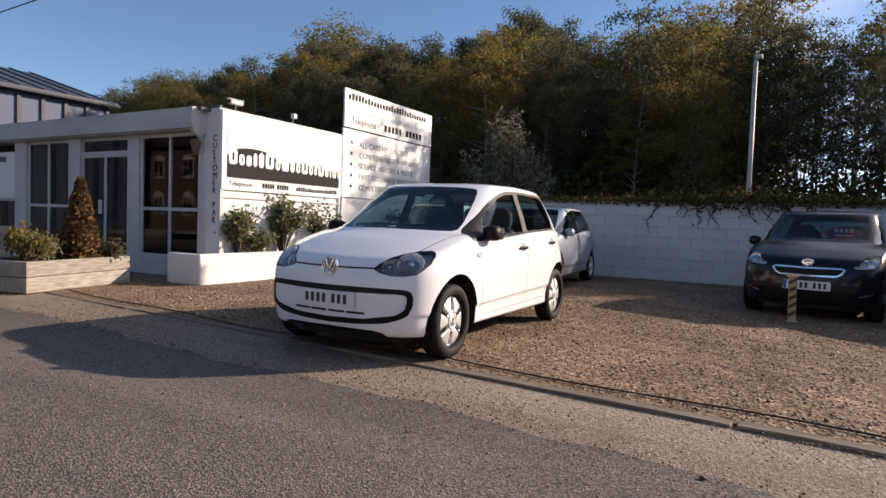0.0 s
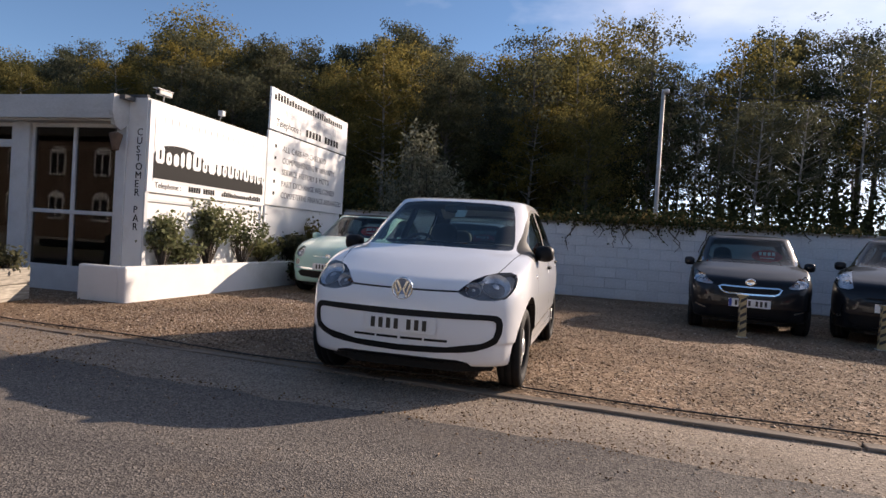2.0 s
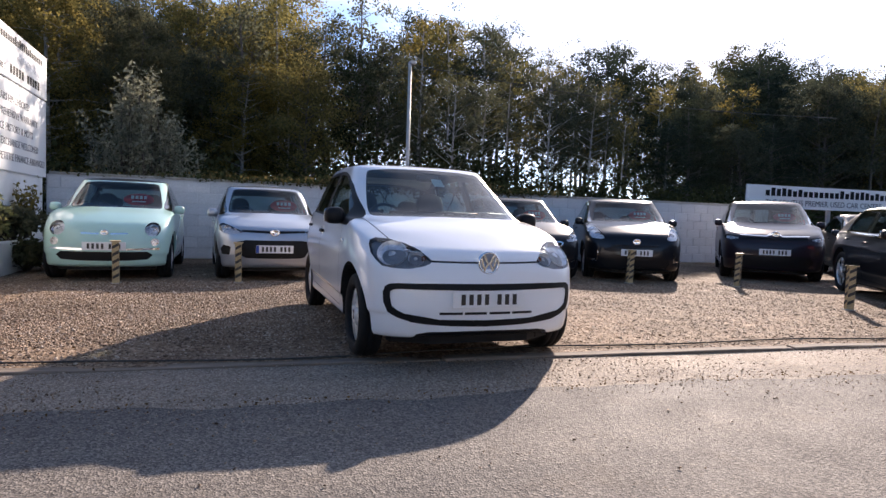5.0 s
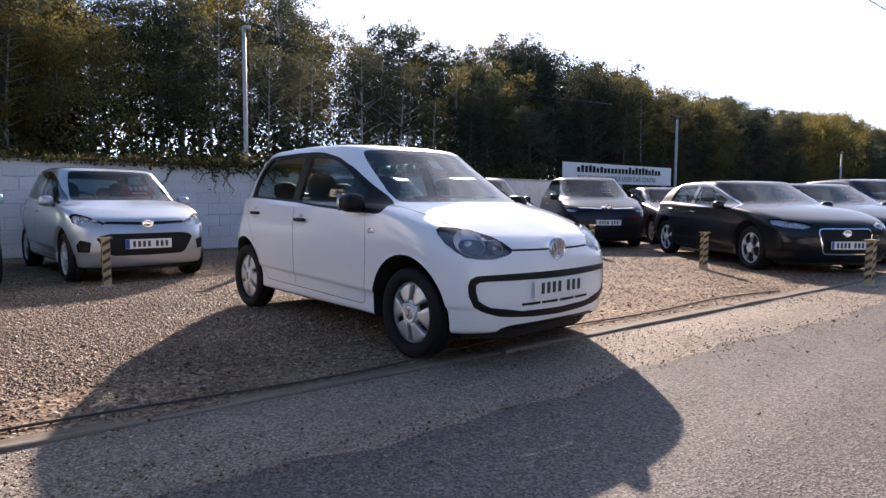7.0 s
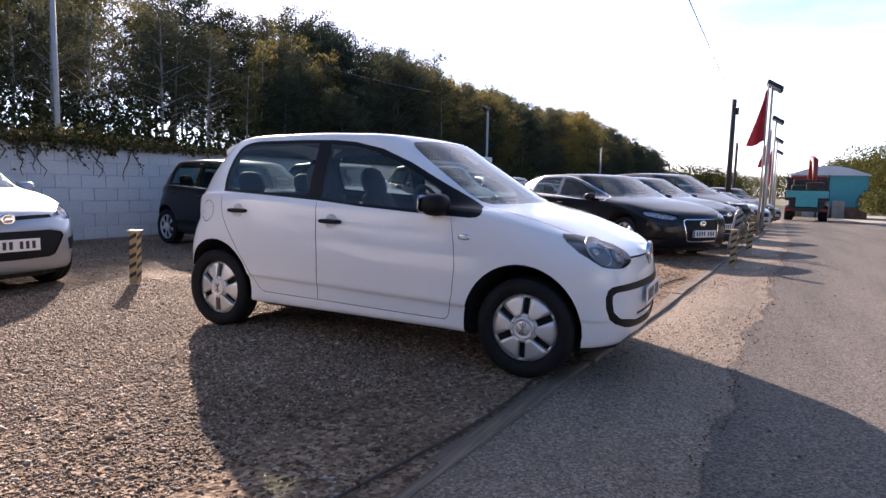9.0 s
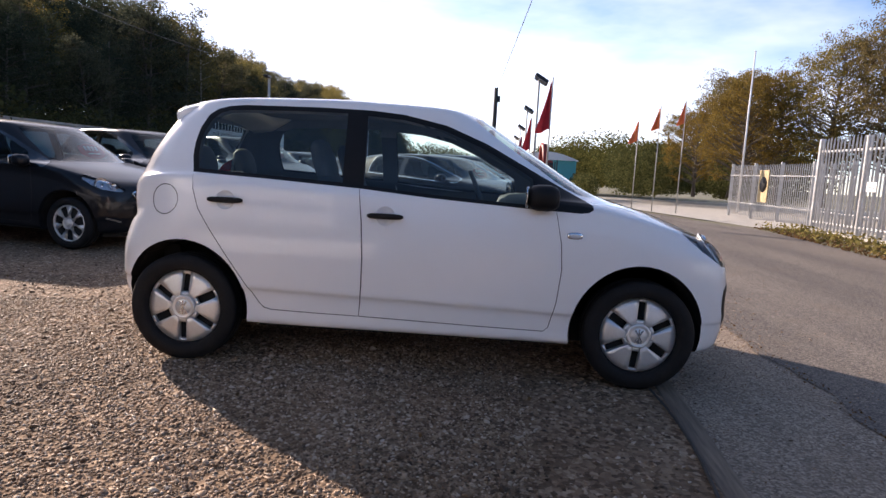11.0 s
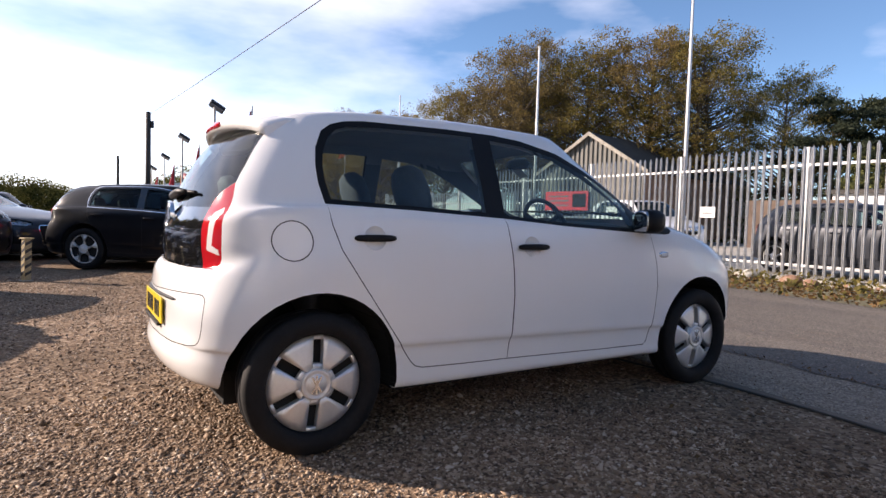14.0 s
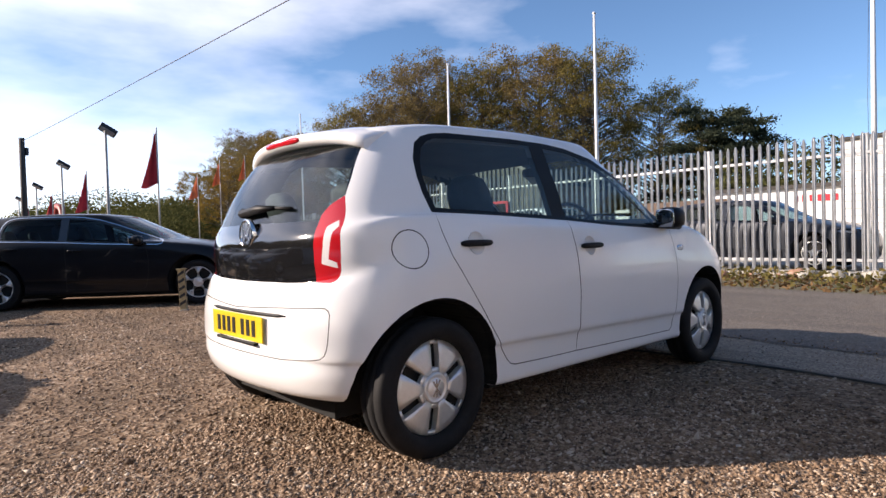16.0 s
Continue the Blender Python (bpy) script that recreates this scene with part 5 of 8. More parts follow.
    bm = boxes(((-0.70 * ws, wy(-0.80), wz(0.20)), (0.70 * ws, wy(0.82), wz(0.26))), ((-0.46 * ws, y0, wz(0.16)), (0.46 * ws, y1, wz(0.30))), ((-0.42 * ws, y0, wz(0.3)), (0.42 * ws, wy(-0.9), wz(0.6))))
    part("underside", bm, M["liner"], top)
    bm = bmesh.new()
    prism(bm, [(-0.60 * ws, wy(-1.50)), (-0.36 * ws, wy(-1.66)), (0.36 * ws, wy(-1.66)), (0.60 * ws, wy(-1.50)), (0.60 * ws, wy(-1.42)), (-0.60 * ws, wy(-1.42))], "xy", wz(0.15), wz(0.235))
    part("valance", bm, M["trim"], top, "black lower valance")
    for cy in (-1.21, 1.21):
        for s in (1, -1):
            add_wheel(top, s * (0.795 * ws - wheel_w / 2), wy(cy), wheel_r, wheel_w, style, rim_r)
    if lamp:
        for s in (1, -1):
            bm, normals, got = groups[s]
            k = [i for i, p in enumerate(parts_spec) if p[0] == "headlight"][0]
            fs = got.get(k, [])
            if fs:
                ls = made[("headlight", s)]
                from_faces("lamp_housing", [(fs, normals)], M["lampdark"] if hero else M["lampbowl"], ls, "", 0.034)
                cs = [f.calc_center_median() for f in fs]
                mx, my, mz = (sum(c[i] for c in cs) / len(cs) for i in range(3))
                wx = max(abs(c.x) for c in cs) - min(abs(c.x) for c in cs)
                hz = max(c.z for c in cs) - min(c.z for c in cs)
                r = min(hz * 0.44, wx * 0.28)
                shiny = M["lampbowl"] if hero else M["reflector"]
                for fx, fz, rr, mt in ((0.67, 0.02, 1.24, shiny), (0.29, -0.12, 0.66, shiny), (0.10, -0.22, 0.20, M["amber"])):
                    px, pz = s * (min(abs(c.x) for c in cs) + wx * fx), mz + fz * hz
                    near = min(fs, key=lambda f: (f.calc_center_median().x - px) ** 2 + (f.calc_center_median().z - pz) ** 2)
                    cc, nn = near.calc_center_median(), (near.normal * 0.75 + Vector((0, -0.25, 0))).normalized()
                    b = bmesh.new()
                    rad = r * rr
                    lathe(b, [(-0.004, rad * 1.03), (0.0, rad * 1.05), (0.002, rad), (0.012, rad * 0.93), (0.024, rad * 0.70), (0.030, rad * 0.30), (0.012, rad * 0.26), (0.006, 0.001)], 22, "y",
                          Matrix.Translation(cc - near.normal * 0.022) @ Vector((0, -1, 0)).rotation_difference(nn).to_matrix().to_4x4())
                    part("reflector", b, mt, ls)
                if hero:
                    # bright bar between the chambers and a small wedge above it
                    def on_lamp(fx, fz, deep):
                        px, pz = s * (min(abs(c.x) for c in cs) + wx * fx), mz + fz * hz
                        f = min(fs, key=lambda f: (f.calc_center_median().x - px) ** 2 + (f.calc_center_median().z - pz) ** 2)
                        c = f.calc_center_median()
                        return Vector((px, c.y, pz)) - f.normal * deep
                    part("lamp_bar", tubes(([on_lamp(u, 0.06 - 0.12 * (0.5 - u), 0.012) for u in (0.06, 0.16, 0.28, 0.40, 0.50)], [0.003, 0.005, 0.005, 0.005, 0.004]), sides=6), M["chrome"], ls, "bright bar")
                    w = bmesh.new()
                    vs = [w.verts.new(on_lamp(u, v_, d)) for d in (0.016, 0.026) for u, v_ in ((0.36, 0.12), (0.46, 0.30), (0.44, 0.12))]
                    w.faces.new(vs[:3]), w.faces.new(vs[:2:-1])
                    for i in range(3):
                        w.faces.new((vs[i], vs[i + 3], vs[(i + 1) % 3 + 3], vs[(i + 1) % 3]))
                    bmesh.ops.recalc_face_normals(w, faces=w.faces)
                    part("lamp_wedge", w, M["reflector"], ls, "small bright reflector wedge")
    # mirrors
    mm = mirror_mat or body_mat
    for s in (1, -1):
        bm = bmesh.new()
        yk_, zk_ = wy(-0.66), wz(0.985)
        round_box(bm, (s * (0.838 * ws), yk_, zk_ - 0.004), (0.075, 0.080, 0.066), 3.2, None, 9)
        tube(bm, [(s * 0.70 * ws, yk_ - 0.02, zk_ - 0.055), (s * 0.81 * ws, yk_, zk_ - 0.04)], 0.024, 8)
        mi = part("door_mirror", bm, mm, top)
        bm = bmesh.new()
        round_box(bm, (0, 0, 0), (0.066, 0.006, 0.054), 9, Matrix.Translation((s * 0.842 * ws, yk_ + 0.077, zk_ - 0.004)) @ Matrix.Rotation(s * 0.2, 4, "Z"), 8)
        part("mirror_glass", bm, M["mirrorglass"], mi)
    # door handles
    for s in (1, -1):
        for y0_, zz in ((0.135, 0.842), (0.975, 0.880)):
            bm = bmesh.new()
            px = (0.800 if y0_ < 0.5 else 0.785) * ws
            yy, zz = wy(y0_), wz(zz)
            round_box(bm, (s * (px + 0.020), yy, zz), (0.014, 0.094, 0.0145), 4, None, 8)
            dk = ("front_door", s) if y0_ < 0.5 else ("rear_door", s)
            h = part("door_handle", bm, M["trim"] if hero else body_mat, made.get(dk, top), "black bar handle" if hero else "")
            if hero:
                rim = [v.co for v in groups[s][0].verts if abs(math.hypot(v.co.y - yy, v.co.z - zz) - 0.050) < 0.0015 and v.co.x * s > 0.5]
                out = sum(abs(c.x) for c in rim) / max(1, len(rim)) if rim else px
                lean = math.atan2(sum((abs(c.x) - out) * (c.z - zz) for c in rim), sum((c.z - zz) ** 2 for c in rim)) if rim else 0.0
                bm = bmesh.new()
                lathe(bm, [(-0.017, 0.001), (-0.016, 0.018), (-0.012, 0.034), (-0.004, 0.046), (0.0006, 0.0508)], 28, "x", Matrix.Translation((s * out, yy, zz)) @ Matrix.Rotation(s * lean, 4, "Y") @ Matrix.Diagonal((s, 1, 1, 1)))
                part("handle_cup", bm, body_mat, made.get(dk, top))
    zp, zr = plates
    if zp:
        number_plate(top, pose(0, wy(-1.80) - (0.0 if hero else 0.006), zp), M["plate_white"], band)
    if zr:
        number_plate(top, pose(0, wy(1.746) + (-0.036 if hero else 0.008), zr, 0, 0, 180), M["plate_yellow"], band)
    if interior:
        for sx in (-0.35, 0.35):
            seat(top, sx * ws, wy(0.12), wz(0.28))
        seat(top, 0, wy(0.88), wz(0.34), True)
        bm = bmesh.new()
        round_box(bm, (0, wy(-0.72), wz(0.84)), (0.64 * ws, 0.26, 0.13), 4, None, 10)
        part("dashboard", bm, M["cabin"], top)
        bm = bmesh.new()
        wm = Matrix.Translation((-0.34 * ws, wy(-0.36), wz(0.93))) @ Matrix.Rotation(radians(65), 4, "X")
        rr = bmesh.ops.create_circle(bm, segments=28, radius=0.175)
        pts = [wm @ v.co for v in rr["verts"]]
        bm.clear()
        tube(bm, pts + [pts[0]], 0.013, 8, False)
        for a in (0, 2.1, 4.2):
            tube(bm, [wm @ Vector((0, 0, -0.02)), wm @ Vector((0.17 * math.sin(a + math.pi), 0.17 * math.cos(a + math.pi), 0))], 0.014, 6)
        part("steering_wheel", bm, M["cabin"], top)
    if card:
        bm = bmesh.new()
        tilt = Matrix.Translation((0.26 * ws, wy(-0.62), wz(1.12))) @ Matrix.Rotation(radians(-38), 4, "X")
        lathe(bm, [(-0.004, 0.001), (-0.004, 0.5), (0.0, 0.5), (0.0, 0.001)], 28, "y", tilt @ Matrix.Diagonal((0.42, 1.0, 0.23, 1)))
        pc = part("price_card", bm, M["tag_red"], top, "red oval price card behind the windscreen")
        for k in range(4):
            part("bar", boxes(((-0.11 + 0.06 * k, -0.010, 0.01), (-0.07 + 0.06 * k, -0.006, 0.07), 0, tilt)), M["whiteprint"], pc)
        part("bar", boxes(((-0.09, -0.010, -0.05), (0.10, -0.006, -0.035), 0, tilt)), M["whiteprint"], pc)
    for s in (1, -1):
        groups[s][0].free()
    top.matrix_world = at
    return top, made, wy, wz, ws

# ---- the white hatchback in the middle ----
LAMP_UP = ((0.735, 0.80), (0.72, 0.828), (0.68, 0.843), (0.60, 0.836), (0.52, 0.814), (0.46, 0.785), (0.42, 0.75), (0.378, 0.708), (0.39, 0.69), (0.43, 0.673), (0.525, 0.654), (0.62, 0.656), (0.685, 0.668), (0.715, 0.70), (0.737, 0.745))
RING_O = ((-0.02, 0.563), (0.40, 0.564), (0.60, 0.562), (0.645, 0.558), (0.672, 0.54), (0.684, 0.50), (0.680, 0.44), (0.655, 0.375), (0.60, 0.342), (0.51, 0.312), (0.42, 0.299), (0.25, 0.286), (-0.02, 0.279))
RING_I = ((-0.02, 0.519), (0.33, 0.522), (0.58, 0.526), (0.625, 0.522), (0.645, 0.507), (0.646, 0.47), (0.634, 0.415), (0.60, 0.388), (0.555, 0.365), (0.43, 0.346), (0.33, 0.328), (-0.02, 0.320))
up_slots = [((a, 0.360), (b, 0.360), (b, 0.376), (a, 0.376)) for a, b in ((0.010, 0.163), (0.178, 0.333))]
fr_up = lambda c: c.y < -1.05
top_up = lambda c: c.z > 0.7 and c.y < -0.85
extra = [
    ("bumper_insert", M["white_paint"], RING_I, "front", fr_up, 0.006, True, "white bumper panel inside a black ring"),
    ("bumper_ring", M["trim"], RING_O, "front", fr_up, -0.002, True, "broad black ring round the bumper panel"),
    ("lower_intake", M["trim"], ((-0.02, 0.252), (0.40, 0.246), (0.47, 0.232), (0.54, 0.150), (-0.02, 0.150)), "front", fr_up, 0.012, True, "black lower intake below the bumper"),
    ("bonnet_seal", M["gap"], strip([(-0.02, 0.699), (0.2, 0.700), (0.385, 0.704)], 0.006), "front", fr_up, 0.006, True),
    ("bonnet_seal", M["gap"], strip([(0.676, -0.90), (0.672, -1.0), (0.655, -1.15), (0.628, -1.32), (0.60, -1.45), (0.585, -1.52)], 0.003), "top", top_up, 0.004),
    ("cowl", M["trim"], ((-0.02, -1.02), (0.3, -0.995), (0.5, -0.945), (0.565, -0.922), (0.565, -0.938), (0.5, -0.968), (0.3, -1.022), (-0.02, -1.05)), "top", lambda c: c.z > 0.95 and c.z < 1.03 and c.y < -0.6, 0.003, True, "black wiper cowl"),
]
up_tail = {
    "insert": [(0.584, 0.990), (0.547, 0.966), (0.548, 0.887), (0.541, 0.818), (0.606, 0.800), (0.604, 0.822), (0.572, 0.837), (0.577, 0.886), (0.581, 0.942), (0.597, 0.966)],
    "lamp": [(0.507, 0.742), (0.507, 0.80), (0.505, 0.865), (0.499, 0.94), (0.494, 1.012), (0.518, 1.052), (0.565, 1.090), (0.590, 1.03), (0.608, 0.974), (0.618, 0.90), (0.620, 0.845), (0.616, 0.790), (0.611, 0.766), (0.602, 0.751), (0.585, 0.743)],
    "window": [(-0.02, 0.99), (0.496, 0.99), (0.494, 1.012), (0.518, 1.052), (0.564, 1.090), (0.545, 1.162), (0.502, 1.285), (0.486, 1.328), (0.34, 1.342), (-0.02, 1.350)],
    "panel": [(-0.02, 0.734), (0.35, 0.737), (0.507, 0.742), (0.507, 0.80), (0.505, 0.865), (0.499, 0.94), (0.494, 1.012), (0.518, 1.052), (0.566, 1.092), (0.552, 1.164), (0.510, 1.290), (0.494, 1.338), (0.34, 1.356), (-0.02, 1.362)],
    "seam": [(-0.02, 0.622), (0.386, 0.640), (0.575, 0.647), (0.598, 0.645), (0.612, 0.636), (0.620, 0.620), (0.623, 0.58), (0.620, 0.52), (0.614, 0.485), (0.604, 0.463), (0.586, 0.450), (0.56, 0.444), (0.52, 0.439), (0.376, 0.430), (-0.02, 0.430)],
}
hatch, hatch_parts, _, _, _ = make_car("white_hatchback", "shiny white small five-door hatchback parked on gravel", M["white_paint"], pose(0, 0, 0), detail=1, hero=True, mirror_mat=M["trim"],
                                       lamp=LAMP_UP, slots=up_slots, feats=extra, tail=up_tail, card=False, group="", plates=(0.462, 0.540))


def emblem(par, y, z, r, turn=0):
    bm = bmesh.new()
    m = Matrix.Translation((0, y, z)) @ pose(0, 0, 0, 0, 0, turn)
    lathe(bm, [(0.012, 0.001), (0.0, r * 0.001), (0.0, r * 0.84)], 28, "y", m)
    e = part("badge", bm, M["emblem_blue"], par, "round chrome badge", True)
    bm = bmesh.new()
    lathe(bm, [(0.012, r * 1.02), (-0.006, r), (-0.010, r * 0.92), (-0.004, r * 0.82), (0.004, r * 0.80)], 28, "y", m)
    for sx in (-1, 1):
        prism(bm, [(sx * 0.02 * r, -0.05 * r), (sx * 0.42 * r, 0.82 * r), (sx * 0.62 * r, 0.70 * r), (sx * 0.16 * r, -0.2 * r)], "xz", -0.007, 0.002, 0, m)
        prism(bm, [(sx * 0.02 * r, -0.1 * r), (sx * 0.40 * r, -0.80 * r), (sx * 0.80 * r, 0.34 * r), (sx * 0.66 * r, 0.46 * r), (sx * 0.38 * r, -0.42 * r), (sx * 0.12 * r, 0.1 * r)], "xz", -0.0065, 0.002, 0, m)
    part("badge_rim", bm, M["chrome"], e)
    return e


emblem(hatch, -1.768, 0.700, 0.075)
emblem(hatch, 1.648, 0.945, 0.070, 180)
# side repeater badges, wiper, spoiler with brake light, aerial, wipers at the windscreen, paper on the windscreen
for s in (1, -1):
    bm = bmesh.new()
    round_box(bm, (s * 0.806, -0.835, 0.795), (0.006, 0.040, 0.019), 4, None, 6)
    rep = part("side_repeater", bm, M["chrome"], hatch, "small chrome side repeater")
    bm = bmesh.new()
    round_box(bm, (s * 0.811, -0.835, 0.795), (0.004, 0.030, 0.011), 4, None, 6)
    part("lens", bm, M["whitelens"], rep)
bm = bmesh.new()
prof = [(1.08, 1.452), (1.28, 1.434), (1.44, 1.402), (1.472, 1.384), (1.468, 1.352), (1.43, 1.342), (1.22, 1.365)]
secs = []
for k in range(21):
    u = -1 + k / 10
    w = 0.53 * u
    drop = 0.030 * u ** 2 + 0.03 * u ** 6
    cut = 0.11 * u ** 2
    secs.append([bm.verts.new((w, y - (cut if y > 1.4 else 0.4 * 0.11 * u ** 2), z - drop)) for y, z in prof])
for a, b in zip(secs, secs[1:]):
    for k in range(len(prof)):
        f = bm.faces.new((a[k], a[(k + 1) % len(prof)], b[(k + 1) % len(prof)], b[k]))
        f.smooth = True
bm.faces.new(secs[0])
bm.faces.new(secs[-1][::-1])
bmesh.ops.recalc_face_normals(bm, faces=bm.faces)
spo = part("spoiler", bm, M["white_paint"], hatch, "white roof spoiler")
bm = bmesh.new()
round_box(bm, (0, 1.457, 1.370), (0.165, 0.014, 0.016), 5, None, 8)
part("brake_light", bm, M["redlens"], spo, "red high brake light")
bm = bmesh.new()
lathe(bm, [(1.56, 0.001), (1.57, 0.02), (1.622, 0.024), (1.628, 0.001)], 14, "y", Matrix.Translation((0.10, 0, 1.045)))
tube(bm, [(0.12, 1.616, 1.042), (-0.05, 1.618, 1.056), (-0.19, 1.607, 1.056)], [0.020, 0.020, 0.010], 8)
tube(bm, [(-0.03, 1.608, 1.055), (-0.18, 1.599, 1.056), (-0.315, 1.589, 1.050)], 0.008, 6)
part("rear_wiper", bm, M["trim"], hatch, "black rear wiper")
bm = bmesh.new()
tube(bm, [(-0.45, -0.86, 1.018), (-0.15, -0.93, 1.03), (0.25, -0.95, 1.026)], [0.012, 0.009, 0.006], 6)
tube(bm, [(0.05, -0.95, 1.018), (0.3, -0.89, 1.035), (0.58, -0.80, 1.03)], [0.012, 0.009, 0.006], 6)
part("windscreen_wiper", bm, M["trim"], hatch, "black wiper blades")
bm = bmesh.new()
sg = Matrix.Translation((0.07, -0.47, 1.285)) @ Matrix.Rotation(radians(-57), 4, "X")
box(bm, (-0.045, -0.002, -0.06), (0.045, 0.002, 0.06), 0, sg)
part("sticker", bm, M["paper"], hatch, "pale printed windscreen sticker")
bm = bmesh.new()
round_box(bm, (0.0, -0.40, 1.325), (0.10, 0.02, 0.032), 4, None, 7)
part("rear_view_mirror", bm, M["cabin"], hatch)
# plinth lines of the tail: plate light bar, and a dark strip for the lower crease's shade
bar = [(x / 20, 1.711 - 0.22 * (x / 20) ** 2, 0.606) for x in range(-8, 7)]
part("plate_light_bar", tubes((bar, [0.003] + [0.008] * (len(bar) - 2) + [0.003]), sides=6), M["trim"], hatch, "thin dark plate light bar")
part("plate_edge", boxes(((-0.20, 1.704, 0.468), (0.20, 1.726, 0.480), 0.003)), M["trim"], hatch, "dark strip under the plate")
# valance carried up as an added dark block that hides the sunlit inner bumper
bm = bmesh.new()
prism(bm, [(-0.58, 1.32), (0.58, 1.32), (0.57, 1.42), (0.40, 1.50), (-0.40, 1.50), (-0.57, 1.42)], "xy", 0.27, 0.60)
part("rear_valance", bm, M["trim"], hatch, "black lower rear valance")
bm = tubes(([(0.42, 1.30, 0.245), (0.42, 1.45, 0.245)], 0.022), sides=12)
part("exhaust", bm, M["pole"], hatch)

# ---- the other cars ----
def outline(poly, w=0.008):
    """A bright frame round half an outline that starts and ends on the middle line."""
    pts = [p for p in poly]
    return strip(pts, w)


def front_set(kind):
    g = []
    if kind == "round":
        lamp = [(0.575 + 0.095 * math.cos(t), 0.705 + 0.095 * math.sin(t)) for t in np.linspace(0, 2 * math.pi, 19)[:-1]]
        fog = [(0.605 + 0.052 * math.cos(t), 0.535 + 0.052 * math.sin(t)) for t in np.linspace(0, 2 * math.pi, 15)[:-1]]
        g = [dict(name="fog_light", mat=M["reflector"], poly=fog, label="round chrome fog light"),
             dict(name="bumper_bar", mat=M["chrome"], poly=[(0.2, 0.445), (0.66, 0.455), (0.66, 0.430), (0.2, 0.418)], label="chrome bumper bar"),
             dict(name="nose_bar", mat=M["chrome"], poly=[(0.07, 0.645), (0.28, 0.650), (0.28, 0.638), (0.07, 0.630)], label="thin chrome nose bar"),
             dict(name="lower_grille", mat=M["trim"], poly=[(-0.02, 0.40), (0.52, 0.405), (0.58, 0.36), (0.52, 0.30), (0.3, 0.285), (-0.02, 0.28)], sink=0.01, label="dark lower grille")]
    elif kind == "hexagon":
        lamp = [(0.755, 0.795), (0.735, 0.825), (0.70, 0.835), (0.60, 0.80), (0.45, 0.725), (0.47, 0.70), (0.54, 0.685), (0.68, 0.69), (0.745, 0.73)]
        g = [dict(name="upper_grille", mat=M["trim"], poly=[(-0.02, 0.735), (0.45, 0.745), (0.45, 0.715), (-0.02, 0.695)], sink=0.008, label="dark upper grille slot"),
             dict(name="grille", mat=M["trim"], poly=[(-0.02, 0.60), (0.40, 0.60), (0.52, 0.575), (0.55, 0.54), (0.44, 0.36), (0.38, 0.34), (-0.02, 0.335)], sink=0.012, label="dark hexagon grille"),
             dict(name="fog_recess", mat=M["trim"], poly=[(0.60, 0.50), (0.70, 0.53), (0.735, 0.47), (0.72, 0.39), (0.62, 0.385)], sink=0.01, label="dark fog lamp recess")]
    elif kind == "lion":
        lamp = [(0.755, 0.80), (0.745, 0.84), (0.70, 0.86), (0.60, 0.80), (0.47, 0.70), (0.50, 0.675), (0.60, 0.68), (0.70, 0.70), (0.745, 0.745)]
        poly = [(-0.02, 0.665), (0.36, 0.672), (0.395, 0.655), (0.36, 0.60), (0.31, 0.572), (-0.02, 0.565)]
        g = [dict(name="grille_frame", mat=M["chrome"], poly=outline(poly, 0.011), label="chrome grille frame"), dict(name="grille", mat=M["trim"], poly=poly, sink=0.012, label="black grille"),
             dict(name="lower_grille", mat=M["trim"], poly=[(-0.02, 0.38), (0.46, 0.385), (0.52, 0.30), (0.45, 0.25), (-0.02, 0.245)], sink=0.01),
             dict(name="running_light", mat=M["chrome"], poly=[(0.56, 0.345), (0.70, 0.39), (0.70, 0.37), (0.56, 0.325)])]
    elif kind == "tall":
        lamp = [(0.765, 0.84), (0.75, 0.93), (0.70, 0.955), (0.62, 0.93), (0.55, 0.81), (0.50, 0.71), (0.56, 0.69), (0.68, 0.70), (0.75, 0.75)]
        g = [dict(name="lower_grille", mat=M["trim"], poly=[(-0.02, 0.40), (0.50, 0.40), (0.55, 0.33), (0.48, 0.25), (-0.02, 0.245)], sink=0.012, label="black lower grille"),
             dict(name="fog_frame", mat=M["chrome"], poly=[(0.60, 0.50), (0.62, 0.50), (0.635, 0.37), (0.72, 0.36), (0.72, 0.34), (0.62, 0.34)], label="chrome fog lamp frame"),
             dict(name="upper_grille", mat=M["trim"], poly=[(-0.02, 0.60), (0.34, 0.61), (0.36, 0.585), (-0.02, 0.57)], sink=0.01)]
    elif kind == "chevron":
        lamp = [(0.755, 0.72), (0.74, 0.765), (0.66, 0.77), (0.54, 0.74), (0.55, 0.71), (0.66, 0.695)]
        g = [dict(name="chrome_line", mat=M["chrome"], poly=[(-0.02, 0.79), (0.06, 0.81), (0.12, 0.775), (0.52, 0.785), (0.52, 0.77), (0.12, 0.755), (0.06, 0.785), (-0.02, 0.765)], label="chrome line across the nose"),
             dict(name="grille", mat=M["trim"], poly=[(-0.02, 0.74), (0.5, 0.745), (0.5, 0.70), (-0.02, 0.695)], sink=0.01),
             dict(name="lower_grille", mat=M["trim"], poly=[(-0.02, 0.44), (0.52, 0.445), (0.58, 0.35), (0.5, 0.27), (-0.02, 0.265)], sink=0.012)]
    else:
        lamp = [(0.76, 0.745), (0.74, 0.785), (0.66, 0.785), (0.48, 0.745), (0.41, 0.72), (0.43, 0.675), (0.52, 0.655), (0.68, 0.675), (0.75, 0.705)]
        poly = [(-0.02, 0.665), (0.30, 0.665), (0.335, 0.648), (0.345, 0.60), (0.300, 0.35), (0.27, 0.325), (-0.02, 0.32)]
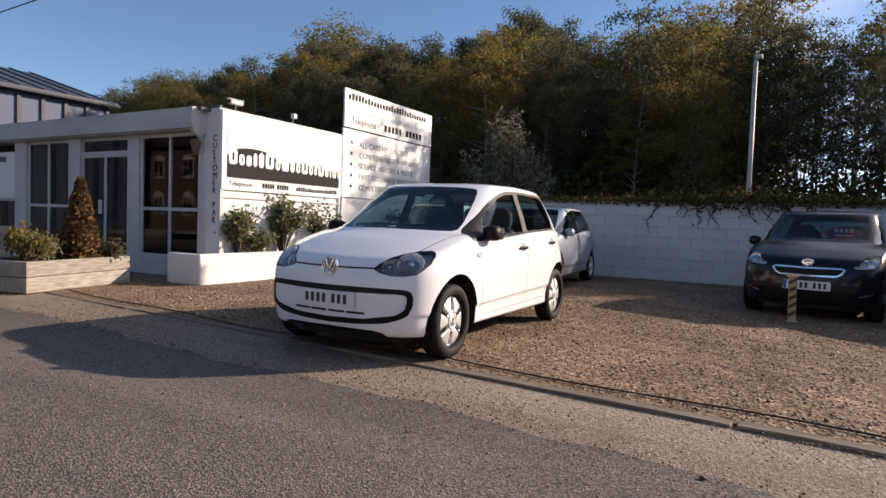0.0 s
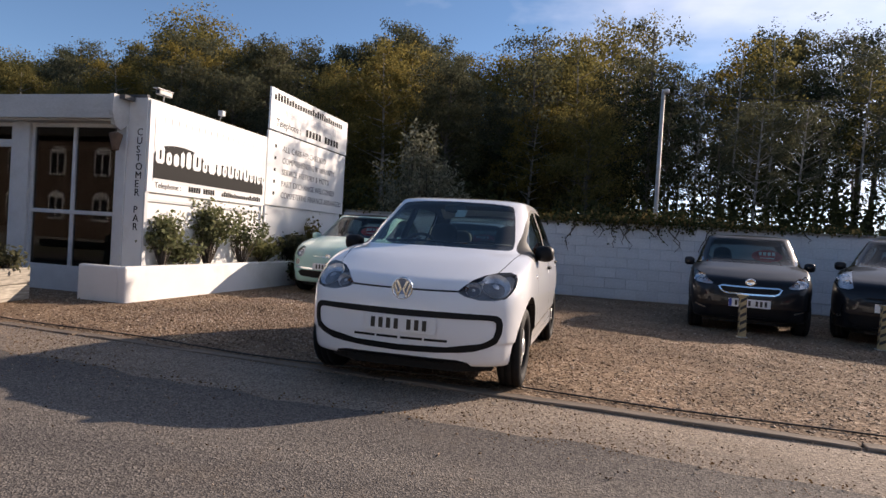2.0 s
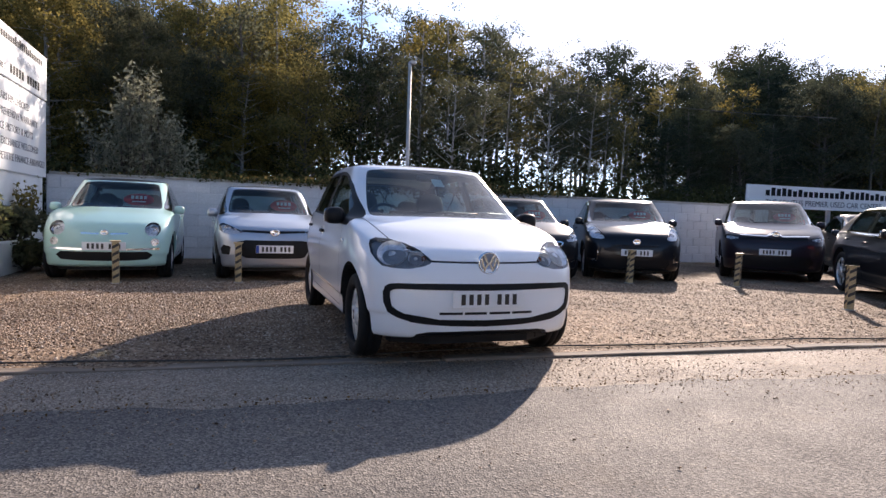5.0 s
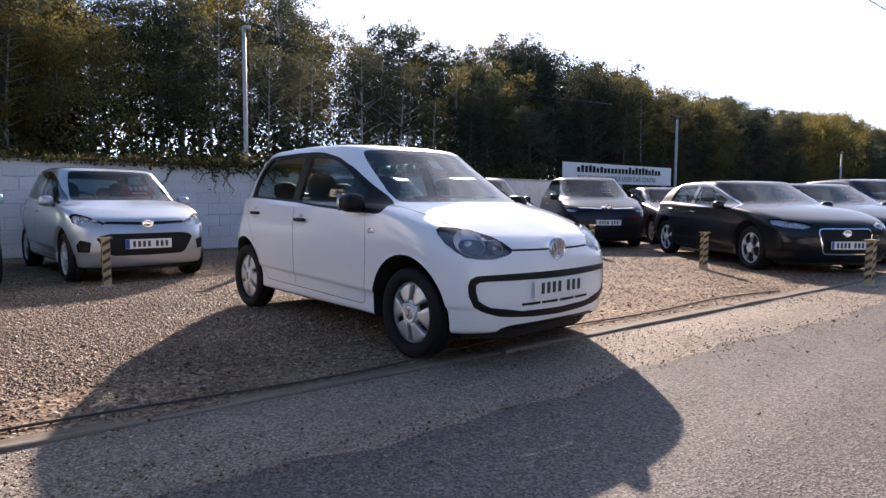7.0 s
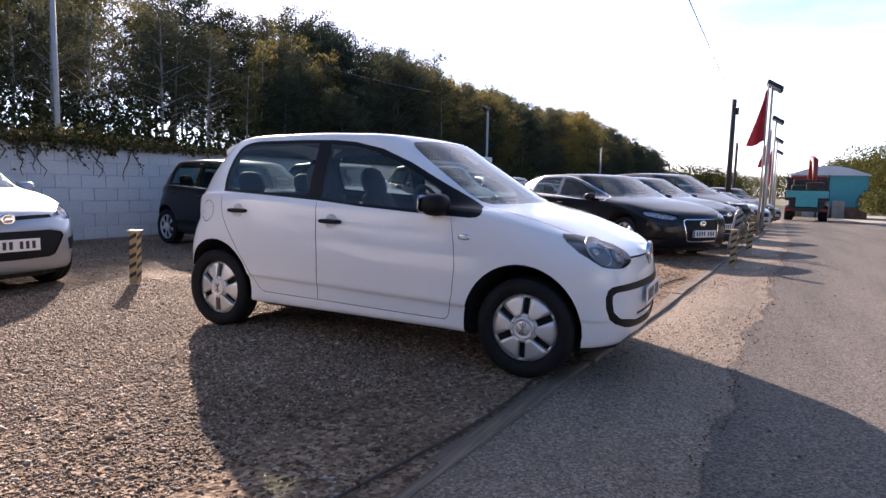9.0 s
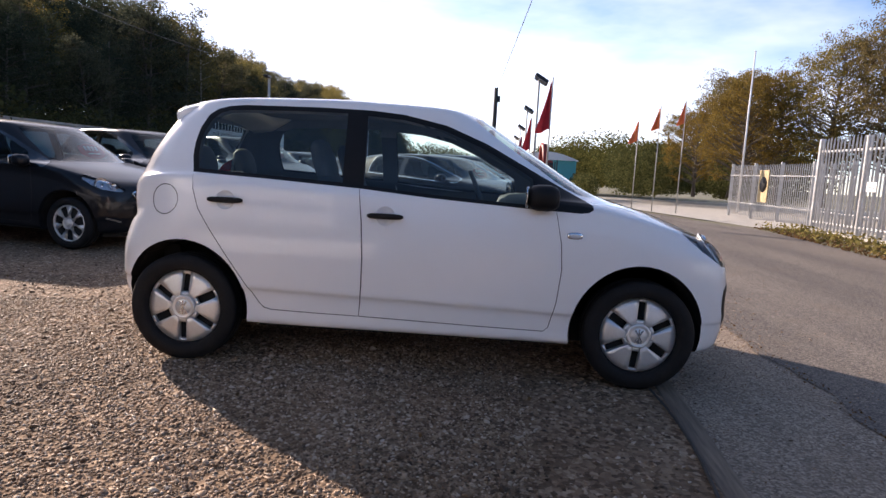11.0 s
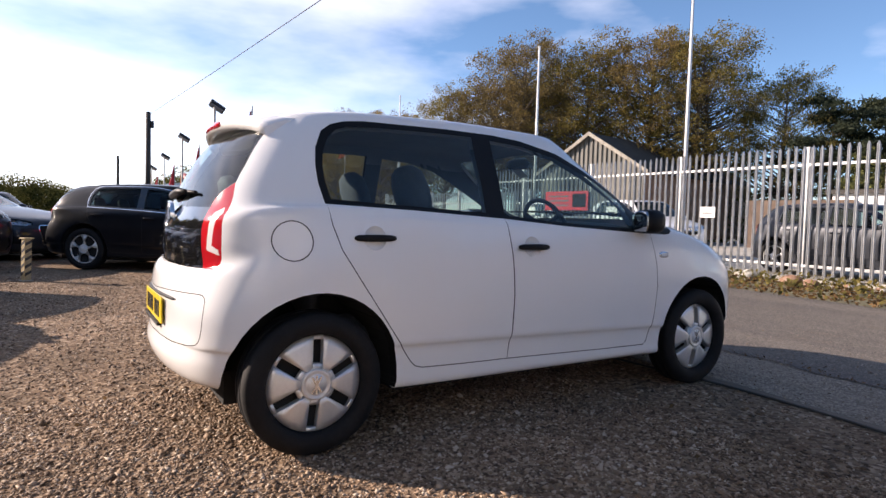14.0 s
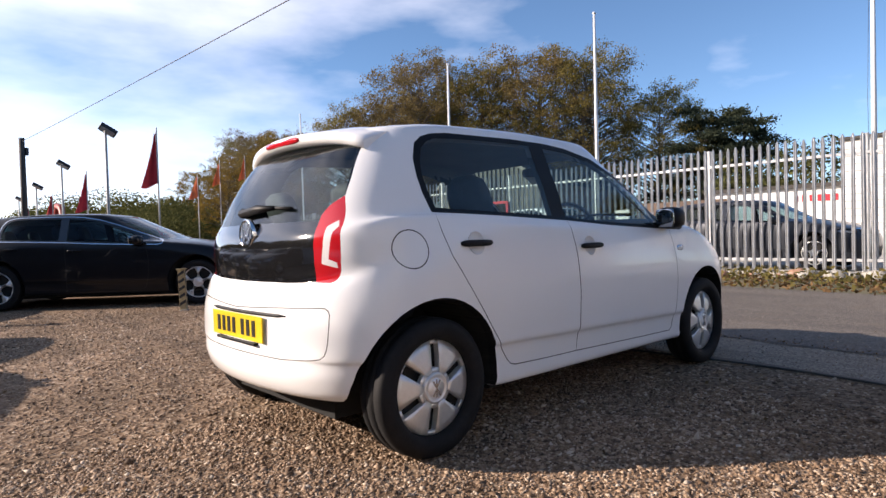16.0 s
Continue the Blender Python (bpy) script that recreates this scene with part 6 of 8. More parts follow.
        g = [dict(name="grille_frame", mat=M["chrome"], poly=outline(poly, 0.008), label="chrome grille frame"), dict(name="grille", mat=M["trim"], poly=poly, sink=0.012, label="black grille"),
             dict(name="side_intake", mat=M["trim"], poly=[(0.46, 0.45), (0.70, 0.47), (0.715, 0.36), (0.50, 0.33)], sink=0.012)]
    return lamp, g


TAIL = {"lamp": [(0.50, 0.84), (0.49, 0.94), (0.60, 1.02), (0.665, 1.0), (0.675, 0.9), (0.64, 0.83)], "window": [(-0.02, 1.04), (0.48, 1.04), (0.60, 1.10), (0.56, 1.28), (0.50, 1.33), (-0.02, 1.345)]}
YK = (-1.8, -1.21, -1.0, -0.3, 1.21, 1.36, 1.75)
ZK = (0.0, 0.2, 0.9, 1.4, 1.5)


def warp_to(nose, axle, cowl, top, rear_axle, roof_end, tail, half, belt, height, clear=0.19):
    return (YK, (nose, axle, cowl, top, rear_axle, roof_end, tail), ZK, (0.0, clear, belt, height - 0.1 * (height - belt) / 0.6, height), half / 0.82)


SHAPES = {
    "small": warp_to(-1.76, -1.18, -0.97, -0.28, 1.17, 1.30, 1.74, 0.808, 0.88, 1.46),
    "bubble": warp_to(-1.77, -1.14, -0.88, -0.16, 1.16, 1.15, 1.78, 0.815, 0.90, 1.49),
    "swiftlike": warp_to(-1.93, -1.22, -0.98, -0.25, 1.22, 1.38, 1.92, 0.848, 0.94, 1.51),
    "mpv": warp_to(-2.20, -1.38, -1.25, -0.35, 1.40, 1.75, 2.20, 0.913, 1.0, 1.62, 0.2),
    "estate": warp_to(-2.29, -1.42, -1.02, -0.18, 1.33, 1.78, 2.24, 0.913, 0.885, 1.41, 0.17),
    "crossover": warp_to(-2.27, -1.41, -1.05, -0.30, 1.41, 1.70, 2.23, 0.90, 0.94, 1.52, 0.2),
    "saloon": warp_to(-2.35, -1.42, -1.02, -0.20, 1.40, 1.15, 2.35, 0.91, 0.885, 1.42, 0.17),
    "hatch": warp_to(-2.12, -1.30, -1.0, -0.25, 1.30, 1.50, 2.10, 0.90, 0.90, 1.47, 0.18),
    "suv": warp_to(-2.25, -1.34, -1.10, -0.45, 1.34, 1.85, 2.25, 0.92, 1.08, 1.72, 0.24),
}


def sale_car(name, label, shape, front, mat, x, y, turn, r=0.29, style="seven", plate=True, band=True, card=True, roof=None, interior=True, group="cars for sale", zp=0.46, mirror=None, badge=0.06, bz=0.70, chrome=()):
    lamp, gr = front_set(front)
    t, made, wy, wz, ws = make_car(name, label, mat, pose(x, y, gz(x), 0, 0, turn), SHAPES[shape], 0, wheel_r=r, wheel_w=0.2, rim_r=r * 0.69, style=style, lamp=lamp, grille=gr, tail=TAIL,
                                   plates=(zp if plate else None, zp + 0.2 if plate else None), band=band, card=card, roof_mat=roof, interior=interior, group=group, mirror_mat=mirror, chrome=chrome)
    if badge:
        bm = bmesh.new()
        yb = wy(-1.775) - 0.012
        lathe(bm, [(yb + 0.015, badge), (yb, badge * 0.98), (yb - 0.004, badge * 0.8), (yb, badge * 0.6), (yb, 0.001)], 18, "y", Matrix.Translation((0, 0, wz(bz))) @ Matrix.Diagonal((1.15, 1, 0.85, 1)))
        part("badge", bm, M["chrome"], t, "chrome badge")
    return t


sale_car("mint_city_car", "pale mint retro city car with dark roof", "bubble", "round", M["mint_paint"], -3.15, 5.42, 0, 0.295, roof=M["black_paint"], zp=0.47, band=False, badge=0.045, bz=0.655)
sale_car("silver_hatchback", "silver small hatchback with dark hexagon grille", "small", "hexagon", M["silver_paint"], -1.03, 5.33, 2, 0.29, zp=0.46, bz=0.715)
sale_car("black_city_car", "black small hatchback with chrome-framed grille", "small", "lion", M["black_paint"], 3.545, 5.18, -9, 0.29, zp=0.43, bz=0.735)
sale_car("black_hatchback", "black hatchback with tall pale headlights", "swiftlike", "tall", M["black_paint"], 5.82, 4.90, -27, 0.30, band=False, zp=0.50, bz=0.66)
sale_car("plum_people_carrier", "dark plum people carrier with chrome nose line", "mpv", "chevron", M["plum_paint"], 9.40, 4.72, -42, 0.33, band=False, zp=0.55, bz=0.80)
sale_car("dark_saloon", "dark grey saloon with chrome grille", "saloon", "shield", M["grey_paint"], 11.75, 3.85, -42, 0.32, zp=0.45, bz=0.69)
sale_car("pale_saloon", "pale gold car parked among dark ones", "saloon", "shield", M["sand_paint"], 14.6, 4.0, -42, 0.32, zp=0.45, interior=False, bz=0.69)
est = sale_car("black_estate_car", "black estate car with chrome-framed grille and silver wheels", "estate", "shield", M["black_paint"], 7.85, 0.20, -36, 0.325, "five", zp=0.42, bz=0.60, chrome=True)
row = [("saloon", "shield", "grey_paint", "dark grey saloon in the roadside row"), ("mpv", "chevron", "blue_paint", "dark blue people carrier in the roadside row"), ("hatch", "lion", "black_paint", "black hatchback in the roadside row"),
       ("hatch", "hexagon", "blue_paint", "dark blue hatchback in the roadside row"), ("saloon", "shield", "silver_paint", "silver saloon in the roadside row"), ("hatch", "tall", "black_paint", "black hatchback in the roadside row"),
       ("suv", "lion", "grey_paint", "dark grey off-roader in the roadside row"), ("hatch", "hexagon", "white_paint", "white hatchback in the roadside row"), ("saloon", "shield", "black_paint", "black saloon in the roadside row")]
for k, (shape, front, mt, lb) in enumerate(row):
    x = 10.35 + 2.95 * k
    sale_car("parked_car", lb, shape, front, M[mt], x, -0.02 - 0.06 * (x - 10), -36, 0.32, "five", card=k < 3, interior=False, zp=0.43, bz=0.68)
for k, (shape, front, mt, lb) in enumerate((("hatch", "lion", "blue_paint", "dark blue hatchback in the second row"), ("suv", "chevron", "black_paint", "black off-roader in the second row"), ("hatch", "tall", "silver_paint", "silver hatchback in the second row"))):
    sale_car("parked_car", lb, shape, front, M[mt], 18.0 + 3.2 * k, 4.2, -42, 0.32, "five", card=False, interior=False, zp=0.43)
# cars in the yard across the road
for k, (shape, front, mt, lb, x, y, turn) in enumerate((("suv", "shield", "white_paint", "white off-roader in the yard behind the fence", 13.4, -13.2, 250), ("suv", "lion", "white_paint", "white off-roader in the yard behind the fence", 9.6, -13.0, 255),
                                                     ("crossover", "chevron", "grey_paint", "dark grey crossover close behind the fence", 2.72, -11.55, 267))):
    sale_car("yard_car", lb, shape, front, M[mt], x, y, turn, 0.34, "five", plate=False, card=False, interior=False, group="cars in the yard")

# ---- striped posts ----
def striped_post():
    t = thing("striped_post", "faded yellow post with black diagonal stripes", "bollard", "striped posts")
    part("post", boxes(((-0.042, -0.042, -0.05), (0.042, 0.042, 0.545), 0.004)), M["yellow"], t)
    part("cap", boxes(((-0.062, -0.058, 0.545), (0.062, 0.058, 0.560), 0.003)), M["yellow"], t)
    bm = bmesh.new()
    for q in range(4):
        rot = Matrix.Rotation(math.pi / 2 * q, 4, "Z")
        for k in range(5):
            z = 0.06 + 0.098 * k
            prism(bm, [(-0.0385, z), (0.0385, z + 0.045), (0.0385, z + 0.085), (-0.0385, z + 0.04)], "xz", -0.0440, -0.0425, 0, rot)
    part("stripes", bm, M["blackstripe"], t, "black diagonal stripes")
    part("foot", boxes(((-0.06, -0.06, -0.03), (0.06, 0.06, 0.012), 0.004)), M["concrete"], t)
    return t


first_post = striped_post()
spots = [(-2.97, 3.41, 8), (-1.46, 3.45, -4), (0.08, 3.32, 20), (3.13, 3.10, 3), (4.72, 3.05, -6), (6.44, 2.47, 30), (5.72, -0.02, -30), (5.65, -2.12, -12), (8.3, -2.30, 5)]
first_post.matrix_world = pose(spots[0][0], spots[0][1], 0, 1.5, -1, spots[0][2])
for x, y, a in spots[1:]:
    copy_thing(first_post, pose(x, y, gz(x), rng.uniform(-2, 2), rng.uniform(-2.5, 2.5), a))
for k in range(9):
    x = 10.9 + 2.9 * k
    copy_thing(first_post, pose(x, lot_edge(x) + 0.1, gz(x), rng.uniform(-2, 2), rng.uniform(-3, 3), -12))

# narrow striped board leaning at the roadside
t = thing("leaning_board", "narrow grey board with black diagonal stripes and white edge", "board", m=pose(8.18, lot_edge(8.18) + 0.05, gz(8.18), 8, -3, 8))
arch = [(-0.06, -0.02), (0.06, -0.02), (0.06, 0.66), (0.035, 0.76), (-0.005, 0.80), (-0.04, 0.76), (-0.06, 0.66)]
bm = bmesh.new()
prism(bm, arch, "yz", -0.016, 0.016)
part("panel", bm, M["concrete"], t, "weathered grey panel")
part("edge", tubes(([(-0.012, 0.066, -0.02), (-0.012, 0.066, 0.66), (-0.012, 0.040, 0.765), (-0.012, -0.005, 0.805)], 0.018), sides=6), M["upvc"], t, "white edge strip")
for k in range(5):
    bm = bmesh.new()
    prism(bm, [(-0.056, 0.13 + 0.14 * k), (0.046, 0.03 + 0.14 * k), (0.046, 0.09 + 0.14 * k), (-0.056, 0.19 + 0.14 * k)], "yz", -0.020, -0.0175)
    part("stripe", bm, M["blackstripe"], t, "black diagonal stripe")

# ---- poles, lamps and flags ----
def lamp_post(x, y, h, label="slim grey lamp post with black floodlight"):
    t = thing("street_lamp", label, "lamp", "floodlights along the row", pose(x, y, gz(x)))
    part("pole", tubes(([(0, 0, 0), (0, 0, h * 0.5), (0, 0, h)], [0.06, 0.05, 0.04]), sides=10), M["pole"], t)
    head = part("floodlight", boxes(((-0.22, -0.28, 0.0), (0.22, 0.28, 0.13), 0.03)), M["lampcase"], t, "black tilted floodlight head")
    head.matrix_local = pose(0, -0.05, h - 0.02, 32, 12, 0)
    lens = part("lens", boxes(((-0.18, -0.23, -0.012), (0.18, 0.23, 0.0))), M["lens"], head)
    return t


for x, y, h in ((20.1, -2.60, 4.92), (29.4, -2.97, 4.92), (38.1, -3.28, 4.80), (47.0, -3.60, 4.80)):
    lamp_post(x, y, h)


def flag(x, y, h, mat, label, lean=0.0, drop=0.95, wide=0.42, seed=1):
    t = thing("flag", label, "flag", "", pose(x, y, gz(x)))
    part("pole", tubes(([(0, 0, 0), (0, 0, h)], [0.03, 0.018]), sides=8), M["pole"], t)
    bm = bmesh.new()
    n, m = 12, 8
    g = []
    for i in range(n + 1):
        u = i / n
        r_ = []
        for j in range(m + 1):
            v = j / m
            sag = v * (0.10 + 0.90 * u ** 1.3) * wide
            r_.append(bm.verts.new((0.02 + sag * 0.8, 0.10 * math.sin(6.0 * v + 2.2 * u + seed) * v * (0.3 + u), h - 0.12 - drop * u - 0.10 * v * math.sin(2.6 * v + 0.4) - 0.12 * v * u)))
        g.append(r_)
    for i in range(n):
        for j in range(m):
            f = bm.faces.new((g[i][j], g[i][j + 1], g[i + 1][j + 1], g[i + 1][j]))
            f.smooth = True
    cl = part("cloth", bm, mat, t)
    cl.rotation_euler = (0, 0, radians(75 + 40 * lean))
    return t


for k, (x, h) in enumerate(((14.4, 4.05), (23.6, 4.0), (31.8, 3.9), (40.5, 3.9))):
    flag(x, -2.44 - 0.03 * (x - 14), h, M["redflag"], "red cloth flag hanging on a slim pole", 0.3 * (k % 2), 1.35, 0.5, k)
for k, (x, y, h) in enumerate(((27.9, -8.5, 4.6), (27.1, -9.3, 5.2), (26.2, -10.2, 5.4))):
    flag(x, y, h, M["orangeflag"], "orange cloth flag beyond the road", 0.5, 1.0, 0.55, k + 4)
pole = thing("telegraph_pole", "dark tarred wooden pole carrying a wire", "pole", m=pose(27.0, -1.19, gz(27)))
part("pole", tubes(([(0, 0, 0), (0, 0, 5.64)], [0.13, 0.10]), sides=10), M["darkpole"], pole)
part("fitting", boxes(((-0.1, -0.22, 4.95), (0.1, -0.1, 5.25), 0.02)), M["lampcase"], pole)
pole2 = thing("telegraph_pole", "thin dark pole far down the row", "pole", m=pose(41.5, -1.0, gz(41)))
part("pole", tubes(([(0, 0, 0), (0, 0, 5.0)], [0.1, 0.08]), sides=8), M["darkpole"], pole2)
a, b = Vector((27.0, -1.19, 5.12)), Vector((-9.0, -1.15, 3.52))
wire = [a.lerp(b, k / 24) - Vector((0, 0, 0.06 * (1 - (2 * k / 24 - 1) ** 2))) for k in range(25)]
tagged(part("overhead_wire", tubes((wire, 0.008), sides=5), M["lampcase"]), "thin black overhead wire stretched over the lot", "cable")
pole3 = thing("wall_pole", "slim grey pole standing behind the block wall", "pole", m=pose(2.33, 8.30, 0))
part("pole", tubes(([(0, 0, 0), (0, 0, 4.55)], [0.05, 0.04]), sides=10), M["pole"], pole3)
part("cap", boxes(((-0.02, -0.1, 4.5), (0.12, 0.1, 4.58), 0.02)), M["pole"], pole3)
w1 = [(2.33 + (14.0) * k / 12, 8.3 + 0.3 * k / 12, 4.5 - 0.25 * math.sin(math.pi * k / 12)) for k in range(13)]
tagged(part("overhead_wire", tubes((w1, 0.010), sides=5), M["lampcase"]), "thin black wire strung behind the wall", "cable")
for x, y, h in ((18.8, 7.4, 4.35), (35.0, 6.5, 4.2)):
    t = thing("street_lamp", "old grey street lamp with flat arm", "lamp", "", pose(x, y, gz(x)))
    part("pole", tubes(([(0, 0, 0), (0, 0, h)], [0.06, 0.045]), sides=8), M["pole"], t)
    part("arm", boxes(((-0.42, -0.08, h - 0.04), (0.06, 0.08, h + 0.05), 0.02)), M["lampcase"], t)
for x, y, h in ((11.4, -10.25, 6.2), (24.5, -12.4, 7.0), (5.70, -9.75, 6.05), (0.15, -9.75, 6.1)):
    t = thing("flagpole", "tall white flagpole standing behind the fence", "pole", "white flagpoles", pose(x, y, 0))
    part("pole", tubes(([(0, 0, -0.1), (0, 0, h * 0.5), (0, 0, h)], [0.05, 0.042, 0.028]), sides=10), M["mast"], t)
    bm = bmesh.new()
    round_box(bm, (0, 0, h + 0.02), (0.045, 0.045, 0.03), 2, None, 6)
    part("finial", bm, M["mast"], t)
    part("halyard", tubes(([(0.05, 0, 0.8), (0.09, 0, h * 0.5), (0.04, 0, h - 0.05)], 0.004), sides=4), M["lampcase"], t)

# long banner on posts behind the second row
ban = thing("banner", "long white banner with dark print on posts", "sign")
bm = bmesh.new()
prism(bm, [(10.35, 6.15), (15.4, 5.75), (15.4, 5.79), (10.35, 6.19)], "xy", 1.50, 2.06)
part("panel", bm, M["whiteboard"], ban)
ang = math.atan2(-0.40, 5.05)
for k in range(24):
    bm = bmesh.new()
    u = 0.55 + 0.165 * k
    box(bm, (u, -0.008, 0.30), (u + 0.12, -0.004, 0.30 + (0.14, 0.14, 0.20, 0.14, 0.18)[(k * 7 + k // 3) % 5]), 0, Matrix.Translation((10.35, 6.15, 1.50)) @ Matrix.Rotation(ang, 4, "Z"))
    part("bar", bm, M["blackprint"], ban)
write_words(ban, "THE SOUTHS PREMIER USED CAR CENTRE", 0.195, M["greyletter"], Matrix.Translation((10.9, 6.10, 1.58)) @ Matrix.Rotation(ang, 4, "Z") @ pose(0, 0, 0, 90, 0, 0), "faded grey lettering")
for u in (0.3, 2.6, 4.8):
    part("post", boxes(((10.35 + u - 0.04, 6.2 - 0.08 * u, 0.0), (10.35 + u + 0.04, 6.28 - 0.08 * u, 2.0))), M["pole"], ban)

# notices on the fence
nb = thing("banner", "small red banner with black panel tied to fence", "sign")
part("panel", boxes(((8.15, FENCE_Y + 0.03, 1.25), (9.75, FENCE_Y + 0.045, 1.75))), M["tag_red"], nb)
part("patch", boxes(((8.22, FENCE_Y + 0.046, 1.33), (8.7, FENCE_Y + 0.05, 1.68))), M["blackprint"], nb, "black printed patch")
for k in range(3):
    part("bar", boxes(((8.85, FENCE_Y + 0.046, 1.36 + 0.12 * k), (9.6, FENCE_Y + 0.049, 1.40 + 0.12 * k))), M["greyletter"], nb)
gb = thing("banner", "faded yellow banner with dark round emblem on the gate", "sign")
part("panel", boxes(((23.1, -12.97, 0.45), (23.95, -12.955, 1.85))), M["yellow"], gb)
bm = bmesh.new()
lathe(bm, [(-12.955, 0.34), (-12.951, 0.34), (-12.951, 0.001)], 24, "y", Matrix.Translation((23.52, 0, 1.22)))
part("disc", bm, M["blackprint"], gb, "dark round emblem")
for x in (10.35, 7.35, 4.75):
    t = thing("notice", "small white notice tied to the fence", "sign", "fence notices")
    part("panel", boxes(((x - 0.17, FENCE_Y + 0.03, 1.12), (x + 0.17, FENCE_Y + 0.04, 1.34))), M["whiteboard"], t)
    part("bar", boxes(((x - 0.12, FENCE_Y + 0.0405, 1.2), (x + 0.12, FENCE_Y + 0.0425, 1.225))), M["greyletter"], t)

# ---- buildings across the road ----
M["corrugated"] = surf("weathered_corrugated", (0.17, 0.165, 0.148), 0.7, metal=0.2, var=0.2, scale=1.5, stretch=(1, 1, 0.2), alt=(0.25, 0.22, 0.17), alt_amount=0.5)
M["slate"] = surf("dark_roof_sheet", (0.05, 0.045, 0.04), 0.85, var=0.3, scale=1.5)
M["darkbrick"] = surf("dark_brown_brick", (0.115, 0.080, 0.060), 0.9, var=0.3, scale=3, bump=0.4, bscale=20)
M["brick"] = surf("old_red_brick", (0.30, 0.17, 0.11), 0.9, var=0.3, scale=3, bump=0.4, bscale=20, alt=(0.45, 0.42, 0.38), alt_amount=0.5)
barn = thing("barn", "old barn with ribbed pale gable and dark roof", "building", m=pose(23.4, -24.7, 0, 0, 0, 12))
half, eave, ridge, deep = 3.45, 3.95, 6.15, 16.0
part("gable", boxes(((-half, -0.12, 0), (half, 0, 1.6))), M["brick"], barn, "brick lower wall")
for k in range(44):
    x0 = -half + 2 * half * k / 44
    x1 = x0 + 2 * half / 44
    xm = (x0 + x1) / 2
    z1 = eave + (ridge - eave) * (1 - abs(xm) / half)
    part("sheet", boxes(((x0 + 0.012, -0.1, 1.6), (x1 - 0.012, 0.05 if k % 2 else -0.02, z1))), M["corrugated"], barn)
for s in (1, -1):
    part("wall", boxes(((s * half - 0.1, -deep, 0), (s * half + 0.1, -0.15, eave))), M["brick"], barn)
    bm = bmesh.new()
    prism(bm, [(0, ridge + 0.1), (s * (half + 0.35), eave - 0.07), (s * (half + 0.35), eave - 0.2), (0, ridge - 0.05)], "xz", -deep, 0.25)
    part("roof", bm, M["slate"], barn, "dark sheet roof")
    bm = bmesh.new()
    prism(bm, [(0, ridge + 0.14), (s * (half + 0.4), eave - 0.04), (s * (half + 0.4), eave - 0.26), (0, ridge - 0.1)], "xz", 0.2, 0.3)
    part("bargeboard", bm, M["plank"], barn)
garage = thing("garage_building", "low white garage with red lettered board", "building")
part("wall", boxes(((-3.5, -27.0, 0), (9.5, -24.2, 2.35))), M["render"], garage)
part("roof", boxes(((-3.7, -27.2, 2.35), (9.7, -24.0, 2.5))), M["slate"], garage)
part("brick_band", boxes(((8.6, -24.25, 0), (13.0, -24.0, 2.1))), M["darkbrick"], garage)
for k in range(6):
    part("bar", boxes(((4.55 + 0.28 * k, -24.19, 1.80), (4.69 + 0.28 * k, -24.17, 2.06))), M["tag_red"], garage, "red letter bar")
shop = thing("outbuilding", "pale rendered outbuilding partly covered by ivy", "building", m=pose(1.0, -21.0, 0, 0, 0, -4))
part("wall", boxes(((-6.0, -3.0, 0), (2.6, 0, 3.7))), M["concrete"], shop)
part("roof", boxes(((-6.1, -3.1, 3.7), (2.7, 0.1, 3.8))), M["slate"], shop)
for k in range(14):
    part("course", boxes(((-5.9, 0.0, 0.15 + 0.25 * k), (2.55, 0.025, 0.37 + 0.25 * k))), M["block"], shop)

# brick house across the road from the office, seen mirrored in its glass
house = thing("brick_house", "long dark brick house with pale arched windows across the road", "house", m=pose(-29, -17.0, 0))
part("wall", boxes(((-13, -7, 0), (13, 0, 5.4))), M["darkbrick"], house)
bm = bmesh.new()
prism(bm, [(0.4, 5.3), (-3.5, 8.0), (-7.4, 5.3), (-7.4, 5.15), (-3.5, 7.8), (0.4, 5.15)], "yz", -13.3, 13.3)
part("roof", bm, M["slate"], house, "dark slate roof")
for k in range(9):
    xx = -11.2 + 2.8 * k
    for z0 in (0.9, 3.2):
        bm = bmesh.new()
        prism(bm, [(xx - 0.5, z0), (xx + 0.5, z0)] + [(xx + 0.5 * math.cos(a), z0 + 1.1 + 0.4 * math.sin(a)) for a in np.linspace(0, math.pi, 9)], "xz", 0.0, 0.05)
        w_ = part("window", bm, M["upvc"], house, "pale arched window")
        for sx in (-1, 1):
            part("pane", boxes(((xx + sx * 0.23 - 0.18, 0.051, z0 + 0.1), (xx + sx * 0.23 + 0.18, 0.06, z0 + 1.1))), M["glosstrim"], w_)

# ---- lorry and turquoise shed at the road's end ----
M["teal"] = surf("turquoise_paint", (0.05, 0.42, 0.42), 0.45, var=0.08)
M["crane_red"] = surf("dull_red_paint", (0.30, 0.04, 0.03), 0.5, var=0.2)
lx, ly = 42.0, -5.3
lorry = thing("lorry", "flatbed lorry with turquoise tailboard and red crane", "lorry", m=pose(lx, ly, gz(lx), 0, 0, -4))
part("chassis", boxes(((0.2, -1.0, 0.75), (7.5, 1.0, 1.3))), M["lampcase"], lorry)
part("tailboard", boxes(((0.0, -1.2, 1.52), (0.12, 1.2, 1.96), 0.02)), M["teal"], lorry, "turquoise tailboard")
part("panel", boxes(((-0.03, -0.62, 0.92), (0.0, 0.62, 1.56), 0.02)), M["teal"], lorry, "turquoise lower panel")
part("bumper", boxes(((0.05, -1.2, 0.62), (0.2, 1.2, 0.85))), M["lampcase"], lorry)
